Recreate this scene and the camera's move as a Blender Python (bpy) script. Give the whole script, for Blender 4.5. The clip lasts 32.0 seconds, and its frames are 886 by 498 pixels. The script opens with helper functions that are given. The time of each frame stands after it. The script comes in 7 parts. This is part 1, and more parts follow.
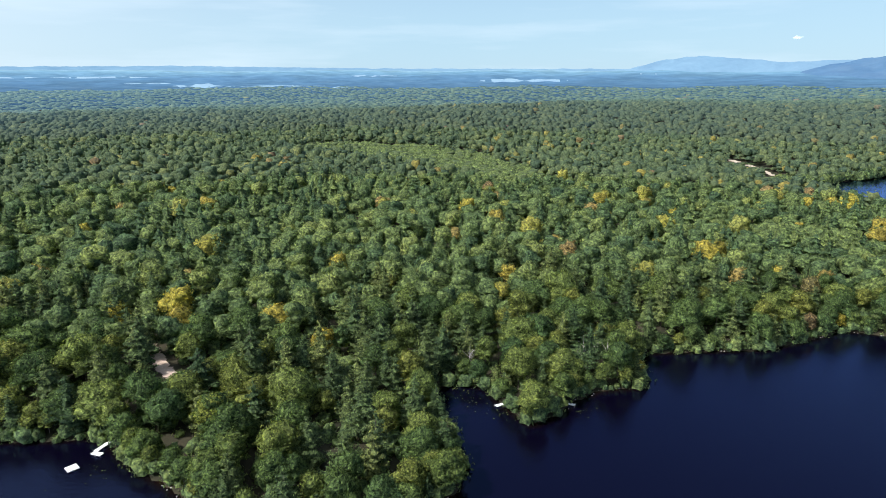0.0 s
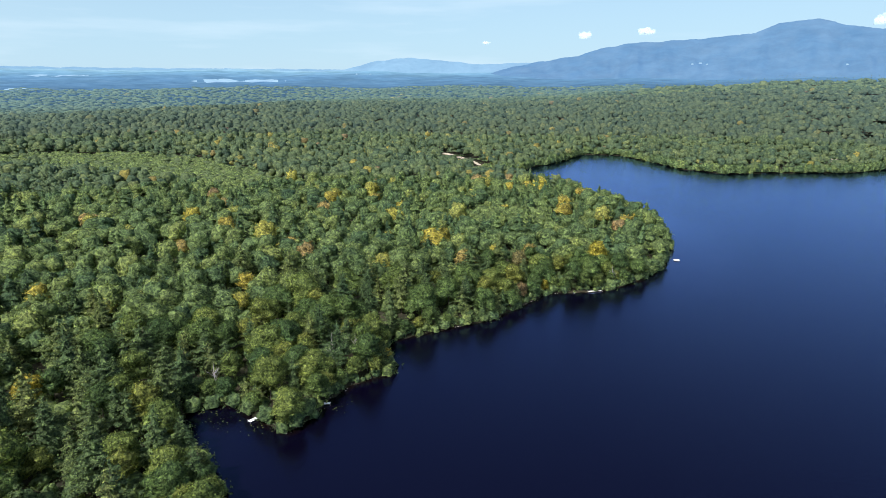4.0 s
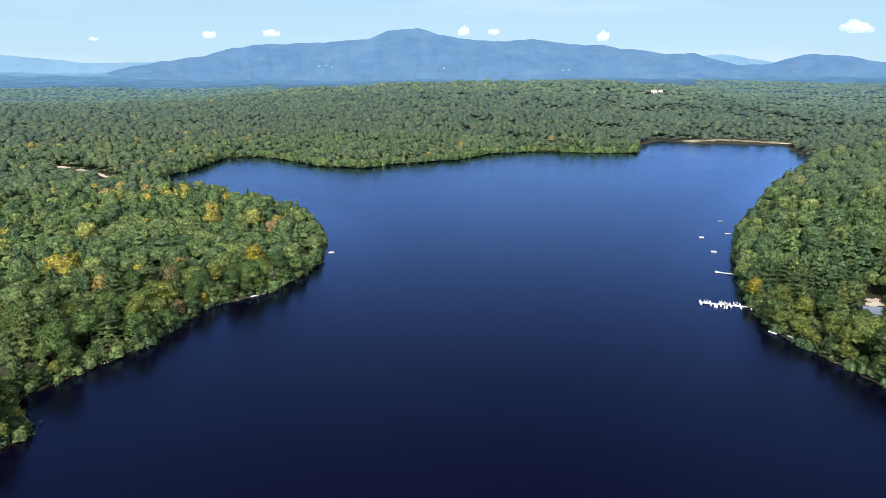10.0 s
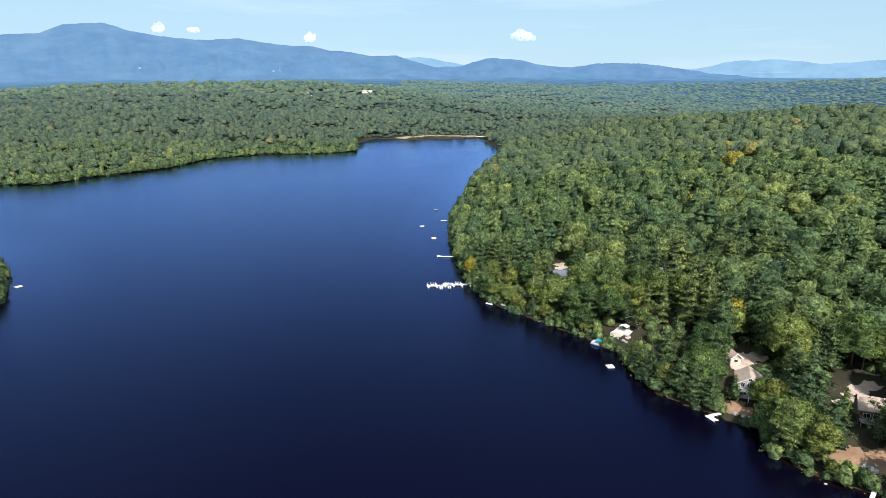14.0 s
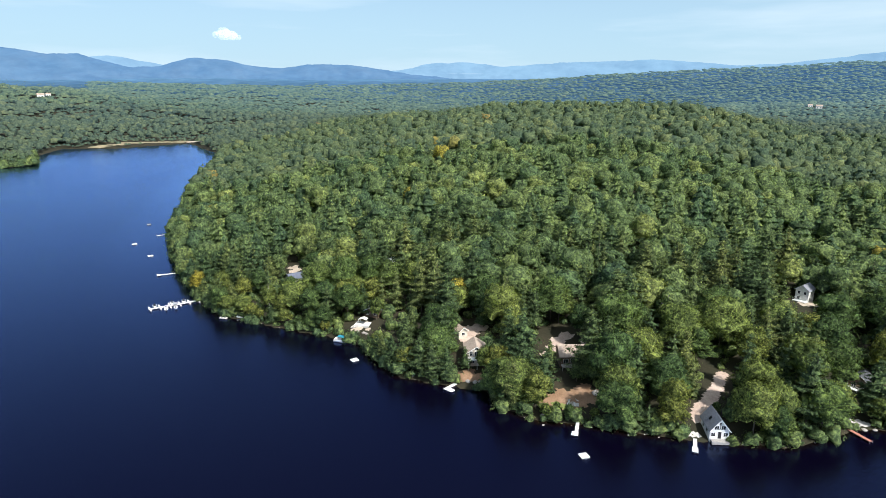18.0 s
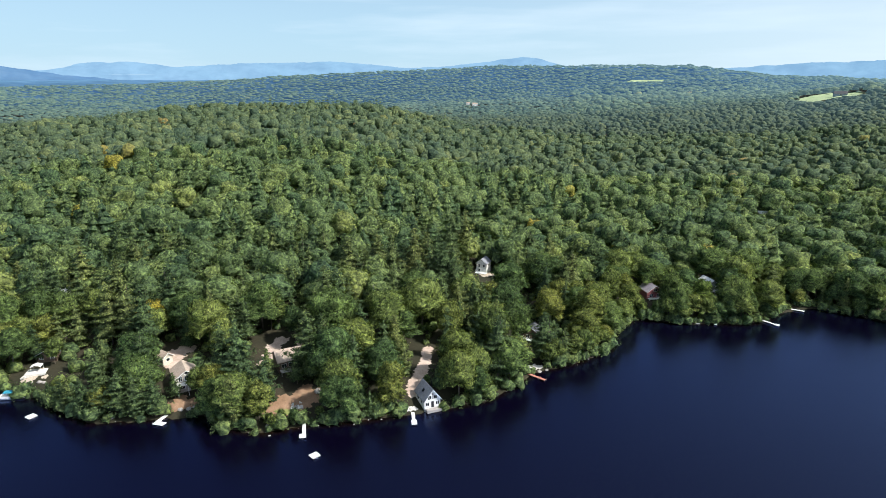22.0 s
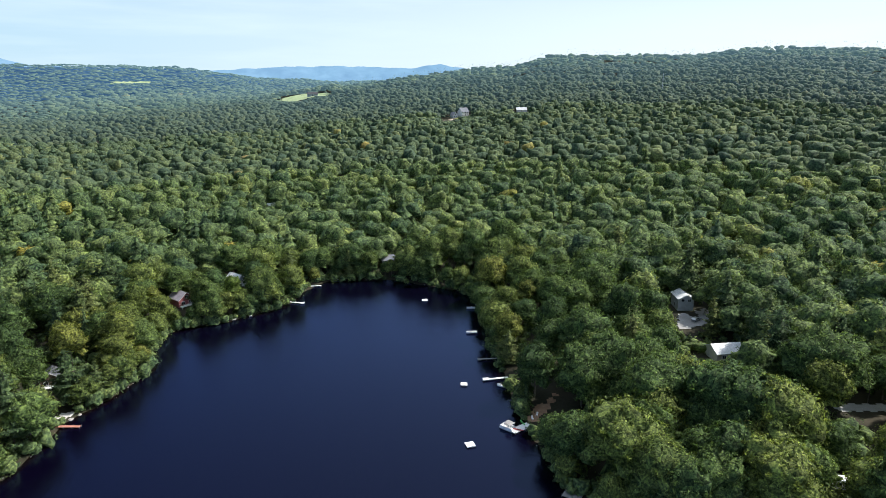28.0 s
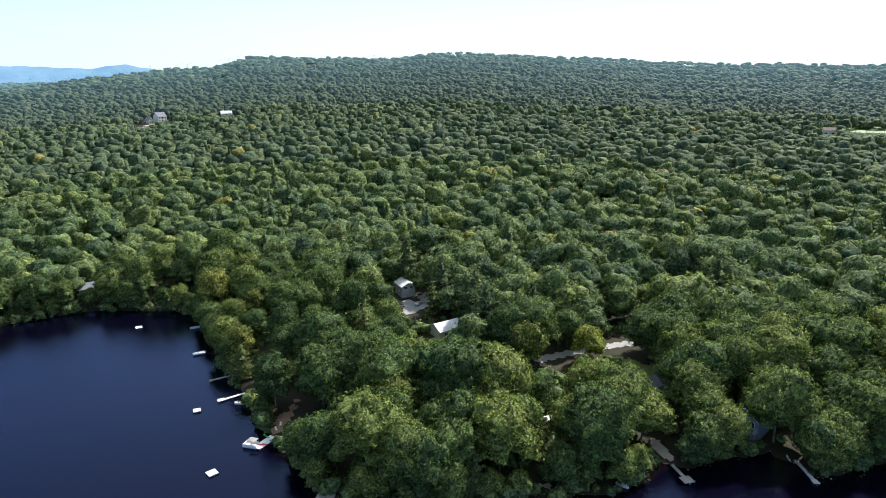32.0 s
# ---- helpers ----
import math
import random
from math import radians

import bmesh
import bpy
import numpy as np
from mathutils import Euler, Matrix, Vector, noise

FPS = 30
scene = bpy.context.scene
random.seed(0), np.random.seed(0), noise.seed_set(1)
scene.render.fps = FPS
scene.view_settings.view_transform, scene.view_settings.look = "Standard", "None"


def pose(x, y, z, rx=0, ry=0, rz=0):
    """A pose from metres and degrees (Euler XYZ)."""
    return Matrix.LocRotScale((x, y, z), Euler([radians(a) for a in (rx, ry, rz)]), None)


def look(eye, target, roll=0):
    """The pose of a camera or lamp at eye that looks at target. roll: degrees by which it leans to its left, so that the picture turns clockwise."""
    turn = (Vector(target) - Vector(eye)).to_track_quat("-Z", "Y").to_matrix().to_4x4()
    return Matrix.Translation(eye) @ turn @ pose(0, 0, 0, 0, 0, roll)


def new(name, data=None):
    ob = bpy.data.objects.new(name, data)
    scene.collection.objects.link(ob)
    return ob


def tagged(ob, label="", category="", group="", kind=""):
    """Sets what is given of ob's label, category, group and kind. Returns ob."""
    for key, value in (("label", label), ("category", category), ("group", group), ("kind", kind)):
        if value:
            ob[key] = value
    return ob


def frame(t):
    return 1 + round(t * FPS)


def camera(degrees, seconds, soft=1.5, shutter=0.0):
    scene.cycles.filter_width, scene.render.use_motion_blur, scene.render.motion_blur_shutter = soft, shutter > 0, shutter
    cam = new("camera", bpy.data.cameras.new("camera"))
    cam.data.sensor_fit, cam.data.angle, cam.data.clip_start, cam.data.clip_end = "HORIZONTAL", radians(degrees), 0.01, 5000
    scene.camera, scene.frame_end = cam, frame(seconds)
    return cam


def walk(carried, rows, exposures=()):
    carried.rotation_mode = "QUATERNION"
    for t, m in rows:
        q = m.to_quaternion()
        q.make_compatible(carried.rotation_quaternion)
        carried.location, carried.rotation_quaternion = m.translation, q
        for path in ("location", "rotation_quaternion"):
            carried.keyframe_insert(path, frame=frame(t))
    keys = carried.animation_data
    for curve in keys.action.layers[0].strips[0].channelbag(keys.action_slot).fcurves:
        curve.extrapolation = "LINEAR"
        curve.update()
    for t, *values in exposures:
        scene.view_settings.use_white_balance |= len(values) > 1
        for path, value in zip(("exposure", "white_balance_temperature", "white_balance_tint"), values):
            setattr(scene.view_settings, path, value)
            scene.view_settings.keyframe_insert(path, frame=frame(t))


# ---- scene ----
# A forest lake seen from a camera that hovers 100 m over the water and turns to its right.
# Bearings run clockwise in degrees from +y; distances are metres from the point under the camera.
cam = camera(70.82, 32.0, soft=0.45)
EYE = 100.0
# seconds, bearing, pitch, lean
ROWS = [
    (0.0, -0.0, -15.31, 0.14), (0.5, 3.33, -15.32, 0.16), (1.0, 6.41, -15.33, 0.16), (1.5, 9.51, -15.34, 0.16),
    (2.0, 12.57, -15.35, 0.15), (2.5, 15.65, -15.35, 0.14), (3.0, 18.76, -15.36, 0.13), (3.5, 21.84, -15.35, 0.11),
    (5.5, 31.73, -15.33, 0.03), (6.0, 34.15, -15.33, 0.01), (6.5, 36.74, -15.32, -0.01), (7.0, 39.34, -15.3, -0.03),
    (7.5, 41.97, -15.29, -0.05), (8.0, 44.71, -15.28, -0.06), (8.5, 47.45, -15.27, -0.07), (9.0, 50.33, -15.26, -0.08),
    (9.5, 53.28, -15.24, -0.09), (10.0, 56.41, -15.23, -0.09), (10.5, 59.69, -15.22, -0.09), (11.0, 62.96, -15.2, -0.09),
    (11.5, 66.08, -15.19, -0.09), (12.0, 69.16, -15.18, -0.08), (12.5, 72.29, -15.16, -0.08), (13.0, 75.32, -15.15, -0.07),
    (13.5, 78.35, -15.14, -0.06), (14.0, 81.56, -15.13, -0.05), (14.5, 84.82, -15.12, -0.03), (16.5, 97.12, -15.07, 0.02),
    (17.0, 100.29, -15.06, 0.04), (17.5, 103.5, -15.06, 0.05), (18.0, 106.71, -15.05, 0.06), (18.5, 109.85, -15.04, 0.07),
    (19.0, 113.02, -15.03, 0.08), (19.5, 116.24, -15.02, 0.09), (20.0, 119.53, -15.01, 0.1), (20.5, 122.89, -15.01, 0.1),
    (21.0, 126.78, -15.0, 0.11), (21.5, 130.68, -14.99, 0.11), (22.0, 134.35, -14.98, 0.11), (22.5, 138.06, -14.98, 0.1),
    (23.0, 141.7, -14.97, 0.1), (23.5, 145.37, -14.96, 0.09), (24.0, 149.09, -14.95, 0.08), (24.5, 152.83, -14.94, 0.07),
    (25.0, 156.47, -14.94, 0.06), (25.5, 160.12, -14.93, 0.05), (27.5, 174.32, -14.88, -0.0), (28.0, 177.58, -14.86, -0.01),
    (28.5, 180.79, -14.85, -0.02), (29.0, 184.02, -14.83, -0.02), (29.5, 187.25, -14.81, -0.02), (30.0, 190.5, -14.79, -0.01),
    (30.5, 193.7, -14.77, -0.0), (31.0, 196.96, -14.74, 0.02), (31.5, 200.19, -14.71, 0.05), (32.0, 203.39, -14.69, 0.09),
]
walk(cam, [(t, pose(0, 0, EYE, 90 + pitch, lean, -bearing)) for t, bearing, pitch, lean in ROWS],
     exposures=[(0.0, 0.4, 6260, 12), (23.0, 0.4, 6260, 12), (29.0, 0.5, 6260, 12), (32.0, 0.62, 6260, 12)])

# ---- world and sun ----
SUN_BEARING, SUN_HEIGHT = 243.0, 48.0
world = bpy.data.worlds.new("world")
scene.world = world
world.use_nodes = True
wn = world.node_tree.nodes
sky = wn.new("ShaderNodeTexSky")
sky.sky_type = "NISHITA"
sky.sun_disc = False
sky.sun_elevation, sky.sun_rotation = radians(SUN_HEIGHT), radians(SUN_BEARING)
sky.altitude, sky.air_density, sky.dust_density, sky.ozone_density = 400, 1.0, 0.25, 3.0
wn["Background"].inputs["Strength"].default_value = 0.095
wl = world.node_tree.links
# summer haze: paler towards the horizon, whiter towards the sun
_b, _e = radians(SUN_BEARING), radians(SUN_HEIGHT)
to_sun = (math.sin(_b) * math.cos(_e), math.cos(_b) * math.cos(_e), math.sin(_e))
way = wn.new("ShaderNodeTexCoord")
split = wn.new("ShaderNodeSeparateXYZ")
wl.new(way.outputs["Generated"], split.inputs[0])
lift = wn.new("ShaderNodeMapRange")
for k, v in ((1, 0.0), (2, 0.34), (3, 0.84), (4, 0.0)):
    lift.inputs[k].default_value = v
lift.interpolation_type = "SMOOTHERSTEP"
wl.new(split.outputs["Z"], lift.inputs[0])
near_sun = wn.new("ShaderNodeVectorMath")
near_sun.operation = "DOT_PRODUCT"
near_sun.inputs[1].default_value = to_sun
wl.new(way.outputs["Generated"], near_sun.inputs[0])
glow = wn.new("ShaderNodeMapRange")
for k, v in ((1, -0.3), (2, 0.75), (3, 0.0), (4, 1.0)):
    glow.inputs[k].default_value = v
glow.interpolation_type = "SMOOTHSTEP"
wl.new(near_sun.outputs["Value"], glow.inputs[0])
haze = wn.new("ShaderNodeMix")
haze.data_type = "RGBA"
haze.inputs[6].default_value, haze.inputs[7].default_value = (4.1, 6.1, 7.3, 1), (7.8, 8.5, 8.8, 1)
wl.new(glow.outputs[0], haze.inputs[0])
cirrus_at = wn.new("ShaderNodeMapping")
cirrus_at.inputs["Scale"].default_value = (1.0, 1.0, 9.0)
wl.new(way.outputs["Generated"], cirrus_at.inputs[0])
cirrus = wn.new("ShaderNodeTexNoise")
for key, v in (("Scale", 2.6), ("Detail", 5.0), ("Roughness", 0.55)):
    cirrus.inputs[key].default_value = v
wl.new(cirrus_at.outputs[0], cirrus.inputs["Vector"])
thin = wn.new("ShaderNodeMapRange")
for k, v in ((1, 0.48), (2, 0.76), (3, 0.0), (4, 0.56)):
    thin.inputs[k].default_value = v
wl.new(cirrus.outputs["Fac"], thin.inputs[0])
hazy = wn.new("ShaderNodeMix")
hazy.data_type = "RGBA"
# the bright, whitish part of the sky round the sun
round_sun = wn.new("ShaderNodeMapRange")
for k, v in ((1, 0.05), (2, 0.95), (3, 0.0), (4, 0.78)):
    round_sun.inputs[k].default_value = v
round_sun.interpolation_type = "SMOOTHSTEP"
wl.new(near_sun.outputs["Value"], round_sun.inputs[0])
whiter = wn.new("ShaderNodeMath")
whiter.operation = "MAXIMUM"
wl.new(lift.outputs[0], whiter.inputs[0])
wl.new(round_sun.outputs[0], whiter.inputs[1])
wl.new(whiter.outputs[0], hazy.inputs[0])
wl.new(sky.outputs[0], hazy.inputs[6])
wl.new(haze.outputs[2], hazy.inputs[7])
veil = wn.new("ShaderNodeMix")
veil.data_type = "RGBA"
veil.inputs[7].default_value = (6.6, 7.9, 8.6, 1)
wl.new(thin.outputs[0], veil.inputs[0])
wl.new(hazy.outputs[2], veil.inputs[6])
wl.new(veil.outputs[2], wn["Background"].inputs["Color"])

sun_data = bpy.data.lights.new("sun", "SUN")
sun_data.energy, sun_data.angle, sun_data.color = 5.0, radians(0.55), (1.0, 0.95, 0.86)
sun = new("sun", sun_data)
sun.matrix_world = look((900 * math.sin(_b) * math.cos(_e), 900 * math.cos(_b) * math.cos(_e), 900 * math.sin(_e)), (0, 0, 0))

# ---- materials ----
def shade(name, colour, rough=0.8, spec=0.3, metal=0.0):
    """A new principled material; returns it, its tree and its principled node."""
    m = bpy.data.materials.new(name)
    m.use_nodes = True
    nt = m.node_tree
    bsdf = nt.nodes["Principled BSDF"]
    bsdf.inputs["Base Color"].default_value = (*colour, 1)
    bsdf.inputs["Roughness"].default_value = rough
    bsdf.inputs["Specular IOR Level"].default_value = spec
    bsdf.inputs["Metallic"].default_value = metal
    return m, nt, bsdf


def node(nt, kind, **settings):
    n = nt.nodes.new(kind)
    for key, value in settings.items():
        n.inputs[key].default_value = value
    return n


def ramp(nt, source, stops):
    r = nt.nodes.new("ShaderNodeValToRGB")
    els = r.color_ramp.elements
    while len(els) < len(stops):
        els.new(0.5)
    for el, (at, colour) in zip(els, stops):
        el.position, el.color = at, (*colour, 1)
    nt.links.new(source, r.inputs[0])
    return r.outputs[0]


def mixed(nt, how, fac, a, b):
    """A colour mix; fac, a and b are sockets or values."""
    n = nt.nodes.new("ShaderNodeMix")
    n.data_type, n.blend_type = "RGBA", how
    for socket, value in ((n.inputs[0], fac), (n.inputs[6], a), (n.inputs[7], b)):
        if isinstance(value, bpy.types.NodeSocket):
            nt.links.new(value, socket)
        elif isinstance(value, tuple):
            socket.default_value = (*value, 1)
        else:
            socket.default_value = value
    return n.outputs[2]


def place_noise(nt, scale, detail=3.0, rough=0.55):
    """Noise in world metres."""
    g = nt.nodes.new("ShaderNodeNewGeometry")
    n = node(nt, "ShaderNodeTexNoise", Scale=scale, Detail=detail, Roughness=rough)
    nt.links.new(g.outputs["Position"], n.inputs["Vector"])
    return n.outputs["Fac"]


def bump(nt, bsdf, height, strength, distance):
    b = node(nt, "ShaderNodeBump", Strength=strength, Distance=distance)
    nt.links.new(height, b.inputs["Height"])
    nt.links.new(b.outputs[0], bsdf.inputs["Normal"])


def foliage(name, stops, by="object", through_light=0.34, speckle=0.6, sheen=0.07, grain=1.5, contrast=1.0):
    """Leaves: a tree's own tone along the stops, leaf clusters that differ a little, light through the leaves."""
    m, nt, bsdf = shade(name, (0.07, 0.12, 0.03), 0.58, sheen)
    if by == "object":
        tone = nt.nodes.new("ShaderNodeObjectInfo").outputs["Random"]
    else:
        a = nt.nodes.new("ShaderNodeAttribute")
        a.attribute_name = "tone"
        tone = a.outputs["Fac"]
    col = ramp(nt, tone, [(at, (c[0] * LEAF_DEPTH * 1.04, c[1] * LEAF_DEPTH, c[2] * LEAF_DEPTH * 0.88)) for at, c in stops])
    island = nt.nodes.new("ShaderNodeNewGeometry").outputs["Random Per Island"]
    bright = ramp(nt, island, [(0.0, (1 - speckle,) * 3), (0.55, (1.0,) * 3), (1.0, (1 + speckle, 1 + speckle * 0.95, 1 + speckle * 0.6))])
    col = mixed(nt, "MULTIPLY", 1.0, col, bright)
    patch = ramp(nt, place_noise(nt, 0.16, 2.0), [(0.3, (0.82, 0.86, 0.9)), (0.7, (1.16, 1.1, 0.95))])
    col = mixed(nt, "MULTIPLY", 0.45, col, patch)
    leafy = place_noise(nt, grain, 3.0, 0.65)
    col = mixed(nt, "MULTIPLY", 1.0, col, ramp(nt, leafy, [(0.36, tuple(1 - contrast * (1 - v) for v in (0.36, 0.40, 0.45))), (0.5, (0.95,) * 3), (0.64, tuple(1 + contrast * (v - 1) for v in (1.72, 1.64, 1.32)))]))
    bump(nt, bsdf, leafy, 1.0, contrast / grain)
    nt.links.new(col, bsdf.inputs["Base Color"])
    tr = nt.nodes.new("ShaderNodeBsdfTranslucent")
    nt.links.new(mixed(nt, "MULTIPLY", 1.0, col, (1.2, 1.25, 0.7)), tr.inputs["Color"])
    mx = nt.nodes.new("ShaderNodeMixShader")
    mx.inputs[0].default_value = through_light
    nt.links.new(bsdf.outputs[0], mx.inputs[1])
    nt.links.new(tr.outputs[0], mx.inputs[2])
    nt.links.new(mx.outputs[0], nt.nodes["Material Output"].inputs["Surface"])
    return m


LEAF_DEPTH = 1.0
GREENS = [(0.0, (0.063, 0.111, 0.055)), (0.3, (0.087, 0.141, 0.061)), (0.65, (0.136, 0.184, 0.067)), (1.0, (0.191, 0.221, 0.073))]
PINES = [(0.0, (0.059, 0.103, 0.061)), (0.5, (0.090, 0.138, 0.073)), (1.0, (0.150, 0.189, 0.084))]
OAKS = [(0.0, (0.068, 0.122, 0.062)), (0.5, (0.114, 0.178, 0.074)), (1.0, (0.185, 0.240, 0.088))]
LEAF_MAPLE = foliage("maple_leaves", GREENS)
LEAF_OAK = foliage("oak_leaves", OAKS)
LEAF_PINE = foliage("pine_needles", PINES, through_light=0.25)
LEAF_YELLOW = foliage("yellow_leaves", [(0.0, (0.29, 0.30, 0.07)), (0.5, (0.36, 0.31, 0.07)), (1.0, (0.26, 0.30, 0.08))])
LEAF_RED = foliage("russet_leaves", [(0.0, (0.22, 0.16, 0.11)), (1.0, (0.20, 0.19, 0.11))])
LEAF_SHRUB = foliage("shrub_leaves", [(0.0, (0.125, 0.190, 0.060)), (1.0, (0.245, 0.290, 0.085))])
WOOD_TONES = [(0.0, (0.074, 0.134, 0.093)), (0.2, (0.102, 0.172, 0.102)), (0.5, (0.155, 0.230, 0.114)), (0.72, (0.202, 0.274, 0.121)), (0.87, (0.249, 0.312, 0.129)),
              (0.905, (0.310, 0.340, 0.120)), (0.94, (0.400, 0.375, 0.090)), (0.975, (0.370, 0.330, 0.100)), (1.0, (0.300, 0.230, 0.160))]


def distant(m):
    """Woods on the skyline and the plain, from 900 m out: a backdrop with blue haze painted as emission."""
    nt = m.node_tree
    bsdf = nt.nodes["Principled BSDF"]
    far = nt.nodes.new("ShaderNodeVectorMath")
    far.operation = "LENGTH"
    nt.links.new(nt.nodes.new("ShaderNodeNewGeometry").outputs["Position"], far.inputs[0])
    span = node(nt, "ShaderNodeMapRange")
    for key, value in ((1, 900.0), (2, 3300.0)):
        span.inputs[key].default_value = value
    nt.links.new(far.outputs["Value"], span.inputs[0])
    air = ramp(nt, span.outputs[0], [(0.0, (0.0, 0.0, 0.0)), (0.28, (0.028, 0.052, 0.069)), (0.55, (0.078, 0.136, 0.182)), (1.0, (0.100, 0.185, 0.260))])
    # the painted haze is brighter on the sun's side
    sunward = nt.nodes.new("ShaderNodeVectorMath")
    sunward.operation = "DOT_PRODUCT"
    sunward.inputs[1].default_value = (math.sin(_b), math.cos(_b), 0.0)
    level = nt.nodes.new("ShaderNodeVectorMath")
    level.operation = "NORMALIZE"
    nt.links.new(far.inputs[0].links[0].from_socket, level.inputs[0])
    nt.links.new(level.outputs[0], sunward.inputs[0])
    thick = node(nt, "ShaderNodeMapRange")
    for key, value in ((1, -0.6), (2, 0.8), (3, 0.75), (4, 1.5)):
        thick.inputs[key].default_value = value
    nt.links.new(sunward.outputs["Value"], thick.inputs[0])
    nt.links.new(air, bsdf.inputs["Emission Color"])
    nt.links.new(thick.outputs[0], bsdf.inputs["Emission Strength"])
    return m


LEAF_WOODS = foliage("woodland_leaves", [(at, tuple(v * 0.84 for v in c)) for at, c in WOOD_TONES], by="tone", speckle=0.45, grain=0.9, contrast=1.0)
# haze painted into the base colours: duller greens with blue-grey added
HAZED_UPPER_TONES = [(at, (c[0] * 0.66 + 0.014, c[1] * 0.64 + 0.020, c[2] * 0.70 + 0.024)) for at, c in WOOD_TONES]
LEAF_UPPER = foliage("upper_woodland_leaves", HAZED_UPPER_TONES, by="tone", speckle=0.12, sheen=0.05, grain=0.55, contrast=0.75)
HAZED_FAR_TONES = [(at, (c[0] * 0.46 + 0.025, c[1] * 0.44 + 0.036, c[2] * 0.52 + 0.042)) for at, c in WOOD_TONES]
LEAF_FAR = distant(foliage("distant_woodland_leaves", HAZED_FAR_TONES, by="tone", speckle=0.09, sheen=0.05, grain=0.3, contrast=0.5))
LEAF_HILL = distant(foliage("skyline_woodland_leaves", HAZED_UPPER_TONES, by="tone", speckle=0.09, sheen=0.05, grain=0.25, contrast=0.45))
# the plain and valley woods get a bluer haze in their base tones
HAZED_PLAIN_TONES = [(at, (c[0] * 0.56 + 0.014, c[1] * 0.56 + 0.024, c[2] * 0.76 + 0.018)) for at, c in WOOD_TONES]
LEAF_HAZE = distant(foliage("valley_woodland_leaves", HAZED_PLAIN_TONES, by="tone", speckle=0.1, grain=0.2, contrast=0.35))


def rough_surface(name, stops, scale, fine=4.0, rough=0.9, bumpy=0.3, spec=0.2):
    m, nt, bsdf = shade(name, stops[0][1], rough, spec)
    broad = ramp(nt, place_noise(nt, scale, 5.0, 0.6), stops)
    grain = ramp(nt, place_noise(nt, fine, 3.0), [(0.3, (0.75,) * 3), (0.7, (1.25,) * 3)])
    nt.links.new(mixed(nt, "MULTIPLY", 0.7, broad, grain), bsdf.inputs["Base Color"])
    bump(nt, bsdf, place_noise(nt, fine, 4.0), bumpy, 0.05)
    return m


M_GROUND = rough_surface("forest_floor", [(0.3, (0.024, 0.026, 0.015)), (0.5, (0.034, 0.032, 0.019)), (0.7, (0.050, 0.042, 0.026))], 0.08, 1.2)
M_BARK = rough_surface("bark", [(0.3, (0.10, 0.08, 0.065)), (0.7, (0.20, 0.17, 0.14))], 0.9, 6.0)
M_DEAD = rough_surface("bleached_dead_wood", [(0.3, (0.30, 0.28, 0.26)), (0.7, (0.46, 0.43, 0.40))], 0.9, 5.0)


def water_material():
    """Peat-dark water under a light breeze: a dark body, and the sky mirrored by small waves."""
    m, nt, body = shade("lake_water", (0.0015, 0.0010, 0.0058), 0.6, 0.0)
    g = nt.nodes.new("ShaderNodeNewGeometry")
    wide = node(nt, "ShaderNodeTexNoise", Scale=0.012, Detail=3.0)
    nt.links.new(g.outputs["Position"], wide.inputs["Vector"])
    ripple = node(nt, "ShaderNodeTexNoise", Scale=0.8, Detail=5.0, Roughness=0.65)
    nt.links.new(g.outputs["Position"], ripple.inputs["Vector"])
    out = nt.nodes.new("ShaderNodeAttribute")
    out.attribute_name = "tone"
    shoal = ramp(nt, out.outputs["Fac"], [(0.0, (0.014, 0.008, 0.004)), (0.02, (0.005, 0.003, 0.003)), (0.07, (0.0015, 0.0010, 0.0058))])
    nt.links.new(shoal, body.inputs["Base Color"])
    waves = node(nt, "ShaderNodeBump", Strength=0.6, Distance=0.25)
    lee = node(nt, "ShaderNodeMapRange")
    for key, value in ((1, 0.0), (2, 1.0), (3, 0.22), (4, 0.66)):
        lee.inputs[key].default_value = value
    nt.links.new(out.outputs["Fac"], lee.inputs[0])
    nt.links.new(lee.outputs[0], waves.inputs["Strength"])
    nt.links.new(ripple.outputs["Fac"], waves.inputs["Height"])
    gloss = nt.nodes.new("ShaderNodeBsdfGlossy")
    gloss.inputs["Color"].default_value = (0.39, 0.56, 1.0, 1)
    nt.links.new(ramp(nt, wide.outputs["Fac"], [(0.35, (0.05,) * 3), (0.7, (0.11,) * 3)]), gloss.inputs["Roughness"])
    rim = node(nt, "ShaderNodeFresnel", IOR=1.33)
    nt.links.new(waves.outputs[0], gloss.inputs["Normal"])
    mx = nt.nodes.new("ShaderNodeMixShader")
    steep = nt.nodes.new("ShaderNodeMath")
    steep.operation = "POWER"
    steep.inputs[1].default_value = 1.2
    nt.links.new(rim.outputs[0], steep.inputs[0])
    part_mirror = nt.nodes.new("ShaderNodeMath")
    part_mirror.operation = "MULTIPLY"
    part_mirror.inputs[1].default_value = 2.2
    part_mirror.use_clamp = True
    nt.links.new(steep.outputs[0], part_mirror.inputs[0])
    nt.links.new(part_mirror.outputs[0], mx.inputs[0])
    nt.links.new(body.outputs[0], mx.inputs[1])
    nt.links.new(gloss.outputs[0], mx.inputs[2])
    nt.links.new(mx.outputs[0], nt.nodes["Material Output"].inputs["Surface"])
    return m


M_WATER = water_material()


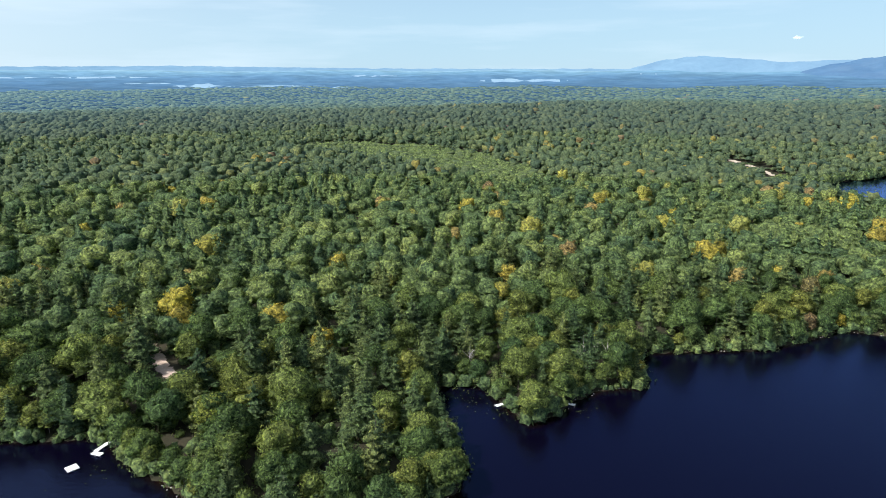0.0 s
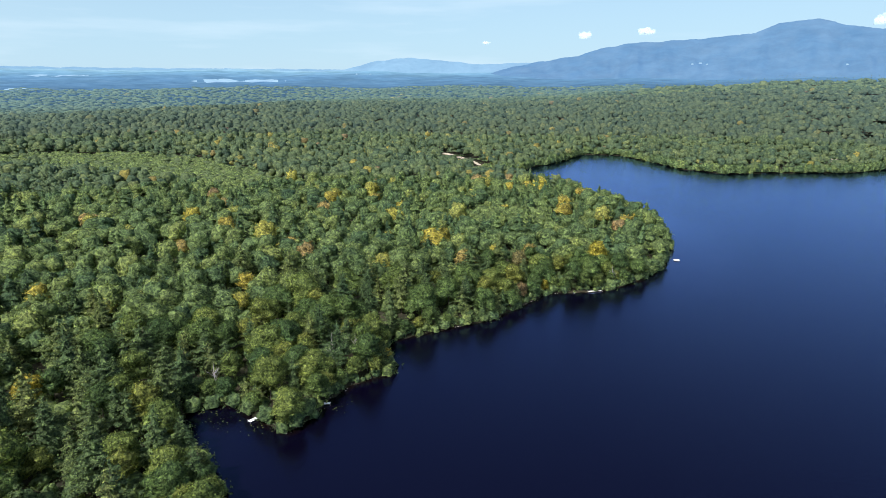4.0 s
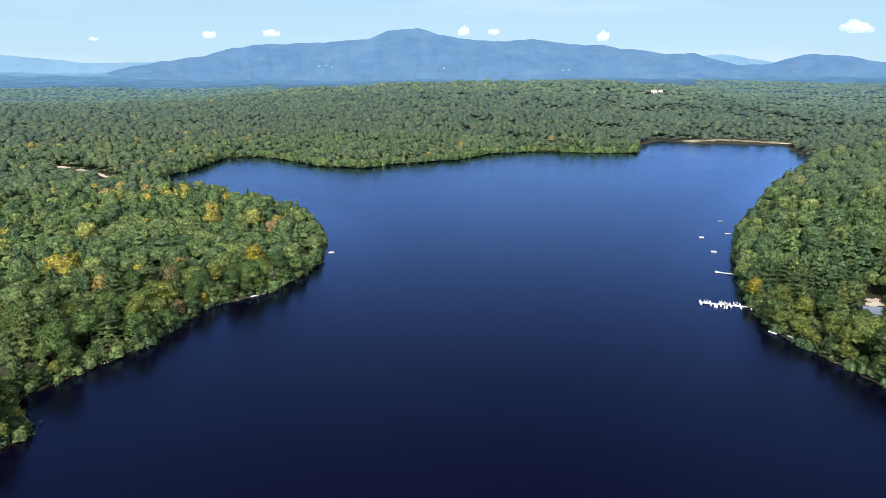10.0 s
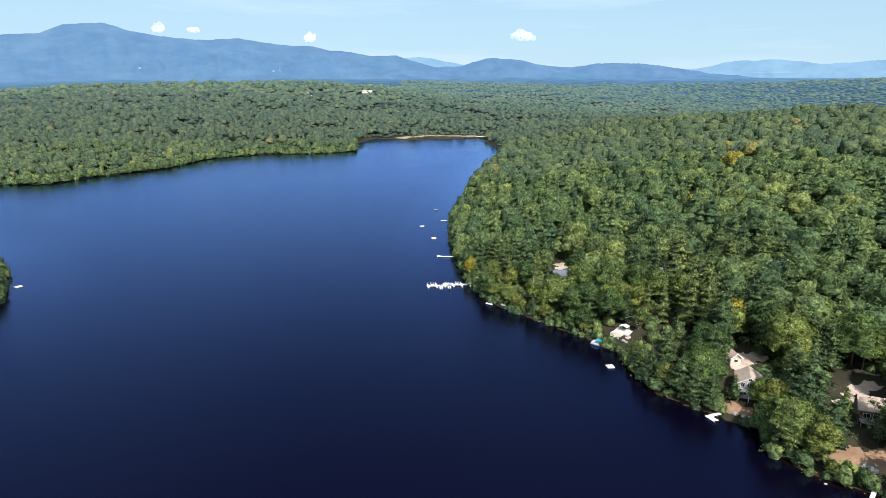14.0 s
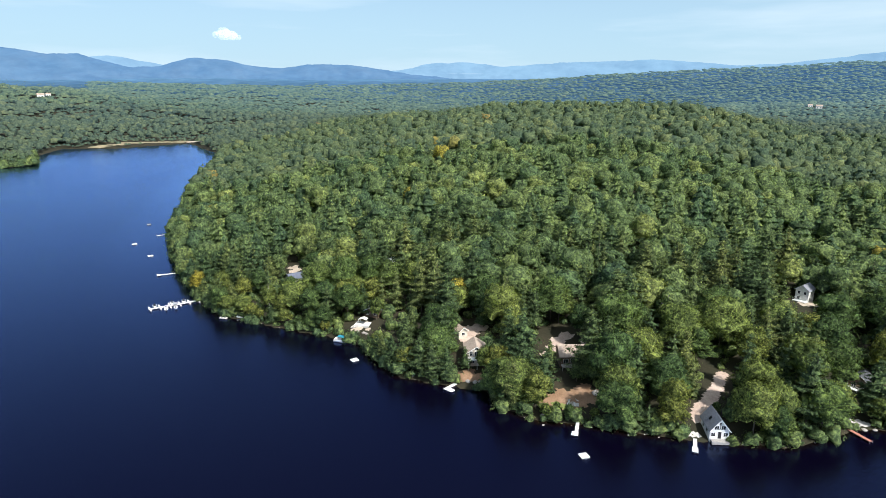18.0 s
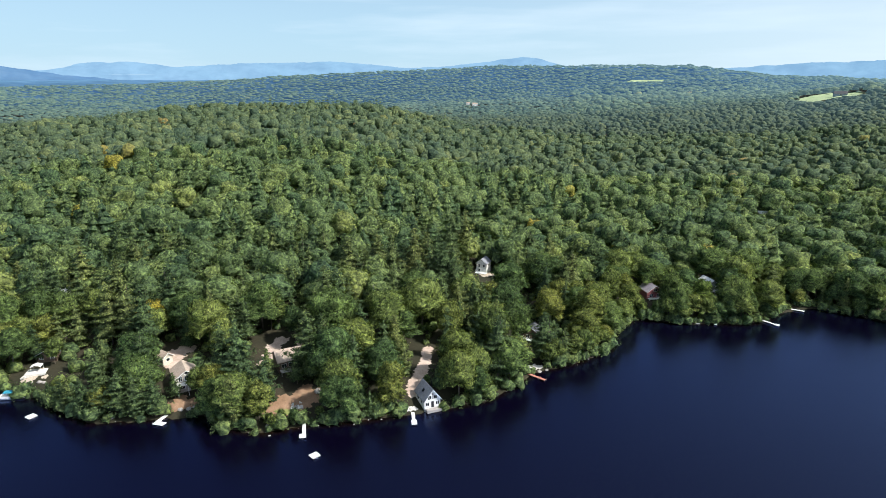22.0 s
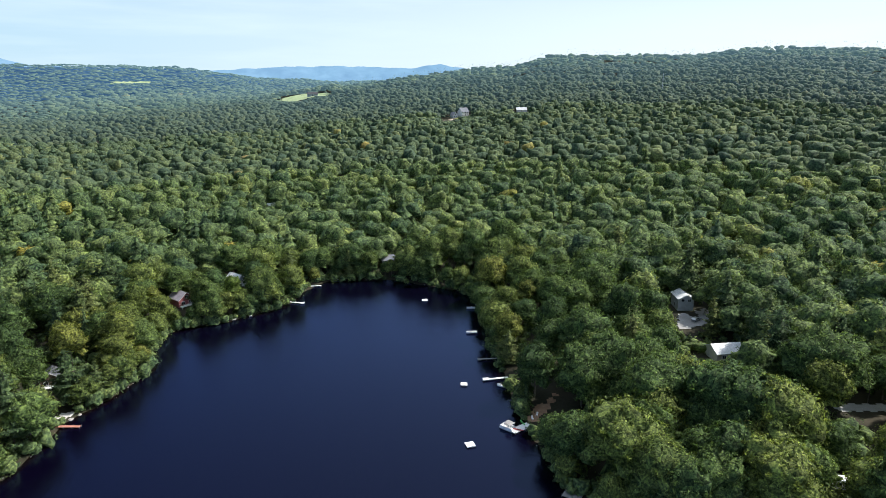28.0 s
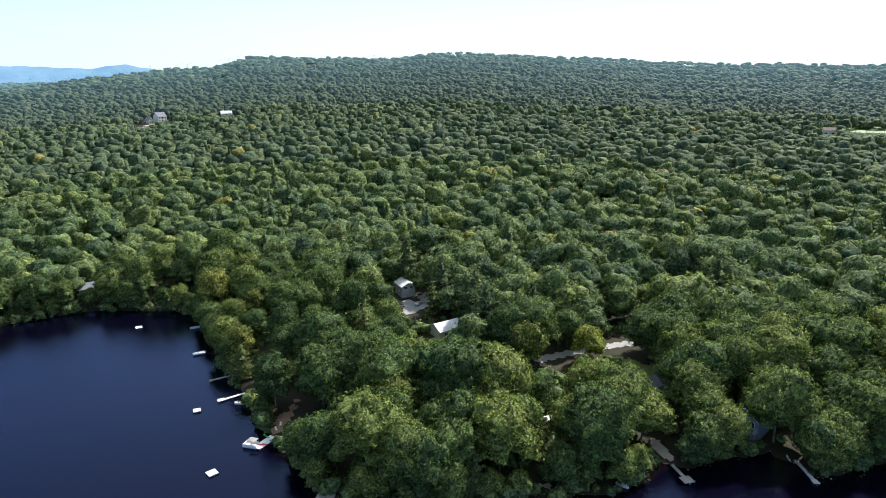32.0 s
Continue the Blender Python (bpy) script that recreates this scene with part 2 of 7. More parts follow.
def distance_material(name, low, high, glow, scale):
    """Land so far off that blue haze is painted on as emission, its folds shaded in by noise."""
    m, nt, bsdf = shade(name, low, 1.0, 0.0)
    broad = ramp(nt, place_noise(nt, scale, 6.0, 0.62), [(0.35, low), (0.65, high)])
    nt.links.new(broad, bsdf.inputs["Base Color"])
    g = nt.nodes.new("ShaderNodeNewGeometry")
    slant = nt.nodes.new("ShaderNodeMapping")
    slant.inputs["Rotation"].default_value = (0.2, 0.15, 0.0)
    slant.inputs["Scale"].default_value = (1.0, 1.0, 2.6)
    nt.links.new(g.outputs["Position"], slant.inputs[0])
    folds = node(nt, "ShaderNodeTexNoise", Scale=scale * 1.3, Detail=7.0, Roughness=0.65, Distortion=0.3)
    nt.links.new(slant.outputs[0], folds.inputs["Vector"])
    painted_relief = ramp(nt, folds.outputs["Fac"], [(0.36, (0.78, 0.82, 0.87)), (0.64, (1.08, 1.06, 1.04))])
    nt.links.new(mixed(nt, "MULTIPLY", 1.0, (*glow,), painted_relief), bsdf.inputs["Emission Color"])
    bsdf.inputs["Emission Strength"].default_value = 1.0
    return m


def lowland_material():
    """Plain and hills towards the horizon: dark woods, paler fields, haze painted as emission that grows with distance.
    """
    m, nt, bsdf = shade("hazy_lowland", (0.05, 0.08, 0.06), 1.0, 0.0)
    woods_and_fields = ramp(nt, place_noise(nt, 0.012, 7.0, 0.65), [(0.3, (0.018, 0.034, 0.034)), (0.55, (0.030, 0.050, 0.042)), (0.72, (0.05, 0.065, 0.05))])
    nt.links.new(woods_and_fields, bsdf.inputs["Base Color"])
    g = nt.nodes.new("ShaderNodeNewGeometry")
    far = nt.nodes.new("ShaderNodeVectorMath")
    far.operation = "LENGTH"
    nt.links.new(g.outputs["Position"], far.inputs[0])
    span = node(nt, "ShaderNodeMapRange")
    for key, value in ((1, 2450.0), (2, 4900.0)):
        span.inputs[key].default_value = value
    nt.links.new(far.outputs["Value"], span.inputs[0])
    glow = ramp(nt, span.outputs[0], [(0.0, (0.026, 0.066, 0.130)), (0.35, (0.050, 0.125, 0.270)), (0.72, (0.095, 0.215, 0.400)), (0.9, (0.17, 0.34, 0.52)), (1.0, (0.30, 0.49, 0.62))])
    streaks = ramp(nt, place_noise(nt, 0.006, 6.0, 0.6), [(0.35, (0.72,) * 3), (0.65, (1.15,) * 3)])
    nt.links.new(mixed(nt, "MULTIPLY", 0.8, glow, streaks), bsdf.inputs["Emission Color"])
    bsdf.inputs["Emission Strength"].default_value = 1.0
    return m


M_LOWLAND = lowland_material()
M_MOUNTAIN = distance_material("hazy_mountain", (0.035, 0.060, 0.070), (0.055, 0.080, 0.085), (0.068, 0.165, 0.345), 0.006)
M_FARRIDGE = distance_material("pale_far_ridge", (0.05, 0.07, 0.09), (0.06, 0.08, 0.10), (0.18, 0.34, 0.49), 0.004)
# painted pale glow: sky glint for far lakes, haze for far buildings
M_FARGLOW = distance_material("far_pale_glow", (0.06, 0.08, 0.1), (0.06, 0.08, 0.1), (0.27, 0.44, 0.58), 0.01)

# ---- the plan: shores and heights ----
def polar(bearing, dist, z=0.0):
    b = radians(bearing)
    return Vector((dist * math.sin(b), dist * math.cos(b), z))


SHORE_WEST = [(-62, 270), (-48, 222), (-39, 203), (-35, 193), (-32.6, 190), (-31, 181), (-29.9, 170), (-27, 153), (-25.7, 147), (-22, 134), (-15, 124),
              (-8, 121), (-2, 125), (2, 137), (0.9, 155), (-0.6, 173), (-1.2, 187), (0.9, 193), (4.3, 190), (6.6, 176), (9, 168), (11.2, 174),
              (12.8, 184), (15.4, 194), (19.1, 200), (19, 228), (24.1, 238), (29.3, 251), (34.7, 288), (39.6, 296), (43.2, 321)]
SHORE_NORTH = [(44.9, 352), (45.2, 395), (43.8, 455), (39.6, 515), (36, 570), (33, 610), (30, 650), (28.2, 690), (30.7, 690), (34.7, 771), (37.3, 873),
               (40.4, 869), (43.5, 800), (45.5, 755), (49.2, 732), (51.7, 758), (57.8, 805), (60.6, 875), (65.3, 915), (69.7, 905), (73.4, 925),
               (73.6, 1040), (75.5, 1135), (79.3, 1100), (84.8, 1142), (86.1, 1011), (87.5, 930), (87, 850), (85.5, 700), (84, 560)]
SHORE_EAST = [(83.0, 470), (82.4, 420), (82.5, 390), (83.0, 350), (84.2, 301), (85.8, 278), (88, 267), (91.9, 251), (95.8, 239), (98.5, 229), (100, 214),
              (102, 201), (104.8, 196), (108.2, 192), (111.2, 190), (112.6, 179), (116.4, 172), (121, 173), (125.2, 172), (130, 174.5), (134, 177.5),
              (138.5, 183), (141.8, 196), (143.4, 206), (147, 215), (150.5, 232), (151, 255), (152.6, 268), (157, 270.5), (161.2, 278), (163.2, 287)]
SHORE_SOUTH = [(164.3, 303), (166.4, 317), (172.3, 316), (175.9, 305), (178.5, 298), (180.6, 287), (181.4, 260), (182.0, 238), (182.9, 219), (184, 202),
               (185, 183), (186.4, 168), (188.6, 154), (190.6, 141), (195, 132), (203, 130), (212, 136), (220, 143), (223, 150), (225, 163), (227, 161),
               (231, 172), (234, 180), (236, 178), (238, 174), (242, 192), (252, 250), (270, 320), (290, 330), (298, 270)]
SHORE = np.array([(r * math.sin(radians(b)), r * math.cos(radians(b))) for part_of in (SHORE_WEST, SHORE_NORTH, SHORE_EAST, SHORE_SOUTH) for b, r in part_of])


def shore_distance(x, y):
    """Metres from the shoreline, positive on land."""
    x, y = np.asarray(x, float), np.asarray(y, float)
    best, wet = np.full(x.shape, 1e18), np.zeros(x.shape, bool)
    for (ax, ay), (bx, by) in zip(SHORE, np.roll(SHORE, -1, axis=0)):
        ex, ey = bx - ax, by - ay
        k = np.clip(((x - ax) * ex + (y - ay) * ey) / (ex * ex + ey * ey), 0, 1)
        best = np.minimum(best, (x - ax - k * ex) ** 2 + (y - ay - k * ey) ** 2)
        if ey:
            wet ^= ((ay > y) != (by > y)) & (x < ex * (y - ay) / ey + ax)
    return np.sqrt(best) * np.where(wet, -1, 1)


BEARINGS = [-70, -50, -35, -15, 0, 20, 35, 45, 55, 62, 70, 76, 86, 92, 97, 106, 114, 122, 128, 133, 139, 147, 155, 162, 169, 176, 183, 187, 191, 199, 204, 211, 219, 228, 240, 290]
# ground heights along circles round the camera, bearing by bearing
RINGS = {
    150: [3] * 36,
    350: [5, 5, 6, 6, 6, 6, 6, 6, 5, 5, 5, 5, 5, 8, 14, 20, 22, 22, 18, 12, 8, 6, 6, 6, 8, 8, 8, 8, 8, 8, 8, 8, 8, 8, 8, 5],
    600: [8, 8, 9, 10, 10, 10, 10, 9, 6, 5, 5, 5, 6, 14, 26, 36, 42, 42, 38, 26, 14, 10, 10, 14, 18, 24, 26, 27, 28, 28, 28, 28, 28, 28, 26, 8],
    950: [12, 14, 14, 16, 16, 14, 12, 10, 8, 10, 10, 5, 4, 16, 37, 46, 55, 58, 55, 38, 20, 12, 16, 24, 36, 46, 54, 58, 60, 60, 62, 58, 56, 54, 48, 12],
    1400: [16, 20, 20, 24, 27, 30, 34, 38, 44, 44, 40, 24, 10, 8, 8, 8, 10, 14, 14, 12, 12, 18, 28, 40, 58, 76, 90, 104, 110, 112, 116, 110, 102, 94, 84, 20],
    1900: [8, 10, 10, 10, 14, 28, 46, 60, 83, 90, 86, 60, 30, 20, 10, 5, 5, 5, 5, 8, 14, 26, 40, 54, 82, 112, 134, 164, 171, 173, 182, 169, 158, 147, 130, 20],
    2400: [0, 0, 0, 0, 0, 10, 25, 40, 60, 65, 66, 72, 53, 40, 20, 5, 5, 5, 10, 20, 30, 40, 48, 56, 80, 100, 110, 120, 120, 120, 120, 120, 110, 110, 100, 20],
    3000: [37, 37, 37, 37, 37, 37, 40, 50, 60, 65, 70, 78, 72, 66, 62, 64, 90, 120, 134, 145, 165, 165, 168, 122, 100, 100, 110, 110, 110, 110, 110, 110, 100, 100, 90, 37],
    3800: [73, 73, 73, 73, 73, 73, 75, 80, 85, 90, 95, 104, 104, 104, 104, 104, 104, 104, 104, 104, 104, 104, 110, 110, 100, 100, 100, 100, 100, 100, 100, 100, 100, 100, 90, 73],
    4930: [158, 160, 162, 164, 164, 160, 140, 130, 130, 130, 130, 130, 134, 136, 130, 120, 120, 120, 120, 120, 120, 120, 120, 120, 120, 120, 120, 120, 120, 120, 120, 120, 120, 120, 120, 150],
}


def upland(x, y):
    """The height of the land away from its shores."""
    b = np.degrees(np.arctan2(x, y))
    b = np.where(b < -70, b + 360, b)
    r = np.hypot(x, y)
    knots = np.array(BEARINGS, float)
    k = np.clip(np.searchsorted(knots, b, "right") - 1, 0, len(knots) - 1)
    nxt = (k + 1) % len(knots)
    gap = np.where(nxt == 0, knots[0] + 360 - knots[-1], knots[nxt] - knots[k])
    f = np.clip((b - knots[k]) / gap, 0, 1)
    f = f * f * (3 - 2 * f) * 0.5 + f * 0.5
    dist = sorted(RINGS)
    levels = [np.array(RINGS[d], float)[k] * (1 - f) + np.array(RINGS[d], float)[nxt] * f for d in dist]
    out = levels[0].copy()
    for (d0, h0), (d1, h1) in zip(zip(dist, levels), zip(dist[1:], levels[1:])):
        g = np.clip((r - d0) / (d1 - d0), 0, 1)
        out = np.where(r >= d0, h0 * (1 - g) + h1 * g, out)
    return out


def rolling(x, y):
    return 1.6 * np.sin(x / 47 + 1.3) * np.cos(y / 61) + 1.1 * np.sin((x + y) / 29) + 3.0 * np.sin(x / 190 - y / 240)


def height(x, y, d=None):
    x, y = np.asarray(x, float), np.asarray(y, float)
    d = shore_distance(x, y) if d is None else d
    rise = 1 - np.exp(-np.maximum(d, 0) / 60)
    far = np.clip((np.hypot(x, y) - 600) / 900, 0, 1)
    land = 0.3 + 0.10 * np.clip(d, 0, 12) + rise * (upland(x, y) - 1.5) + rise * rolling(x, y) * (0.35 + 1.3 * far)
    # a bowl with an open slope on the southern hills
    r, b = np.hypot(x, y), np.degrees(np.arctan2(x, y)) % 360
    in_bowl = np.clip((4.2 - np.abs(b - 165.6)) / 1.9, 0, 1)
    land = land + in_bowl * in_bowl * (3 - 2 * in_bowl) * np.interp(r, [1050, 1380, 1560, 1870, 2100, 2300], [0, -12, -6, 10, 5, 0])
    return np.where(d > 0, land, np.maximum(-4.0, -0.12 + 0.13 * d))


def ground_z(x, y):
    return float(height(np.array([x]), np.array([y]))[0])


def sight(b, e):
    """How far the land lies along a bearing at an angle of e degrees from the level."""
    rs = np.arange(140.0, 4900.0, 4.0)
    xs, ys = rs * math.sin(radians(b)), rs * math.cos(radians(b))
    under = EYE + rs * math.tan(radians(e)) <= height(xs, ys)
    return float(rs[np.argmax(under)])


def mesh_from(name, verts, faces, material=None, smooth=False, attr=None, normals=None):
    """A mesh from arrays: verts (n, 3), faces (m, 3) or (m, 4)."""
    me = bpy.data.meshes.new(name)
    verts, faces = np.asarray(verts, np.float32), np.asarray(faces, np.int32)
    n, k = faces.shape
    me.vertices.add(len(verts))
    me.vertices.foreach_set("co", verts.ravel())
    me.loops.add(n * k)
    me.loops.foreach_set("vertex_index", faces.ravel())
    me.polygons.add(n)
    me.polygons.foreach_set("loop_start", np.arange(0, n * k, k, dtype=np.int32))
    if smooth:
        me.polygons.foreach_set("use_smooth", np.ones(n, bool))
    if attr is not None:
        me.attributes.new("tone", "FLOAT", "POINT").data.foreach_set("value", np.asarray(attr, np.float32))
    if material:
        me.materials.append(material)
    me.update(calc_edges=True)
    if normals is not None:
        me.polygons.foreach_set("use_smooth", np.ones(n, bool))
        me.normals_split_custom_set_from_vertices(np.asarray(normals, np.float32))
    return me


def sheet(name, bearings, dists, z_of, material, wrap):
    """A mesh over a polar grid."""
    bb, rr = np.meshgrid(np.radians(bearings), dists, indexing="ij")
    x, y = rr * np.sin(bb), rr * np.cos(bb)
    verts = np.stack([x, y, z_of(x, y)], -1).reshape(-1, 3)
    nb, nr = len(bearings), len(dists)
    i, j = np.meshgrid(np.arange(nb if wrap else nb - 1), np.arange(nr - 1), indexing="ij")
    i2 = (i + 1) % nb
    faces = np.stack([i * nr + j, i * nr + j + 1, i2 * nr + j + 1, i2 * nr + j], -1).reshape(-1, 4)
    return mesh_from(name, verts, faces, material, True)


GROUND_RINGS = np.concatenate([[0.02, 60, 100], np.arange(116, 330, 4.0), np.geomspace(334, 1400, 62), np.geomspace(1450, 4940, 34)])
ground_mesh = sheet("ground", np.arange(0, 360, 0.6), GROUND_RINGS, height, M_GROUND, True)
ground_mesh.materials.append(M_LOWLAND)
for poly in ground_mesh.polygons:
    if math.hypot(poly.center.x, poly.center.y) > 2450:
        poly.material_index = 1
tagged(new("ground", ground_mesh), "rolling wooded land with leaf litter around the lake", "ground", kind="structure")

water_mesh = sheet("water", np.arange(0, 360, 0.75), np.concatenate([[0.02, 60, 100], np.arange(112, 330, 3.0), np.geomspace(334, 1250, 40)]), lambda x, y: 0 * x, M_WATER, True)
at = np.empty(len(water_mesh.vertices) * 3, np.float32)
water_mesh.vertices.foreach_get("co", at)
water_mesh.attributes.new("tone", "FLOAT", "POINT").data.foreach_set("value", np.clip(-shore_distance(at[0::3], at[1::3]) / 45, 0, 1).astype(np.float32))
if water_mesh.polygons[0].normal.z < 0:
    water_mesh.flip_normals()
tagged(new("water", water_mesh), "deep dark blue lake water with fine wind ripples", "lake", kind="structure")


# ---- distance ----
def mountain_range(name, label, profile, dist, material, depth=450, rough=0.17, seed=0):
    """A ridge at one distance; profile: bearing and height angle of the skyline."""
    pb, pe = [p[0] for p in profile], [p[1] for p in profile]
    bs = np.arange(pb[0], pb[-1] + 0.01, 0.16)
    steps = np.linspace(0, 1, 22)
    verts = []
    for b in bs:
        e = np.interp(b, pb, pe)
        top = EYE + dist * math.tan(radians(e))
        for s in steps:
            r = dist - depth * (1 - s)
            lumps = noise.fractal(Vector((b * 0.55, s * 2.2, seed)), 1.0, 2.0, 5) * rough + noise.noise(Vector((b * 1.6, s * 0.8, seed + 3))) * rough * 0.6
            z = 55 + (top - 55) * (s ** 1.15 + lumps * s * (1 - s) * 2.2) + (noise.noise(Vector((b * 0.9, 0, seed))) * 7 + noise.noise(Vector((b * 5.0, 0, seed))) * 3 if s > 0.9 else 0)
            verts.append(polar(b, r, z))
    k = len(steps)
    i, j = np.meshgrid(np.arange(len(bs) - 1), np.arange(k - 1), indexing="ij")
    faces = np.stack([i * k + j, i * k + j + 1, (i + 1) * k + j + 1, (i + 1) * k + j], -1).reshape(-1, 4)
    ob = new(name, mesh_from(name, [tuple(v) for v in verts], faces, material, True))
    return tagged(ob, label, "mountains", kind="structure")


MAIN_RANGE = [(26, -0.6), (28.5, 0.3), (30.5, 0.9), (33.2, 1.38), (36.4, 1.85), (38, 2.35), (40.3, 2.78), (43.7, 2.92), (46.4, 3.08), (50, 3.38), (51.6, 4.05),
              (53.3, 4.2), (54.2, 4.3), (55.9, 3.8), (58.2, 3.4), (61.7, 3.17), (64.2, 3.38), (66.2, 3.1), (68.6, 2.82), (70, 2.86), (71.6, 2.53),
              (73.5, 2.36), (75.4, 2.05), (77.5, 2.1), (79.1, 1.6), (80.9, 1.14), (83.5, 0.85), (88, 0.5)]
EAST_HILLS = [(79, 0.7), (81.5, 1.15), (83.2, 1.24), (85.3, 1.9), (88.3, 1.76), (90.4, 1.26), (92.7, 1.1), (94.9, 1.42), (96.9, 1.45), (99.4, 1.33), (101.4, 0.99),
              (104.4, 0.56), (108, 0.2)]
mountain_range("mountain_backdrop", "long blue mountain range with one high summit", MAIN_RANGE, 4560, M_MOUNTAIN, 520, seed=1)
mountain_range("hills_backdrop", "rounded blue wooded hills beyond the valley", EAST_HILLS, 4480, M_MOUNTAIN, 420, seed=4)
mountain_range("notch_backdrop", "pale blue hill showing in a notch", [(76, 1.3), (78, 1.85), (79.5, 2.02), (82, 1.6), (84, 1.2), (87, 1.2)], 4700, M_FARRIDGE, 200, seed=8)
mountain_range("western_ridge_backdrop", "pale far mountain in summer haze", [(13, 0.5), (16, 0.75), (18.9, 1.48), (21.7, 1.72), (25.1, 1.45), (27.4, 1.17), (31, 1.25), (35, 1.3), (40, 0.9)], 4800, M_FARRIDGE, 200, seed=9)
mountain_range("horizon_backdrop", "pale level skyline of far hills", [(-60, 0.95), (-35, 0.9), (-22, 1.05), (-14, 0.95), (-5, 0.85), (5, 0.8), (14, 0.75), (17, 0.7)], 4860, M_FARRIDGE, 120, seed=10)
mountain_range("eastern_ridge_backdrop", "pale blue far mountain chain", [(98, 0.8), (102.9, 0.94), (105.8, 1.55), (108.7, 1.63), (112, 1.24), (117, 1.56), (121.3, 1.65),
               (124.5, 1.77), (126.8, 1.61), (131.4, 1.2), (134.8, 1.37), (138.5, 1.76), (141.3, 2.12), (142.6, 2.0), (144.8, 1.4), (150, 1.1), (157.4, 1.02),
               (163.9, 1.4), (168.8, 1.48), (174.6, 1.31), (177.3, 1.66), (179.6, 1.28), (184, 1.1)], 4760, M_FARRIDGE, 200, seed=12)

# ---- trees ----


def leaf_tris(points, normals, size, g, jitter=0.55):
    """One ragged triangle of leaves at each point, facing roughly along its normal."""
    n = len(points)
    nrm = normals + g.normal(0, jitter, (n, 3))
    nrm /= np.linalg.norm(nrm, axis=1, keepdims=True) + 1e-9
    t1 = np.cross(nrm, g.normal(0, 1, (n, 3)))
    t1 /= np.linalg.norm(t1, axis=1, keepdims=True) + 1e-9
    t2 = np.cross(nrm, t1)
    out = np.empty((n, 3, 3))
    for k in range(3):
        a = 2.094 * k + g.uniform(-0.4, 0.4, n)
        s = size * g.uniform(0.65, 1.3, n)
        out[:, k] = points + (np.cos(a) * s)[:, None] * t1 + (np.sin(a) * s)[:, None] * t2
    # the leaves of a tuft catch the light together
    soft = normals / (np.linalg.norm(normals, axis=1, keepdims=True) + 1e-9) + g.normal(0, 0.26, (n, 3))
    soft /= np.linalg.norm(soft, axis=1, keepdims=True)
    face = np.cross(out[:, 1] - out[:, 0], out[:, 2] - out[:, 0])
    turned = (face * soft).sum(1) < 0
    out[turned] = out[turned][:, ::-1]
    return np.concatenate([out, soft[:, None]], 1)


def vertex_normals(verts, faces):
    """Smooth normals of an indexed triangle mesh."""
    face = np.cross(verts[faces[:, 1]] - verts[faces[:, 0]], verts[faces[:, 2]] - verts[faces[:, 0]])
    out = np.zeros_like(verts)
    for k in range(3):
        np.add.at(out, faces[:, k], face)
    return out / (np.linalg.norm(out, axis=1, keepdims=True) + 1e-9)


def crown_shell(g, c, r, centre, sides, rings, rough=0.05):
    """The outer skin of lumps of foliage (centres c, radii r) seen from a point inside them: triangles and their normals."""
    polar_angle = np.linspace(0, 2.05, rings + 1)[1:]
    dirs = [(0.0, 0.0, 1.0)]
    for i, a in enumerate(polar_angle):
        for k in range(sides):
            t = 6.2832 * (k + 0.5 * (i % 2) + g.uniform(-0.18, 0.18)) / sides
            q = a + g.uniform(-0.12, 0.12) * (polar_angle[1] - polar_angle[0])
            dirs.append((math.sin(q) * math.cos(t), math.sin(q) * math.sin(t), math.cos(q)))
    d = np.array(dirs)
    o = (c - centre) / np.array([1, 1, 0.82])
    along = d @ o.T
    disc = r[None] ** 2 - (o ** 2).sum(1)[None] + along ** 2
    reach = np.where(disc > 0, along + np.sqrt(np.maximum(disc, 0)), 0).max(1)
    reach = np.maximum(reach, 0.55 * np.median(reach)) * np.clip(1 + g.normal(0, rough, len(d)), 0.72, 1.3)
    verts = centre + d * reach[:, None] * np.array([1, 1, 0.82])
    faces = []
    for k in range(sides):
        n = (k + 1) % sides
        faces.append((0, 1 + k, 1 + n))
        for i in range(rings - 1):
            p, q = 1 + i * sides, 1 + (i + 1) * sides
            if i % 2:
                faces += [(p + k, q + n, p + n), (p + k, q + k, q + n)]
            else:
                faces += [(p + k, q + k, p + n), (p + n, q + k, q + n)]
    faces = np.array(faces)
    nrm = vertex_normals(verts, faces)
    return np.concatenate([verts[faces], nrm[faces]], 1)


def coat(shell, n, leaf, g, lift=0.25, jitter=0.5, per=8):
    """Tufts of leaves strewn over a crown's skin."""
    p, nr = shell[:, :3], shell[:, 3:]
    area = np.linalg.norm(np.cross(p[:, 1] - p[:, 0], p[:, 2] - p[:, 0]), axis=1)
    m = max(4, n // per)
    pick = g.choice(len(p), m, p=area / area.sum())
    w = g.dirichlet((1, 1, 1), m)[:, :, None]
    at, out = (p[pick] * w).sum(1), (nr[pick] * w).sum(1)
    out /= np.linalg.norm(out, axis=1, keepdims=True) + 1e-9
    at = at + out * (g.uniform(-0.1, 1.0, m) * lift)[:, None]
    at, out = np.repeat(at, per, axis=0), np.repeat(out, per, axis=0)
    off = g.normal(0, 1, at.shape)
    off /= np.linalg.norm(off, axis=1, keepdims=True)
    off += out * 0.5
    one = leaf_tris(at + off * leaf * 1.7 * np.array([1, 1, 0.75]), off * 0.55 + out * 0.75, leaf, g, jitter)
    return np.concatenate([one[:, :3], np.repeat(one[:, 3:4], 3, axis=1)], 1)


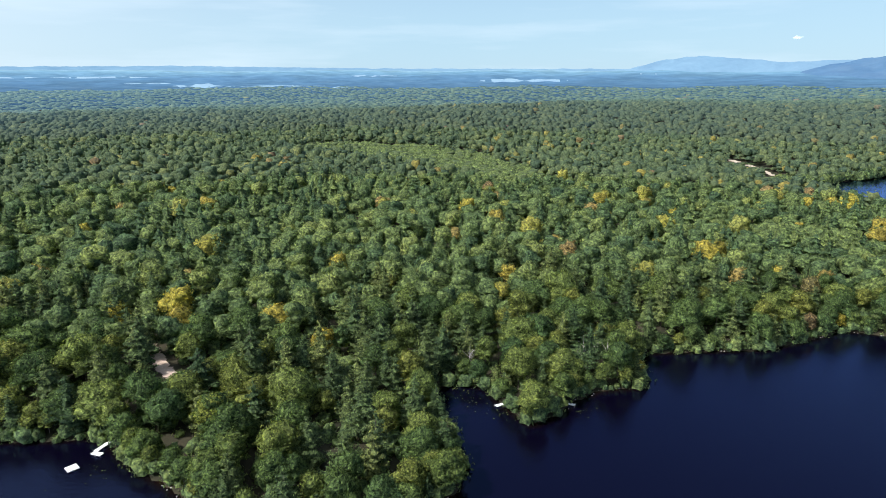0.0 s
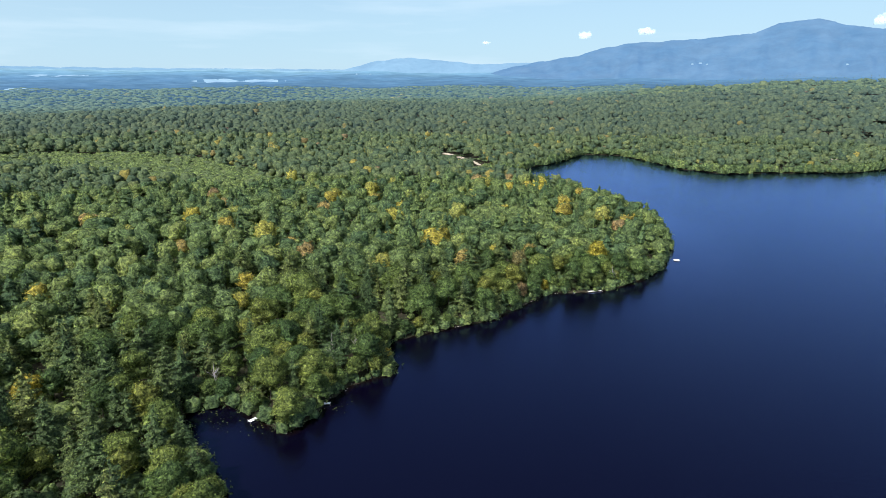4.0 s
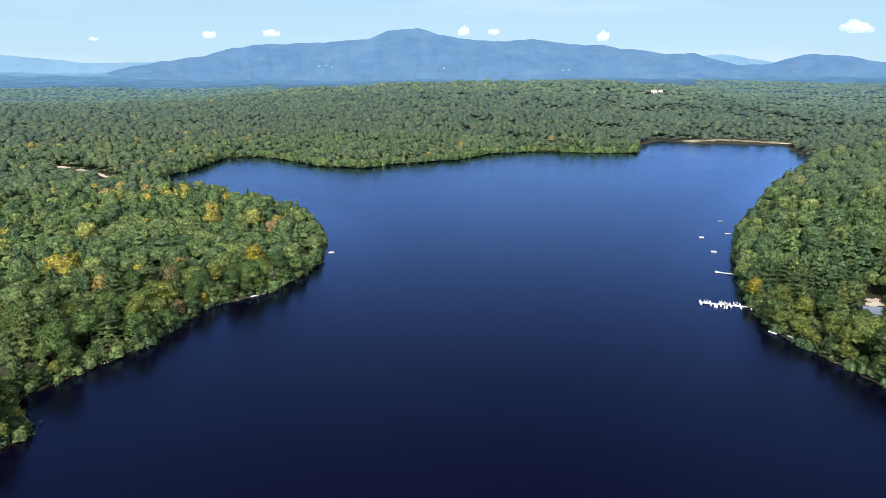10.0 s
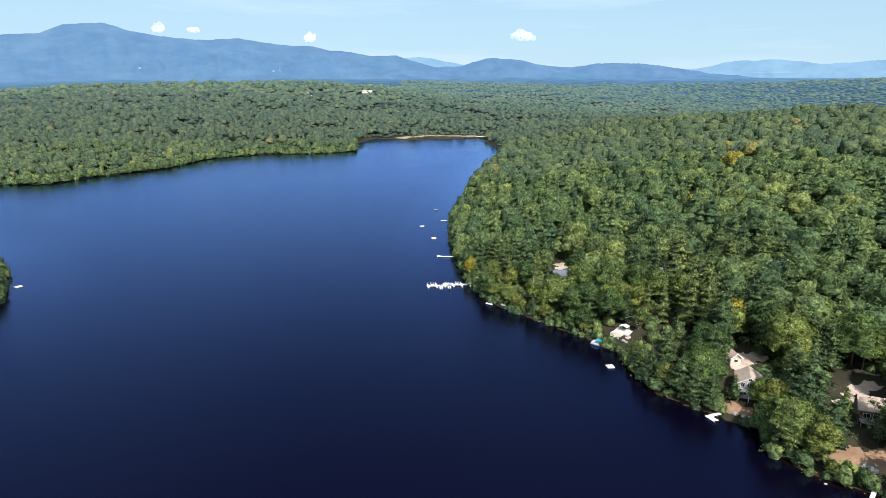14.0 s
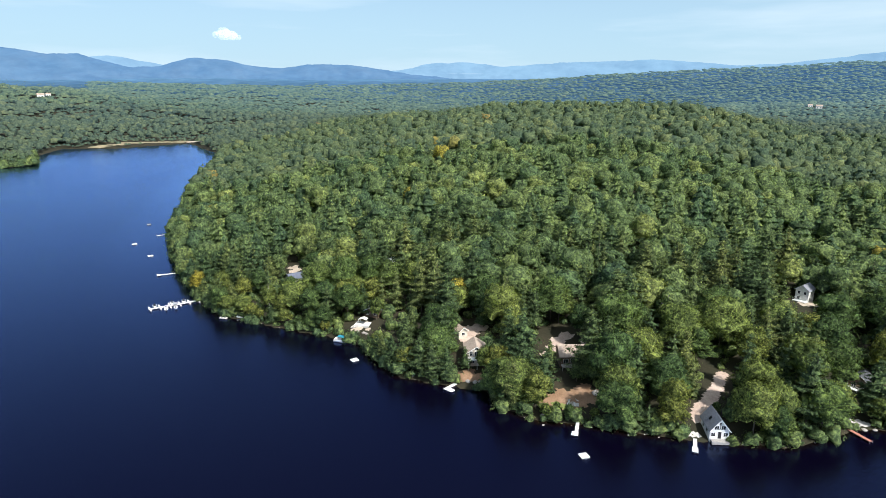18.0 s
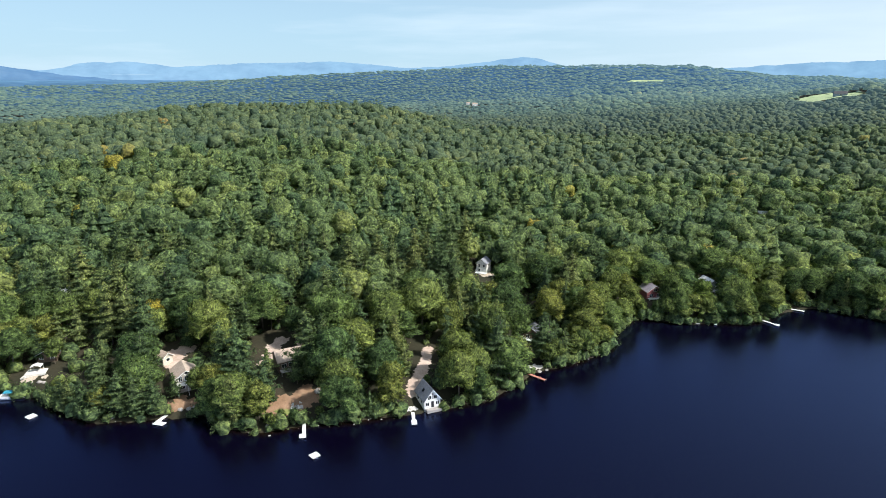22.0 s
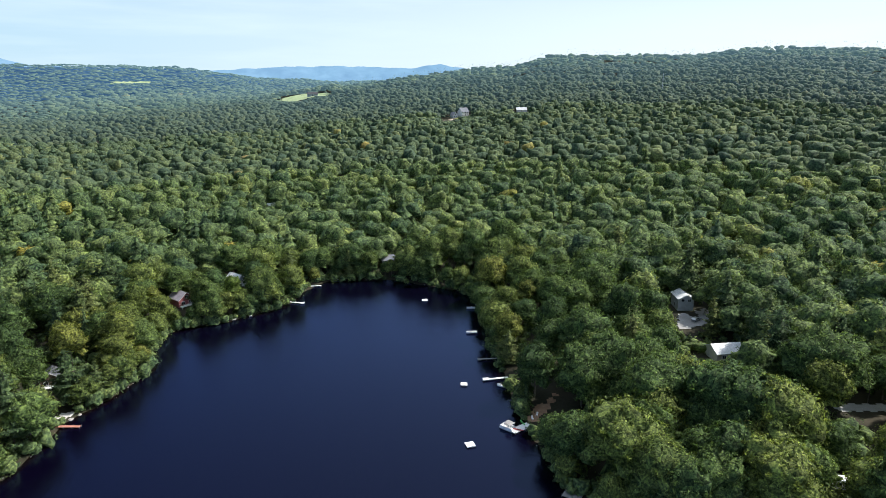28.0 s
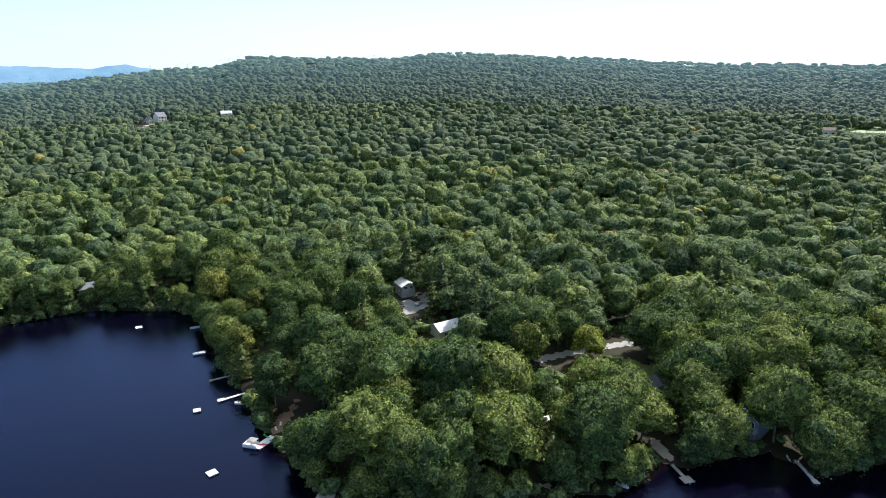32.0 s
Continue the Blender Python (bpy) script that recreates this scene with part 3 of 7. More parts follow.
def head_lobes(g, tall, wide, low, plain=False):
    """Lumps of foliage that make up a round-headed crown: centres and radii."""
    lobes = [(np.array([g.normal(0, 0.05) * wide, g.normal(0, 0.05) * wide, tall - wide * 0.30]), wide * 0.29)]
    for n, out, lift, size in ((4, 0.22, 0.70, 0.23), (6, 0.35, 0.44, 0.21), (6, 0.37, 0.16, 0.19)) if not plain else ((4, 0.24, 0.64, 0.25), (5, 0.34, 0.30, 0.23)):
        turn = g.uniform(0, 6.28)
        for i in range(n):
            a = turn + 6.283 * (i + g.uniform(-0.3, 0.3)) / n
            o = wide * out * g.uniform(0.72, 1.15)
            z = tall * (low + (1 - low) * lift * g.uniform(0.82, 1.14)) - wide * 0.03
            lobes.append((np.array([o * math.cos(a), o * math.sin(a), z]), wide * size * g.uniform(0.75, 1.2)))
    return np.array([l[0] for l in lobes]), np.array([l[1] for l in lobes])


def broadleaf(g, tall, wide, count, leaf, low=0.30, sides=20, rings=11):
    """A round-headed crown: lumps of foliage with leaves strewn over them."""
    c, r = head_lobes(g, tall, wide, low, sides < 12)
    shell = crown_shell(g, c, r, np.array([0, 0, tall * (low + (1 - low) * 0.36)]), sides, rings, 0.07 if sides > 14 else 0.10 if sides > 9 else 0.15)
    return np.concatenate([shell, coat(shell, count, leaf, g, max(0.9, leaf * 1.3), per=9 if count > 300 else 4)]) if count else shell


def boughs_of(g, tall, wide, low, ragged, tiers, many):
    out = []
    for k in range(tiers):
        f = k / (tiers - 1)
        z = tall * (low + (1 - low) * f ** 0.92) - 0.2
        reach = wide * 0.5 * (1 - f * 0.97) ** 0.82 * (0.72 + 0.28 * min(1, f / 0.2)) + 0.15
        n = many if f < 0.5 else max(4, many - 2)
        turn = g.uniform(0, 6.28)
        for i in range(n):
            out.append((z + g.uniform(-0.8, 0.8), turn + 6.283 * i / n + g.uniform(-0.4, 0.4), reach * g.uniform(1 - ragged, 1 + ragged * 0.5)))
    return out


def skirts(g, tall, wide, low, ragged, tiers, points):
    """Tiers of a conifer, each a ragged, star-shaped skirt of boughs round the stem."""
    tris = []
    for k in range(tiers):
        f = k / max(1, tiers - 1)
        z = tall * (low + (1 - low) * 0.93 * f ** 0.95)
        reach = wide * 0.5 * (1 - f * 0.95) ** 0.85 + 0.25
        peak = np.array([0, 0, min(tall, z + reach * 0.75 + tall * 0.06)])
        turn, rim = g.uniform(0, 6.28), []
        for i in range(points):
            a = turn + 6.2832 * (i + g.uniform(-0.25, 0.25)) / points
            q = reach * ((1.0 if i % 2 else 0.62) + g.uniform(-ragged, ragged) * 0.6)
            rim.append(np.array([q * math.cos(a), q * math.sin(a), z + g.uniform(-0.3, 0.5) + 0.12 * q]))
        for i in range(points):
            e, h = rim[i], rim[(i + 1) % points]
            rows = [peak, e, h]
            for v in (peak, e, h):
                n = np.array([v[0], v[1], 0.0]) / (math.hypot(v[0], v[1]) + 0.3) * 0.5 + np.array([0, 0, 0.85]) if v is not peak else (e + h) * [1, 1, 0] / (np.linalg.norm((e + h)[:2]) + 0.3) * 0.6 + np.array([0, 0, 0.75])
                rows.append(n / np.linalg.norm(n))
            tris.append(rows)
    return np.array(tris)


def conifer(g, tall, wide, count, leaf, low=0.18, ragged=0.3, tiers=0):
    """Needle plumes of a white pine: tiers of flat, upswept boughs."""
    if tiers:
        inner = skirts(g, tall, wide, low, ragged, tiers, 8 if tiers > 4 else 6)
        return np.concatenate([inner, coat(inner, count, leaf, g, leaf * 0.6, per=4)]) if count else inner
    boughs = boughs_of(g, tall, wide, low, ragged, max(5, int(tall / 2.3)), 6)
    inner = skirts(g, tall * 0.97, wide * 0.66, low, 0.3, 8, 8)
    per = 8
    n = count // per
    weight = np.array([q[2] for q in boughs]) ** 1.2
    pick = g.choice(len(boughs), n, p=weight / weight.sum())
    bz, ba, br = np.array(boughs)[pick].T
    l = g.uniform(0.12, 1, n) ** 0.6
    side = g.normal(0, 0.13, n) * br
    x = l * br * np.cos(ba) - side * np.sin(ba)
    y = l * br * np.sin(ba) + side * np.cos(ba)
    z = bz + 0.24 * br * l ** 2 - 0.1 * np.abs(side)
    centre = np.repeat(np.stack([x, y, z], -1), per, axis=0)
    out = np.repeat(np.stack([np.cos(ba), np.sin(ba), 0 * ba], -1), per, axis=0)
    off = g.normal(0, 1, (len(centre), 3)) * np.array([0.42, 0.42, 0.12]) * wide * 0.095
    one = leaf_tris(centre + off, out * 0.6 + np.array([0, 0, 0.9]) + off * 0.6, leaf, g, 0.25)
    return np.concatenate([np.concatenate([one[:, :3], np.repeat(one[:, 3:4], 3, axis=1)], 1), inner])


def tri_mesh(name, tris, material, attr=None):
    """A mesh from loose triangles (n, 3, 3), or (n, 6, 3) with the shading normals of their corners as further rows."""
    n = len(tris)
    normals = tris[:, 3:].reshape(-1, 3) if tris.shape[1] == 6 else None
    return mesh_from(name, tris[:, :3].reshape(-1, 3), np.arange(n * 3).reshape(-1, 3), material, False, attr, normals)


def trunk_mesh(name, tall, base, g, limbs=4, material=None, spread=0.35):
    """A tapered trunk with a few rising limbs."""
    bm = bmesh.new()

    def tube(points, radii, sides=6):
        rings = []
        for (p, r) in zip(points, radii):
            rings.append([bm.verts.new((p[0] + r * math.cos(6.283 * k / sides), p[1] + r * math.sin(6.283 * k / sides), p[2])) for k in range(sides)])
        for a, b in zip(rings, rings[1:]):
            for k in range(sides):
                bm.faces.new((a[k], a[(k + 1) % sides], b[(k + 1) % sides], b[k]))
        bm.faces.new(rings[-1])

    lean = g.normal(0, 0.02, 2)
    tube([(lean[0] * z, lean[1] * z, z) for z in (-0.6, 0.0, tall * 0.3, tall * 0.6, tall * 0.9)], [base * 1.35, base, base * 0.8, base * 0.5, base * 0.15])
    for i in range(limbs):
        a, z0 = g.uniform(0, 6.28), tall * g.uniform(0.3, 0.62)
        l = tall * spread * g.uniform(0.6, 1.0)
        pts = [(lean[0] * z0 + math.cos(a) * l * s * 0.7, lean[1] * z0 + math.sin(a) * l * s * 0.7, z0 + l * s * 0.75) for s in (0, 0.5, 1)]
        tube(pts, [base * 0.4, base * 0.26, base * 0.08], 4)
    me = bpy.data.meshes.new(name)
    bm.to_mesh(me)
    bm.free()
    me.materials.append(material or M_BARK)
    return me


# kind: (builder, height, width, leaves, leaf size, trunk, leaf material, label)
KINDS = {
    "maple_tree": (broadleaf, 16, 9.6, 2300, 0.29, 0.20, LEAF_MAPLE, "full green maple tree with a rounded leafy crown"),
    "oak_tree": (broadleaf, 17, 12.4, 3200, 0.30, 0.26, LEAF_OAK, "broad dark green oak with a domed crown"),
    "pine_tree": (conifer, 21, 12.6, 2600, 0.36, 0.26, LEAF_PINE, "tall white pine with tiers of feathery boughs"),
    "hemlock_tree": (conifer, 17, 9.0, 1900, 0.31, 0.22, LEAF_PINE, "narrow dark hemlock with dense drooping boughs"),
}
PROTO = {}
for kind, (build, tall, wide, count, leaf, girth, leafmat, label) in KINDS.items():
    PROTO[kind] = []
    for v in range(5):
        g = np.random.default_rng(100 + 17 * v + len(kind) * 1000)
        extra = {} if build is broadleaf else {"low": 0.16 if kind == "pine_tree" else 0.05, "ragged": 0.38 if kind == "pine_tree" else 0.2}
        crown = tri_mesh(kind + "_crown", build(g, tall, wide, count, leaf, **extra), leafmat)
        PROTO[kind].append((crown, trunk_mesh(kind + "_trunk", tall, girth, g, 4 if build is broadleaf else 0)))


def tree_thing(kind, x, y, z, scale, turn, v, squash=1.0, leafmat=None, label=None):
    """A tree of its own: trunk and crown under an empty at its foot."""
    root = new(kind)
    root.matrix_world = pose(x, y, z, 0, 0, turn) @ Matrix.Diagonal((scale, scale, scale * squash, 1))
    crown_mesh, trunk = PROTO[kind][v]
    for pname, data in (("trunk", trunk), ("crown", crown_mesh)):
        ob = new(pname, data)
        ob.parent = root
        if pname == "crown" and leafmat:
            ob.material_slots[0].link = "OBJECT"
            ob.material_slots[0].material = leafmat
    return tagged(root, label or KINDS[kind][7], "tree", "trees along the shore")


# open places where no tree stands: bearing, distance, radius
CLEAR = [(-25.7, 216, 4), (-25.5, 208, 3.4), (-26.2, 223, 3.4), (-26.4, 230, 3.4), (-26.9, 243, 3.4),
         (132.7, 180, 5), (132.5, 174, 4), (131.4, 186, 3), (131.6, 191, 3), (132.0, 196, 3), (132.4, 203, 3), (132.7, 213, 3), (131, 176, 3),
         (109.7, 205, 8), (109.2, 197, 6), (108.6, 193, 4), (109.4, 227, 6), (109.2, 217, 4),
         (119.4, 206, 6.5), (119.2, 196, 4), (118.8, 184, 5), (120.3, 178, 4), (121.5, 186, 4), (117.8, 217, 8), (118.2, 226, 6),
         (99.9, 250.5, 4.5), (98.9, 243, 5), (98.4, 238, 4), (92.9, 298, 8), (92.8, 312, 7), (92.8, 322, 6), (92.6, 288, 5)]
CLEAR += [(185.1, 204, 4.5), (186.6, 208, 4), (188, 173, 4.5), (189.8, 177, 4), (165.6, 310, 3.5), (163.0, 287, 2.5), (7.3, 181, 1.8), (6.2, 179, 2.0), (11.2, 183, 1.8), (12.4, 182.5, 2.0), (183.4, 216, 2.5), (182, 215, 2), (186.2, 169, 3.5), (138.2, 306, 7), (138.3, 296, 6), (138.4, 288, 5), (138.9, 303, 6), (153.7, 292, 8), (153.7, 282, 6), (158.3, 306, 7), (158.3, 297, 5),
          (172.5, 331, 7), (172.6, 323, 5), (162, 476, 7), (162, 466, 6), (184.4, 201, 4), (187, 178, 3.2), (186, 171, 3), (143.4, 210, 4), (143.1, 232, 5),
          (199.8, 277, 7), (199.9, 267, 7), (200, 257, 6), (200, 249, 4), (201.5, 285, 6), (201.6, 264, 5), (203.5, 230, 6), (203.6, 239, 4),
          (101.8, 299, 5), (129.3, 229, 4), (97.5, 235.5, 4), (98.2, 239, 4.5), *[(77.6 + 0.9 * k, 1121 + 2.5 * k, 13) for k in range(8)], (85.2, 1140, 13), (184.2, 198.5, 4.5), (183.6, 203, 3.5), (188.1, 182, 3), (189.0, 190, 3)]
CLEAR += [(214.3, 168, 4), (215.7, 173, 4), (213.5, 161, 3), (214.8, 214, 5), (216.5, 218, 5), (218, 222, 4), (219.7, 227, 5), (221.4, 233, 6), (223, 238, 6),
          (215, 207, 5), (221.5, 226, 5), (224, 198, 6), (222.5, 208, 4), (221.5, 216, 4), (232, 186, 4.5), (232.6, 179, 3), (224.6, 167, 5), (226, 162, 4), (213.8, 140, 3),
          (235.8, 180, 4), (216, 178, 4),           (25.2, 776, 9), (26.4, 752, 8), (27.6, 722, 7)]
# what can be seen from over the lake, past the trees before it: bearing, distance, height, half its width
OPEN_TO_LAKE = [(131.5, 188, 2.2, 2.8), (132.0, 196, 3.6, 2.6), (132.5, 207, 6.0, 2.6), (165.1, 311, 0.5, 4.0), (163.8, 284, 0.5, 3.5), (180.4, 241, 0.5, 2.0), (6.6, 179, 0.5, 2.0), (12.2, 182, 0.5, 2.0), (183.4, 200, 0.6, 2.5), (185.9, 169, 0.6, 2.5), (182.4, 216, 0.6, 1.5), (191.6, 143, 0.6, 2.0), (132.7, 178, 2.0, 3.2), (131.7, 190, 3.0, 2.2), (132.3, 201, 5.5, 2.2), (132.7, 212, 8.5, 2.2), (109.8, 204, 4.5, 2.4), (109.6, 226, 10.5, 2.0), (119.3, 204, 6.0, 2.2), (117.6, 217, 10, 3.0), (119.6, 183, 1.5, 4.5),
                (121.8, 187, 2.5, 2.0), (99.4, 247, 4.0, 2.2), (98.7, 241, 1.5, 4.0), (92.9, 297, 11.0, 2.6), (92.8, 316, 13.5, 2.6), (138.2, 304, 14.0, 3.0), (138.9, 302, 13, 2.5), (153.5, 291, 5.5, 3.4), (158.5, 305, 8.0, 2.2), (172.3, 331, 6.5, 0.8),
                (162, 473, 13, 2.2), (184.6, 201, 0.8, 2.4), (187.2, 177, 1.5, 2.0), (143.6, 208, 0.8, 1.6), (199.7, 275, 6.0, 5.0), (200, 258, 3.5, 3.5), (203.5, 229, 4.5, 6.5), (214.4, 167, 3.6, 3.0), (215.8, 174, 3.0, 1.8),
                (214.5, 213, 1.5, 2.4), (219.9, 228, 1.5, 2.4), (218.5, 210, 8.0, 2.0), (224.1, 197, 7.0, 2.0), (232.4, 183, 8.0, 1.8), (224.8, 166, 2.0, 2.4), (213.9, 140, 0.8, 1.4), (-25.8, 217, 5.0, 3.5), (168, 319, 0.8, 3.0), (188.1, 182.5, 2.0, 2.0), (189.0, 190, 2.5, 1.8), (98.2, 239, 0.8, 2.6)]


TAN_FIELD = [(b, sight(b, 0.04)) for b in np.arange(150.8, 153.2, 0.5)]
HILL_HOUSE, HILL_SHED, HAY_FIELD = sight(179.2, -2.85), sight(184.6, -2.45), [(b, sight(b, e)) for e, b0, b1 in ((-1.5, 164.0, 164.8), (-1.35, 163.8, 165.2), (-1.2, 164.0, 166.0), (-1.05, 164.6, 166.8), (-0.93, 165.4, 167.6)) for b in np.arange(b0, b1, 0.55)]
for vb, vr, half in ((179.2, HILL_HOUSE, 15), (178.3, HILL_HOUSE - 22, 12), (178.0, HILL_HOUSE - 45, 10), (184.6, HILL_SHED, 11), *[(hb, hd, 20) for hb, hd in HAY_FIELD + TAN_FIELD], (137.2, sight(137.2, -2.02) - 12, 14), (136.6, sight(136.6, -1.95) - 12, 12),
                     (74.6, sight(74.6, -1.12), 14), (75.1, sight(75.1, -1.05), 9), (234.8, sight(234.8, -3.7), 7), (237.4, sight(237.4, -3.5), 20), (239.4, sight(239.4, -3.4), 20),
                     (25.3, 775, 10), (26.6, 748, 9), (28.2, 706, 8)):
    OPEN_TO_LAKE.append((vb, vr, ground_z(*polar(vb, vr).xy) + 1.0, half))
    CLEAR.append((vb, vr, half * 1.1))


for vb, vr, up, half in ((138.2, 302, 1.2, 4.0), (138.9, 300, 0.5, 2.5), (153.7, 288, 1.0, 4.2), (158.4, 301, 1.5, 3.5), (92.9, 299, 4.5, 3.4), (98.9, 243, 0.6, 3.0), (199.7, 271, 1.0, 4.5), (203.6, 226, 2.4, 5.5)):
    OPEN_TO_LAKE.append((vb, vr, ground_z(*polar(vb, vr).xy) + up, half))


def room_for(b, r, z):
    """How tall a tree may be here without standing before those places."""
    limit = np.full(len(b), 99.0)
    for vb, vr, vz, half in OPEN_TO_LAKE:
        off = np.abs(np.radians(b - vb)) * r
        before = (r < vr - 2) & (off < half * r / vr + 4.0)
        limit = np.where(before, np.minimum(limit, EYE - (EYE - vz) * r / vr - z), limit)
    return limit


# regrowth of young trees: bearing, distance, radius
YOUNG = [(-9, 790, 60), (-4, 745, 62), (0, 690, 60), (3.5, 630, 52), (6.5, 570, 40), (29, 420, 24), (32, 425, 22)]


def young_here(x, y):
    out = np.zeros(len(x), bool)
    for b, dist, rad in YOUNG:
        c = polar(b, dist)
        out |= np.hypot(x - c.x, y - c.y) < rad
    return out


def spots(r0, r1, step, seed):
    """Jittered places on a square grid, on land, between two distances."""
    g = np.random.default_rng(seed)
    n = int(r1 / step) + 1
    gx, gy = np.meshgrid(np.arange(-n, n + 1), np.arange(-n, n + 1))
    x = (gx.ravel() + g.uniform(-0.42, 0.42, gx.size)) * step
    y = ((gy.ravel() + 0.5 * (gx.ravel() % 2)) + g.uniform(-0.42, 0.42, gx.size)) * step
    r = np.hypot(x, y)
    m = (r >= r0) & (r < r1)
    x, y = x[m], y[m]
    d = shore_distance(x, y)
    m = d > 1.2
    x, y, d = x[m], y[m], d[m]
    keep = np.ones(len(x), bool)
    for b, dist, rad in CLEAR:
        c = polar(b, dist)
        keep &= np.hypot(x - c.x, y - c.y) > rad
    return x[keep], y[keep], d[keep]


def bearing_of(x, y):
    b = np.degrees(np.arctan2(x, y))
    return np.where(b < -70, b + 360, b)


def mixture(b, r, g, n):
    """The share of conifers and the size of trees, by bearing."""
    pine = np.interp(b, [-70, 0, 20, 45, 80, 95, 115, 135, 150, 165, 185, 205, 240], [0.3, 0.38, 0.30, 0.22, 0.5, 0.46, 0.3, 0.5, 0.24, 0.15, 0.18, 0.06, 0.1])
    size = np.interp(b, [-70, -10, 20, 45, 80, 100, 140, 165, 190, 210, 240], [0.95, 0.84, 0.8, 0.78, 0.9, 1.0, 1.0, 0.95, 0.98, 1.0, 1.0])
    x, y = r * np.sin(np.radians(b)), r * np.cos(np.radians(b))
    groves = np.sin(x / 31 + 2 * np.sin(y / 53)) * np.sin(y / 37 + 1.7 * np.sin(x / 71))
    return g.uniform(0, 1, n) < pine * (1 + 1.2 * groves), size

# ---- the forest ----
def woods(name, label, xs, ys, zs, scales, tall, conifers, tones, build_round, build_pine, material, seed):
    """A stretch of forest that nobody could count: one mesh."""
    g = np.random.default_rng(seed)
    rounds, pines = [build_round(g) for _ in range(12)], [build_pine(g) for _ in range(12)]
    tris, attr = [], []
    for X, Y, Z, s, h, c, t in zip(xs, ys, zs, scales, tall, conifers, tones):
        src = (pines if c else rounds)[int(g.integers(12))]
        a = g.uniform(0, 6.28)
        ca, sa = math.cos(a) * s, math.sin(a) * s
        out = np.empty_like(src)
        out[..., 0] = src[..., 0] * ca - src[..., 1] * sa
        out[..., 1] = src[..., 0] * sa + src[..., 1] * ca
        out[:, :3, 0] += X
        out[:, :3, 1] += Y
        out[:, 3:, :2] /= s
        out[:, :3, 2] = src[:, :3, 2] * h + Z
        out[:, 3:, 2] = src[:, 3:, 2]
        tris.append(out)
        attr.append(np.full(len(src) * 3, t))
    ob = new(name, tri_mesh(name, np.concatenate(tris), material, np.concatenate(attr)))
    return tagged(ob, label, "forest", kind="stuff")


def tone_of(b, r, conifer_here, g):
    """Leaf tone of a tree: greens, here and there early autumn yellow."""
    n = len(b)
    t = np.where(conifer_here, g.uniform(0.05, 0.60, n), g.triangular(0.0, 0.45, 0.88, n))
    autumn = np.interp(b, [-70, -35, -10, 20, 40, 60, 80, 100, 120, 150, 240], [0.03, 0.05, 0.05, 0.09, 0.09, 0.05, 0.014, 0.02, 0.015, 0.008, 0.008])
    t = np.minimum(t + np.interp(b, [75, 90, 125, 140], [0.0, 0.01, 0.01, 0.0]), 0.87)
    turned = (g.uniform(0, 1, n) < autumn * np.interp(r, [300, 700, 1000], [1.0, 0.6, 0.12])) & ~conifer_here
    return np.where(turned, g.uniform(0.89, 1.0, n), t)


x, y, d = spots(112, 330, 8.5, 21)
# a closer row along the water's edge
g = np.random.default_rng(5)
edge = []
for (ax, ay), (bx, by) in zip(SHORE, np.roll(SHORE, -1, axis=0)):
    n = max(1, int(math.hypot(bx - ax, by - ay) / 5.2))
    for k in range(n):
        f = (k + g.uniform(0.2, 0.8)) / n
        nx, ny = ay - by, bx - ax
        l = math.hypot(nx, ny)
        edge.append((ax + f * (bx - ax) + nx / l * g.uniform(0.8, 3.2), ay + f * (by - ay) + ny / l * g.uniform(0.8, 3.2)))
ex, ey = np.array(edge).T
open_here = np.zeros(len(ex), bool)
for cb, cd, rad in CLEAR:
    c = polar(cb, cd)
    open_here |= np.hypot(ex - c.x, ey - c.y) < rad
m = (shore_distance(ex, ey) > 0.3) & ~open_here & (np.hypot(ex, ey) < 1100)
ex, ey = ex[m], ey[m]
near = np.hypot(ex, ey) < 330
x, y = np.concatenate([x, ex[near]]), np.concatenate([y, ey[near]])
d = shore_distance(x, y)
z = height(x, y, d)
b, r = bearing_of(x, y), np.hypot(x, y)
g = np.random.default_rng(3)
is_pine, size = mixture(b, r, g, len(x))
pick = g.uniform(0, 1, len(x))
kinds = np.where(is_pine, np.where(pick < 0.7, "pine_tree", "hemlock_tree"), np.where(pick < np.interp(b, [0, 150, 185, 200], [0.3, 0.4, 0.65, 0.75]), "oak_tree", "maple_tree"))
scale = size * g.uniform(0.72, 1.2, len(x)) * np.where(d < 4, g.uniform(0.5, 0.9, len(x)), 1.0)
# fewer and broader trees towards the south
share = np.interp(b, [-40, 20, 100, 150, 170, 190, 240], [0.80, 0.82, 0.86, 0.82, 0.72, 0.56, 0.56])
stay = (g.uniform(0, 1, len(x)) < share) | (d < 4)
scale *= np.where(d < 4, 1.0, 0.98 / np.sqrt(share))
room = room_for(b, r, z)
tallness = np.array([KINDS[str(k)][1] for k in kinds]) * scale * 1.05
scale = np.where(tallness > room, scale * room / tallness, scale)
stay &= scale > 0.22
x, y, z, d, b, r, is_pine, kinds, scale = (v[stay] for v in (x, y, z, d, b, r, is_pine, kinds, scale))
made, rest = {k: 0 for k in KINDS}, []
for i in np.argsort(d + 0.25 * np.maximum(r - 180, 0)):
    k = str(kinds[i])
    if made[k] < 300 and -48 < b[i] < 248:
        made[k] += 1
        leafmat, label = None, None
        if k == "maple_tree" and g.uniform() < np.interp(b[i], [-40, 20, 60, 150, 240], [0.06, 0.06, 0.04, 0.012, 0.0]):
            leafmat, label = (LEAF_YELLOW, "maple turning early autumn yellow") if g.uniform() < 0.65 else (LEAF_RED, "maple with thin russet brown foliage")
        tree_thing(k, x[i], y[i], z[i] - 0.2, scale[i], g.uniform(0, 360), int(g.integers(5)), g.uniform(0.82, 1.05), leafmat, label)
    else:
        rest.append(i)
rest = np.array(rest)
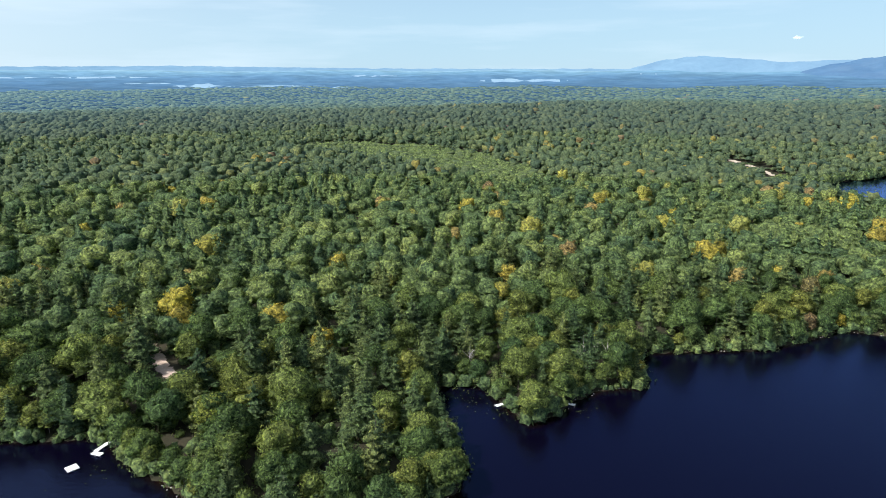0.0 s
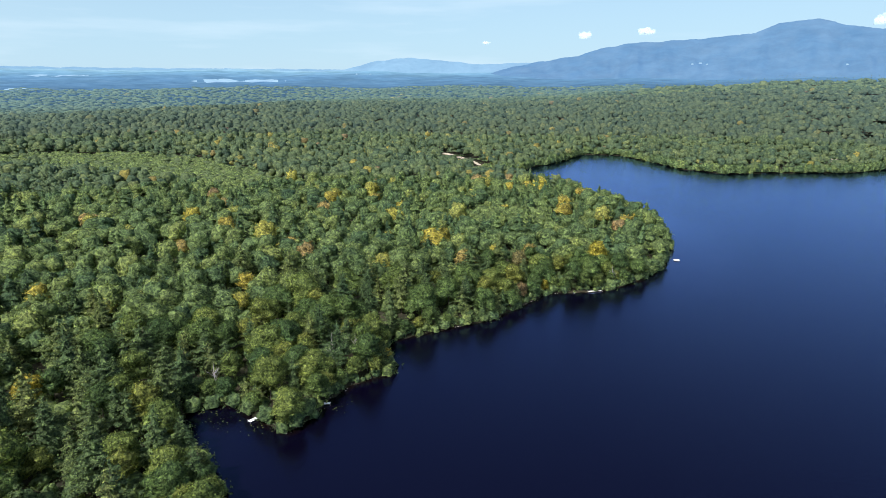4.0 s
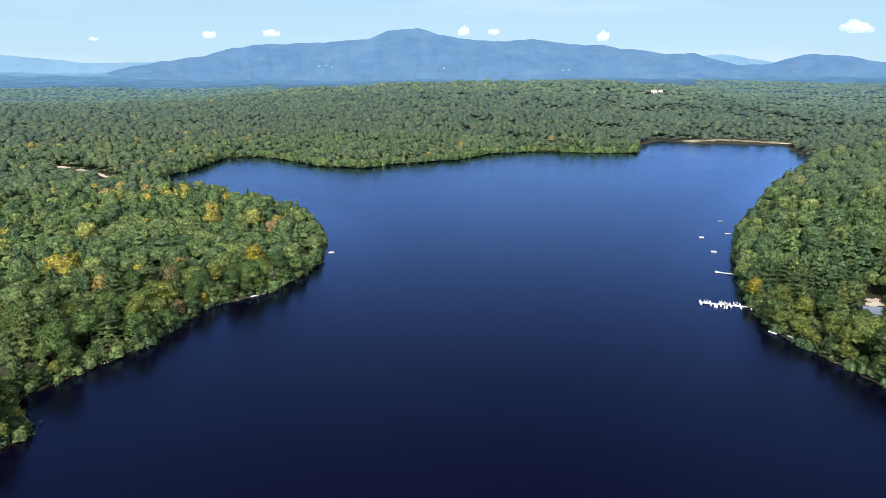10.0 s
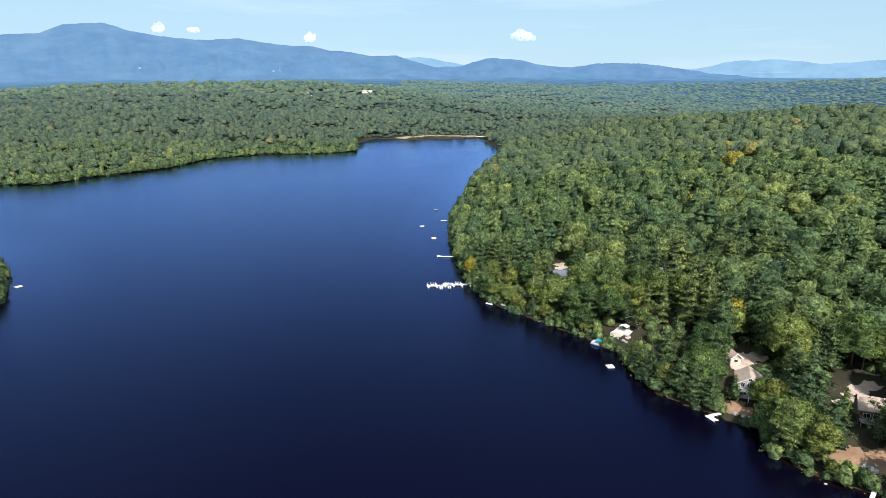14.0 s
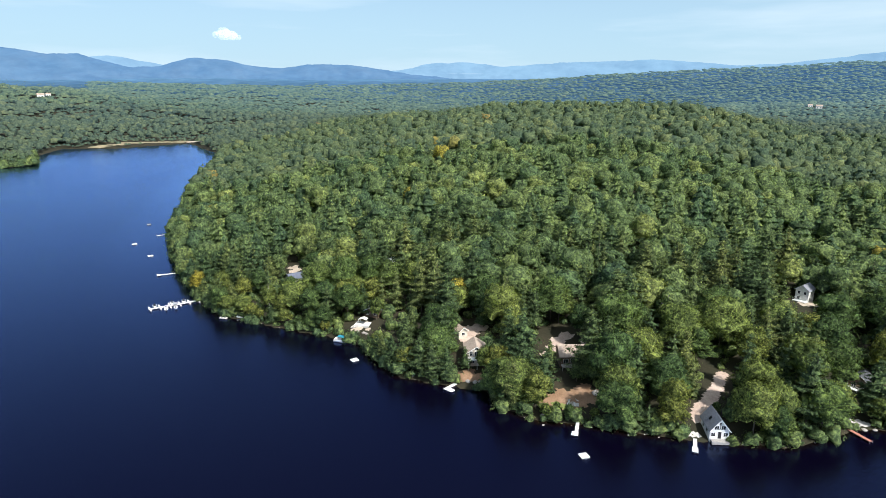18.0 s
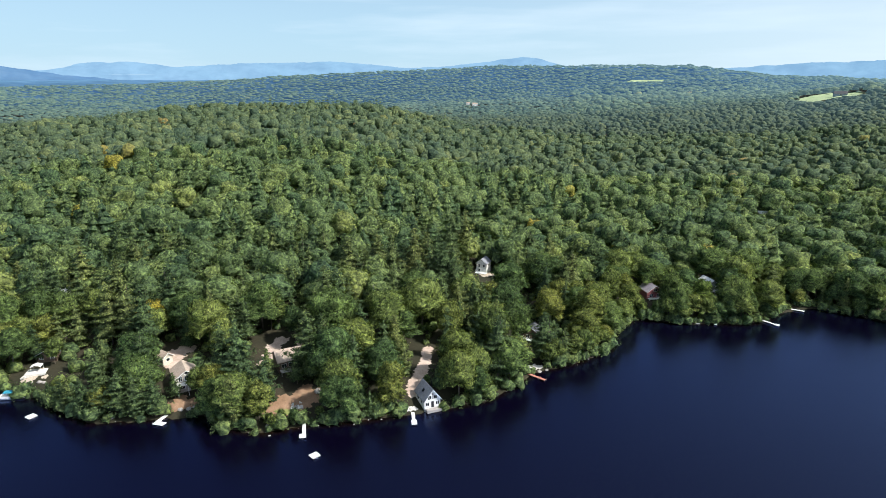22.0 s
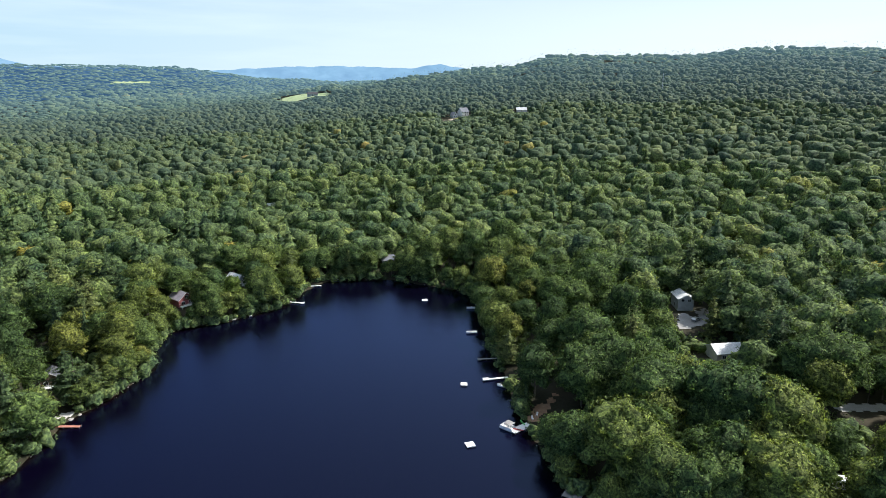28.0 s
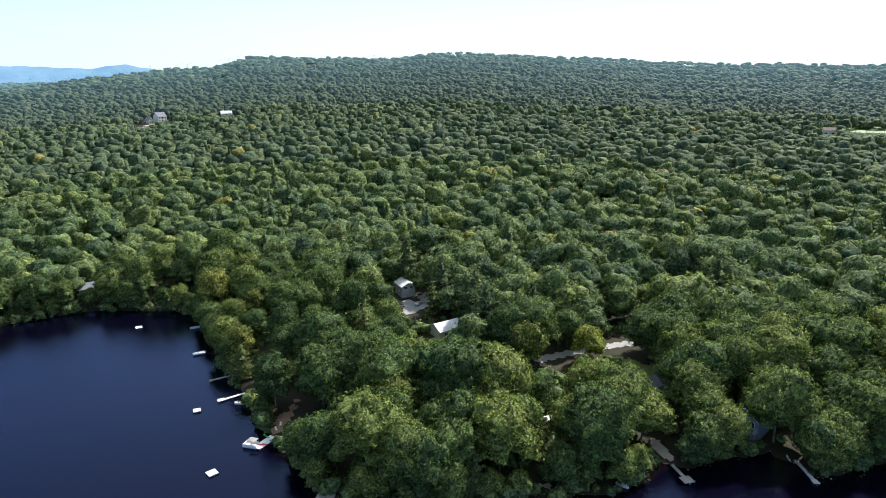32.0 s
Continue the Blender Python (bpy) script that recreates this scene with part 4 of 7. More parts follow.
woods("near_forest", "dense green mixed woodland of maple, oak and pine", x[rest], y[rest], z[rest] - 0.2, scale[rest], scale[rest] * g.uniform(0.75, 1.05, len(rest)), is_pine[rest],
      tone_of(b[rest], r[rest], is_pine[rest], g), lambda g: broadleaf(g, 16, 11.4, 520, 0.46, sides=15, rings=8), lambda g: conifer(g, 19, 12.0, 460, 0.5, ragged=0.5, tiers=8), LEAF_WOODS, 31)

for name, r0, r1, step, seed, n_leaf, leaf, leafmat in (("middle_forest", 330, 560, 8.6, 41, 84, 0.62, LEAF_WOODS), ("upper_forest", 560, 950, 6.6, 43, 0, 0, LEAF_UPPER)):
    x, y, d = spots(r0, r1, step, seed)
    far_edge = (np.hypot(ex, ey) >= r0) & (np.hypot(ex, ey) < r1)
    x, y = np.concatenate([x, ex[far_edge]]), np.concatenate([y, ey[far_edge]])
    d = shore_distance(x, y)
    b, r = bearing_of(x, y), np.hypot(x, y)
    g = np.random.default_rng(seed)
    m = b < 250
    x, y, d, b, r = x[m], y[m], d[m], b[m], r[m]
    is_pine, size = mixture(b, r, g, len(x))
    young = young_here(x, y)
    is_pine &= ~young
    s = size * g.uniform(0.58, 1.32, len(x)) * np.where(d < 4, 0.8, 1.0)
    h = height(x, y, d) - 0.3
    tops = s * np.where(young, 0.38, 1.0) * g.uniform(0.66, 1.18, len(x))
    room = room_for(b, r, h) / 17.0
    m = (room > 0.12) & (g.uniform(0, 1, len(x)) > 0.05)
    tops = np.minimum(tops, room)
    tone = np.where(young, g.uniform(0.5, 0.68, len(x)), tone_of(b, r, is_pine, g))
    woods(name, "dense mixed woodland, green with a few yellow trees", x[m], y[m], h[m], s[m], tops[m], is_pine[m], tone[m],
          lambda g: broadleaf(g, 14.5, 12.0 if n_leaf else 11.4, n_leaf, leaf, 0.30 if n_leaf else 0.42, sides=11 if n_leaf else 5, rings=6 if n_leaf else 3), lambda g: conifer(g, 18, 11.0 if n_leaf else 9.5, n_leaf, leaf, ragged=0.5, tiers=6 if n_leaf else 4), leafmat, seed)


def far_spots(r0, r1, b0, b1, seed, spread):
    """Places on rings that open out with distance."""
    g = np.random.default_rng(seed)
    out, r = [], r0
    while r < r1:
        step = spread * (r / 900) ** 0.85
        n = int(radians(b1 - b0) * r / step)
        bb = radians(b0) + (np.arange(n) + g.uniform(-0.45, 0.45, n)) * radians(b1 - b0) / n
        rr = r + g.uniform(-0.5, 0.5, n) * step * 1.2
        out.append(np.stack([rr * np.sin(bb), rr * np.cos(bb), np.full(n, step)], -1))
        r += step * 1.2
    return np.concatenate(out)


def far_woods(name, label, r0, r1, b0, b1, seed, spread, material, pine_share=0.45, tufted=False):
    x, y, step = far_spots(r0, r1, b0, b1, seed, spread).T
    keep = np.ones(len(x), bool)
    for cb, cd, rad in CLEAR:
        if cd > 600:
            c = polar(cb, cd)
            keep &= np.hypot(x - c.x, y - c.y) > rad
    d = shore_distance(x, y)
    keep &= d > 3
    x, y, step, d = x[keep], y[keep], step[keep], d[keep]
    b, r = bearing_of(x, y), np.hypot(x, y)
    g = np.random.default_rng(seed + 2)
    is_pine, size = mixture(b, r, g, len(x))
    is_pine = np.where(r > 1650, g.uniform(0, 1, len(x)) < pine_share, is_pine)
    s = step / spread * g.uniform(0.75, 1.3, len(x))
    h = height(x, y, d) - 0.5
    tops, room = g.uniform(0.6, 1.25, len(x)) * (1.0 if tufted else 0.75), room_for(b, r, h) / 15.0
    m = room > 0.12
    tops, tone = np.minimum(np.where(is_pine & (r > 1650), tops * 1.45, tops), room), tone_of(b, r, is_pine, g)
    woods(name, label, x[m], y[m], h[m], s[m], tops[m], is_pine[m], tone[m],
          lambda g: broadleaf(g, 14, 15.5 * spread / 10.5, 0, 0, 0.42, sides=5, rings=2),
          lambda g: conifer(g, 16, 10.0 * spread / 10.5, 0, 0, ragged=0.5, tiers=2 if tufted else 1), material, seed + 4)


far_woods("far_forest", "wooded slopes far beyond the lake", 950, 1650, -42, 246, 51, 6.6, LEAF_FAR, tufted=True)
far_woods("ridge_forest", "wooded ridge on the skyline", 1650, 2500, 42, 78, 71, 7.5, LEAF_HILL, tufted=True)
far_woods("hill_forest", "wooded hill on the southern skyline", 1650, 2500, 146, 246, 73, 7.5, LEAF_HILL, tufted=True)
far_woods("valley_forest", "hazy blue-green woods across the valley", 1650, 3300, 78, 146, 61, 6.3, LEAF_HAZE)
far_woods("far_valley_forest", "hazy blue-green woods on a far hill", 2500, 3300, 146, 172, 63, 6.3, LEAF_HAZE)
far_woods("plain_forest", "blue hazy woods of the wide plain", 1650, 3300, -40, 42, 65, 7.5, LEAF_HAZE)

# regrowth on old clearings
g = np.random.default_rng(91)
yx, yy = [], []
for cb, cd, rad in YOUNG:
    c = polar(cb, cd)
    n = int(rad * rad * 3.14 / 24)
    a, q = g.uniform(0, 6.283, n), rad * np.sqrt(g.uniform(0, 1, n))
    yx.append(c.x + q * np.cos(a))
    yy.append(c.y + q * np.sin(a))
yx, yy = np.concatenate(yx), np.concatenate(yy)
s = g.uniform(0.7, 1.3, len(yx))
woods("regrowth", "smooth pale green regrowth of young trees", yx, yy, height(yx, yy) - 0.2, s, s, np.zeros(len(yx), bool), g.uniform(0.5, 0.66, len(yx)),
      lambda g: broadleaf(g, 4.6, 8.0, 0, 0, low=0.05, sides=7, rings=4), lambda g: broadleaf(g, 4.6, 8.0, 0, 0, low=0.05, sides=7, rings=4), LEAF_WOODS, 93)

# low bushes that hang over the water's edge
g = np.random.default_rng(77)
bush = []
for (ax, ay), (bx, by) in zip(SHORE, np.roll(SHORE, -1, axis=0)):
    if math.hypot(ax, ay) > 1000 or bearing_of(np.array([ax]), np.array([ay]))[0] > 246:
        continue
    n = max(1, int(math.hypot(bx - ax, by - ay) / 2.3))
    nx, ny = ay - by, bx - ax
    l = math.hypot(nx, ny)
    for k in range(n):
        f, o = (k + g.uniform(0, 1)) / n, g.uniform(-0.7, 2.6)
        bush.append((ax + f * (bx - ax) + nx / l * o, ay + f * (by - ay) + ny / l * o))
bx_, by_ = np.array(bush).T
open_here = np.zeros(len(bx_), bool)
for cb, cd, rad in CLEAR:
    c = polar(cb, cd)
    open_here |= np.hypot(bx_ - c.x, by_ - c.y) < rad * 0.8
m = ~open_here
bx_, by_ = bx_[m], by_[m]
s = g.uniform(0.4, 1.5, len(bx_)) * np.interp(np.hypot(bx_, by_), [350, 700], [1.0, 2.0])
woods("shore_bushes", "low leafy bushes along the water's edge", bx_, by_, height(bx_, by_) - 0.3, s, s, np.zeros(len(bx_), bool), g.uniform(0.25, 0.72, len(bx_)),
      lambda g: broadleaf(g, 3.6, 4.0, 60, 0.3, low=0.02, sides=8, rings=4), lambda g: broadleaf(g, 3.6, 4.0, 60, 0.3, low=0.02, sides=8, rings=4), LEAF_WOODS, 79)

# saplings and shrubs that close the floor under the nearer trees
ux, uy, ud = spots(118, 330, 5.4, 201)
g = np.random.default_rng(203)
ub, ur = bearing_of(ux, uy), np.hypot(ux, uy)
uz = height(ux, uy, ud)
us = np.minimum(g.uniform(0.6, 1.5, len(ux)), room_for(ub, ur, uz) / 3.4)
m = (us > 0.2) & (ub < 248) & (ud > 2)
for cb, cd, rad in CLEAR:
    if cd < 340:
        c = polar(cb, cd)
        m &= np.hypot(ux - c.x, uy - c.y) > rad + 2.2
mx, my, md = spots(330, 570, 8.6, 207)
mb, mr_ = bearing_of(mx, my), np.hypot(mx, my)
mz = height(mx, my, md)
ms = np.minimum(g.uniform(1.0, 2.0, len(mx)), room_for(mb, mr_, mz) / 3.4)
q = (ms > 0.3) & (mb < 246) & (mb > -42) & (md > 2)
ux, uy, uz, us, m = np.concatenate([ux, mx]), np.concatenate([uy, my]), np.concatenate([uz, mz]), np.concatenate([us, ms]), np.concatenate([m, q])
woods("undergrowth", "saplings and shrubs under the woodland trees", ux[m], uy[m], uz[m] - 0.3, us[m], us[m], np.zeros(int(m.sum()), bool), g.uniform(0.25, 0.7, int(m.sum())),
      lambda g: broadleaf(g, 3.0, 4.4, 36, 0.36, low=0.05, sides=6, rings=3), lambda g: broadleaf(g, 3.0, 4.4, 36, 0.36, low=0.05, sides=6, rings=3), LEAF_WOODS, 205)

# ---- building blocks for things ----
def part(name, bm, material, parent, label=""):
    me = bpy.data.meshes.new(name)
    bmesh.ops.recalc_face_normals(bm, faces=bm.faces)
    bm.to_mesh(me)
    bm.free()
    me.materials.append(material)
    ob = new(name, me)
    ob.parent = parent
    return tagged(ob, label)


def same_part(name, source, parent, at):
    """Another part on the mesh of one that is alike."""
    ob = new(name, source.data)
    ob.parent = parent
    ob.matrix_local = at
    return ob


def root(name, b, r, z, turn, label, category, group=""):
    """An empty at a bearing and distance; its x runs to the right and its y away, as seen from the middle of the lake."""
    ob = new(name)
    p = polar(b, r, z)
    ob.matrix_world = pose(p.x, p.y, p.z, 0, 0, turn - b)
    return tagged(ob, label, category, group)


def block(bm, x0, x1, y0, y1, z0, z1):
    v = [bm.verts.new((x, y, z)) for z in (z0, z1) for y in (y0, y1) for x in (x0, x1)]
    for f in ((0, 1, 3, 2), (4, 6, 7, 5), (0, 4, 5, 1), (2, 3, 7, 6), (0, 2, 6, 4), (1, 5, 7, 3)):
        bm.faces.new([v[i] for i in f])


def blocks(*boxes, bevel=0.0):
    bm = bmesh.new()
    for q in boxes:
        block(bm, *q)
    if bevel:
        bmesh.ops.bevel(bm, geom=bm.edges[:], offset=bevel, segments=1, affect="EDGES")
    return bm


def rod(p, q, r, sides=6):
    bm = bmesh.new()
    p, q = Vector(p), Vector(q)
    m = Matrix.Translation((p + q) / 2) @ (q - p).to_track_quat("Z", "Y").to_matrix().to_4x4()
    bmesh.ops.create_cone(bm, cap_ends=True, segments=sides, radius1=r, radius2=r, depth=(q - p).length, matrix=m)
    return bm


def prism(outline, y0, y1):
    """A solid with an x-z outline, from y0 to y1."""
    bm = bmesh.new()
    a = [bm.verts.new((x, y0, z)) for x, z in outline]
    b = [bm.verts.new((x, y1, z)) for x, z in outline]
    bm.faces.new(a)
    bm.faces.new(b[::-1])
    n = len(a)
    for i in range(n):
        bm.faces.new((a[i], b[i], b[(i + 1) % n], a[(i + 1) % n]))
    return bm


def siding(name, colour, rough=0.6):
    """Painted boards: faint horizontal courses, a little weathering."""
    m, nt, bsdf = shade(name, colour, rough, 0.3)
    tc = nt.nodes.new("ShaderNodeTexCoord")
    w = node(nt, "ShaderNodeTexWave", Scale=3.2, Distortion=0.0)
    w.bands_direction = "Z"
    nt.links.new(tc.outputs["Object"], w.inputs["Vector"])
    dirt = ramp(nt, place_noise(nt, 0.8, 5.0), [(0.3, (0.82, 0.81, 0.78)), (0.65, (1.04, 1.04, 1.03))])
    nt.links.new(mixed(nt, "MULTIPLY", 1.0, colour, dirt), bsdf.inputs["Base Color"])
    bump(nt, bsdf, w.outputs["Fac"], 0.4, 0.02)
    return m


def shingle(name, colour):
    m, nt, bsdf = shade(name, colour, 0.9, 0.2)
    tone = ramp(nt, place_noise(nt, 2.2, 4.0), [(0.3, (0.78,) * 3), (0.7, (1.2,) * 3)])
    stain = ramp(nt, place_noise(nt, 0.35, 3.0), [(0.35, (0.85, 0.86, 0.83)), (0.65, (1.08, 1.06, 1.05))])
    col = mixed(nt, "MULTIPLY", 1.0, mixed(nt, "MULTIPLY", 1.0, colour, tone), stain)
    nt.links.new(col, bsdf.inputs["Base Color"])
    bump(nt, bsdf, place_noise(nt, 5.0, 2.0), 0.4, 0.03)
    return m


W_WHITE = siding("white_siding", (0.78, 0.78, 0.76))
W_CREAM = siding("cream_siding", (0.62, 0.58, 0.50))
W_TAN = siding("tan_siding", (0.46, 0.41, 0.36))
W_BROWN = siding("brown_siding", (0.16, 0.11, 0.08))
W_RED = siding("barn_red_siding", (0.36, 0.12, 0.13))
W_GREY = siding("grey_siding", (0.34, 0.36, 0.39))
W_PALE_GREY = siding("pale_grey_siding", (0.56, 0.57, 0.58))
W_BLUE = siding("slate_blue_siding", (0.22, 0.27, 0.36))
R_GREY = shingle("grey_shingles", (0.22, 0.23, 0.26))
R_DARK = shingle("dark_shingles", (0.085, 0.09, 0.10))
R_SLATE = shingle("slate_blue_shingles", (0.13, 0.15, 0.20))
R_TAN = shingle("tan_shingles", (0.42, 0.34, 0.28))
R_PALE = shingle("pale_metal_roof", (0.80, 0.80, 0.80))
R_MAUVE = shingle("mauve_shingles", (0.36, 0.32, 0.36))
WOOD_PALE = rough_surface("weathered_pale_boards", [(0.3, (0.60, 0.58, 0.54)), (0.7, (0.78, 0.76, 0.72))], 0.6, 5.0, 0.75)
WOOD_WHITE = rough_surface("white_dock_boards", [(0.3, (0.74, 0.74, 0.72)), (0.7, (0.86, 0.86, 0.85))], 0.6, 5.0, 0.6)
WOOD_GREY = rough_surface("grey_weathered_boards", [(0.3, (0.24, 0.23, 0.22)), (0.7, (0.38, 0.36, 0.34))], 0.6, 5.0)
WOOD_RED = rough_surface("red_stained_boards", [(0.3, (0.38, 0.15, 0.11)), (0.7, (0.52, 0.24, 0.18))], 0.6, 5.0)
M_TRIM = shade("white_trim", (0.82, 0.82, 0.80), 0.5)[0]
M_GLASS = shade("window_glass", (0.02, 0.025, 0.03), 0.06, 0.6)[0]
M_METAL = shade("dull_metal", (0.55, 0.56, 0.57), 0.4, 0.5, 0.9)[0]
M_BLACK = shade("black_plastic", (0.02, 0.02, 0.022), 0.5)[0]
M_HULL = shade("white_gelcoat", (0.80, 0.80, 0.79), 0.25, 0.5)[0]
M_TEAL = rough_surface("teal_canvas", [(0.3, (0.03, 0.22, 0.30)), (0.7, (0.05, 0.30, 0.38))], 1.0, 6.0)
M_GREENP = shade("green_plastic", (0.08, 0.40, 0.08), 0.4)[0]
M_REDP = shade("red_plastic", (0.50, 0.08, 0.08), 0.45)[0]
M_CONC = rough_surface("pale_concrete", [(0.3, (0.46, 0.44, 0.41)), (0.7, (0.60, 0.57, 0.54))], 0.5, 4.0)
M_ROCK = rough_surface("grey_granite", [(0.3, (0.26, 0.24, 0.22)), (0.7, (0.46, 0.43, 0.40))], 0.7, 5.0)
M_DIRT = rough_surface("pinkish_gravel", [(0.3, (0.40, 0.30, 0.24)), (0.55, (0.52, 0.41, 0.34)), (0.7, (0.60, 0.50, 0.42))], 0.25, 3.0)
M_SAND = rough_surface("tan_sand", [(0.3, (0.40, 0.33, 0.26)), (0.7, (0.54, 0.46, 0.37))], 0.2, 3.0)
M_NEEDLES = rough_surface("fallen_needles", [(0.3, (0.20, 0.12, 0.07)), (0.7, (0.34, 0.22, 0.14))], 0.3, 3.0)
M_LAWN = rough_surface("mown_grass", [(0.3, (0.16, 0.20, 0.06)), (0.7, (0.26, 0.27, 0.09))], 0.2, 3.0)
M_FIELD = rough_surface("hay_field", [(0.3, (0.25, 0.34, 0.17)), (0.7, (0.38, 0.44, 0.25))], 0.03, 0.5)
M_TAR = rough_surface("worn_asphalt", [(0.3, (0.30, 0.29, 0.28)), (0.7, (0.42, 0.41, 0.40))], 0.2, 4.0)
M_MARSH = rough_surface("marsh_grass", [(0.3, (0.20, 0.18, 0.11)), (0.7, (0.36, 0.30, 0.19))], 0.06, 0.8)


def drape(name, label, category, circles, material, lift=0.14, cell=0.7, ragged=0.22, trail=False):
    """A patch of bare or grassy ground that lies on the land, made of rounded spots: bearing, distance, radius."""
    if trail:
        circles = [tuple(a + (e - a) * q / 4 for a, e in zip(one, two)) for one, two in zip(circles, circles[1:]) for q in range(5)]
    cs = [(polar(b, r), rad) for b, r, rad in circles]
    x0, x1 = min(c.x - q for c, q in cs), max(c.x + q for c, q in cs)
    y0, y1 = min(c.y - q for c, q in cs), max(c.y + q for c, q in cs)
    gx, gy = np.meshgrid(np.arange(x0 - 1, x1 + 1, cell), np.arange(y0 - 1, y1 + 1, cell), indexing="ij")
    inside = np.zeros(gx.shape, bool)
    wave = 1 + ragged * np.sin(gx * 1.3 + np.sin(gy * 0.9) * 2) * np.sin(gy * 1.1 + 1.0)
    for c, q in cs:
        inside |= np.hypot(gx - c.x, gy - c.y) < q * wave
    d = shore_distance(gx, gy)
    inside &= d > 0.2
    # on the facets of the ground between two of its rings
    rr, rings = np.hypot(gx, gy), np.asarray(GROUND_RINGS, float)
    k0 = np.clip(np.searchsorted(rings, rr, "right") - 1, 0, len(rings) - 2)
    f = (rr - rings[k0]) / (rings[k0 + 1] - rings[k0])
    za, zb = (height(gx * rings[q] / rr, gy * rings[q] / rr) for q in (k0, k0 + 1))
    zz = np.maximum(za * (1 - f) + zb * f, 0.05) + lift
    n, k = gx.shape
    i, j = np.nonzero(inside[:-1, :-1] & inside[1:, 1:] & inside[1:, :-1] & inside[:-1, 1:])
    faces = np.stack([i * k + j, (i + 1) * k + j, (i + 1) * k + j + 1, i * k + j + 1], -1)
    used, inv = np.unique(faces.ravel(), return_inverse=True)
    verts = np.stack([gx, gy, zz], -1).reshape(-1, 3)[used]
    ob = new(name, mesh_from(name, verts, inv.reshape(-1, 4), material, True))
    return tagged(ob, label, category, kind="structure")


# ---- docks, rafts and boats ----
def dock(label, b0, r0, b1, r1, wide, material, head=None, top=0.55, group="docks on the lake"):
    """A landing stage from the shore out; head: width, length and sideways shift of a platform at its end."""
    p, q = polar(b0, r0), polar(b1, r1)
    ob = new("dock")
    way = q - p
    ob.matrix_world = pose(p.x, p.y, 0, 0, 0, math.degrees(math.atan2(-way.x, way.y)))
    length = way.length
    n = max(2, round(length / 2.4))
    step = length / n
    deck = part("deck_section", blocks((-wide / 2, wide / 2, 0.03, step - 0.03, top - 0.14, top), bevel=0.02), material, ob)
    for k in range(1, n):
        same_part("deck_section", deck, ob, Matrix.Translation((0, k * step, 0)))
    post = part("post", rod((0, 0, -1.5), (0, 0, top + 0.35), 0.06), WOOD_GREY, ob)
    post.matrix_local = Matrix.Translation((-wide / 2 - 0.05, step, 0))
    for k in range(1, n + 1):
        for side in (-1, 1):
            if (k, side) != (1, -1):
                same_part("post", post, ob, Matrix.Translation((side * (wide / 2 + 0.05), k * step, 0)))
    if head:
        hw, hl, shift = head
        part("platform", blocks((shift - hw / 2, shift + hw / 2, length - 0.2, length - 0.2 + hl, top - 0.15, top + 0.004), bevel=0.02), material, ob)
        for sx in (-1, 1):
            same_part("post", post, ob, Matrix.Translation((shift + sx * (hw / 2 + 0.05), length + hl - 0.4, 0)))
        part("ladder", blocks((shift - 0.25, shift - 0.2, length + hl - 0.2, length + hl - 0.15, -0.8, top + 0.7), (shift + 0.2, shift + 0.25, length + hl - 0.2, length + hl - 0.15, -0.8, top + 0.7),
                              *[(shift - 0.2, shift + 0.2, length + hl - 0.2, length + hl - 0.16, -0.7 + 0.35 * k, -0.64 + 0.35 * k) for k in range(4)]), M_METAL, ob)
    return tagged(ob, label, "dock", group)


dock("white L-shaped wooden dock on the western shore", -31.0, 184, -32.5, 180, 1.3, WOOD_WHITE, (3.2, 1.6, -1.4))
dock("short white wooden dock at the wooded point", 7.2, 180.5, 5.3, 177, 1.3, WOOD_WHITE)
dock("narrow white dock beside the wooded point", 11.4, 182.5, 13.2, 181.5, 1.1, WOOD_WHITE)
dock("low weathered dock under overhanging trees", 39.6, 296.5, 38.4, 293.5, 1.3, WOOD_PALE)
dock("small pale dock by a wooded headland", 82.0, 449, 81.4, 448, 1.4, WOOD_PALE)
dock("narrow white dock with a square end", 82.8, 351.5, 81.3, 351.5, 1.1, WOOD_WHITE, (2.6, 2.0, 0.4))
dock("short grey-white dock under pines", 86.8, 279, 86.0, 273, 1.8, WOOD_PALE, (3.4, 1.4, -0.9))
dock("white boat dock below the boathouse", 98.3, 240, 97.0, 233, 1.2, WOOD_WHITE)
dock("white L-shaped dock by a stone sea wall", 108.0, 193.5, 107.2, 190.5, 1.3, WOOD_WHITE, (3.6, 1.9, -1.2))
dock("white dock with a broad end below the terrace", 120.3, 174, 120.2, 167.5, 1.0, WOOD_WHITE, (1.9, 2.2, 0.35))
dock("white dock in front of the gabled cottage", 131.2, 175, 131.3, 170.2, 1.0, WOOD_WHITE, (1.6, 2.6, 0.0))
dock("red-stained wooden dock by the pines", 142.8, 203.5, 144.5, 199.5, 1.1, WOOD_RED)
dock("small grey dock in the cove", 158.0, 272, 157.9, 270, 1.2, WOOD_GREY)
dock("narrow white gangway dock", 159.3, 277, 159.4, 272.5, 1.1, WOOD_PALE)
dock("white dock with a wider end in the cove", 162.6, 288, 164.0, 284.5, 0.9, WOOD_WHITE, (1.8, 1.8, 0.0))
dock("white L-shaped dock at the head of the cove", 166.0, 308.5, 164.9, 308.8, 1.1, WOOD_WHITE, (1.4, 6.0, 2.2))
dock("dark grey dock in the tree shade", 183.1, 216.5, 181.3, 215, 0.8, WOOD_GREY, (1.4, 1.2, 0.0))
dock("long white dock with benches at its end", 184.1, 201, 182.2, 199, 1.0, WOOD_WHITE, (1.8, 2.4, 0.2))
dock("pinkish plastic-decked family dock", 186.4, 170.5, 185.0, 166.5, 2.6, WOOD_WHITE, (3.2, 1.6, 0.3))
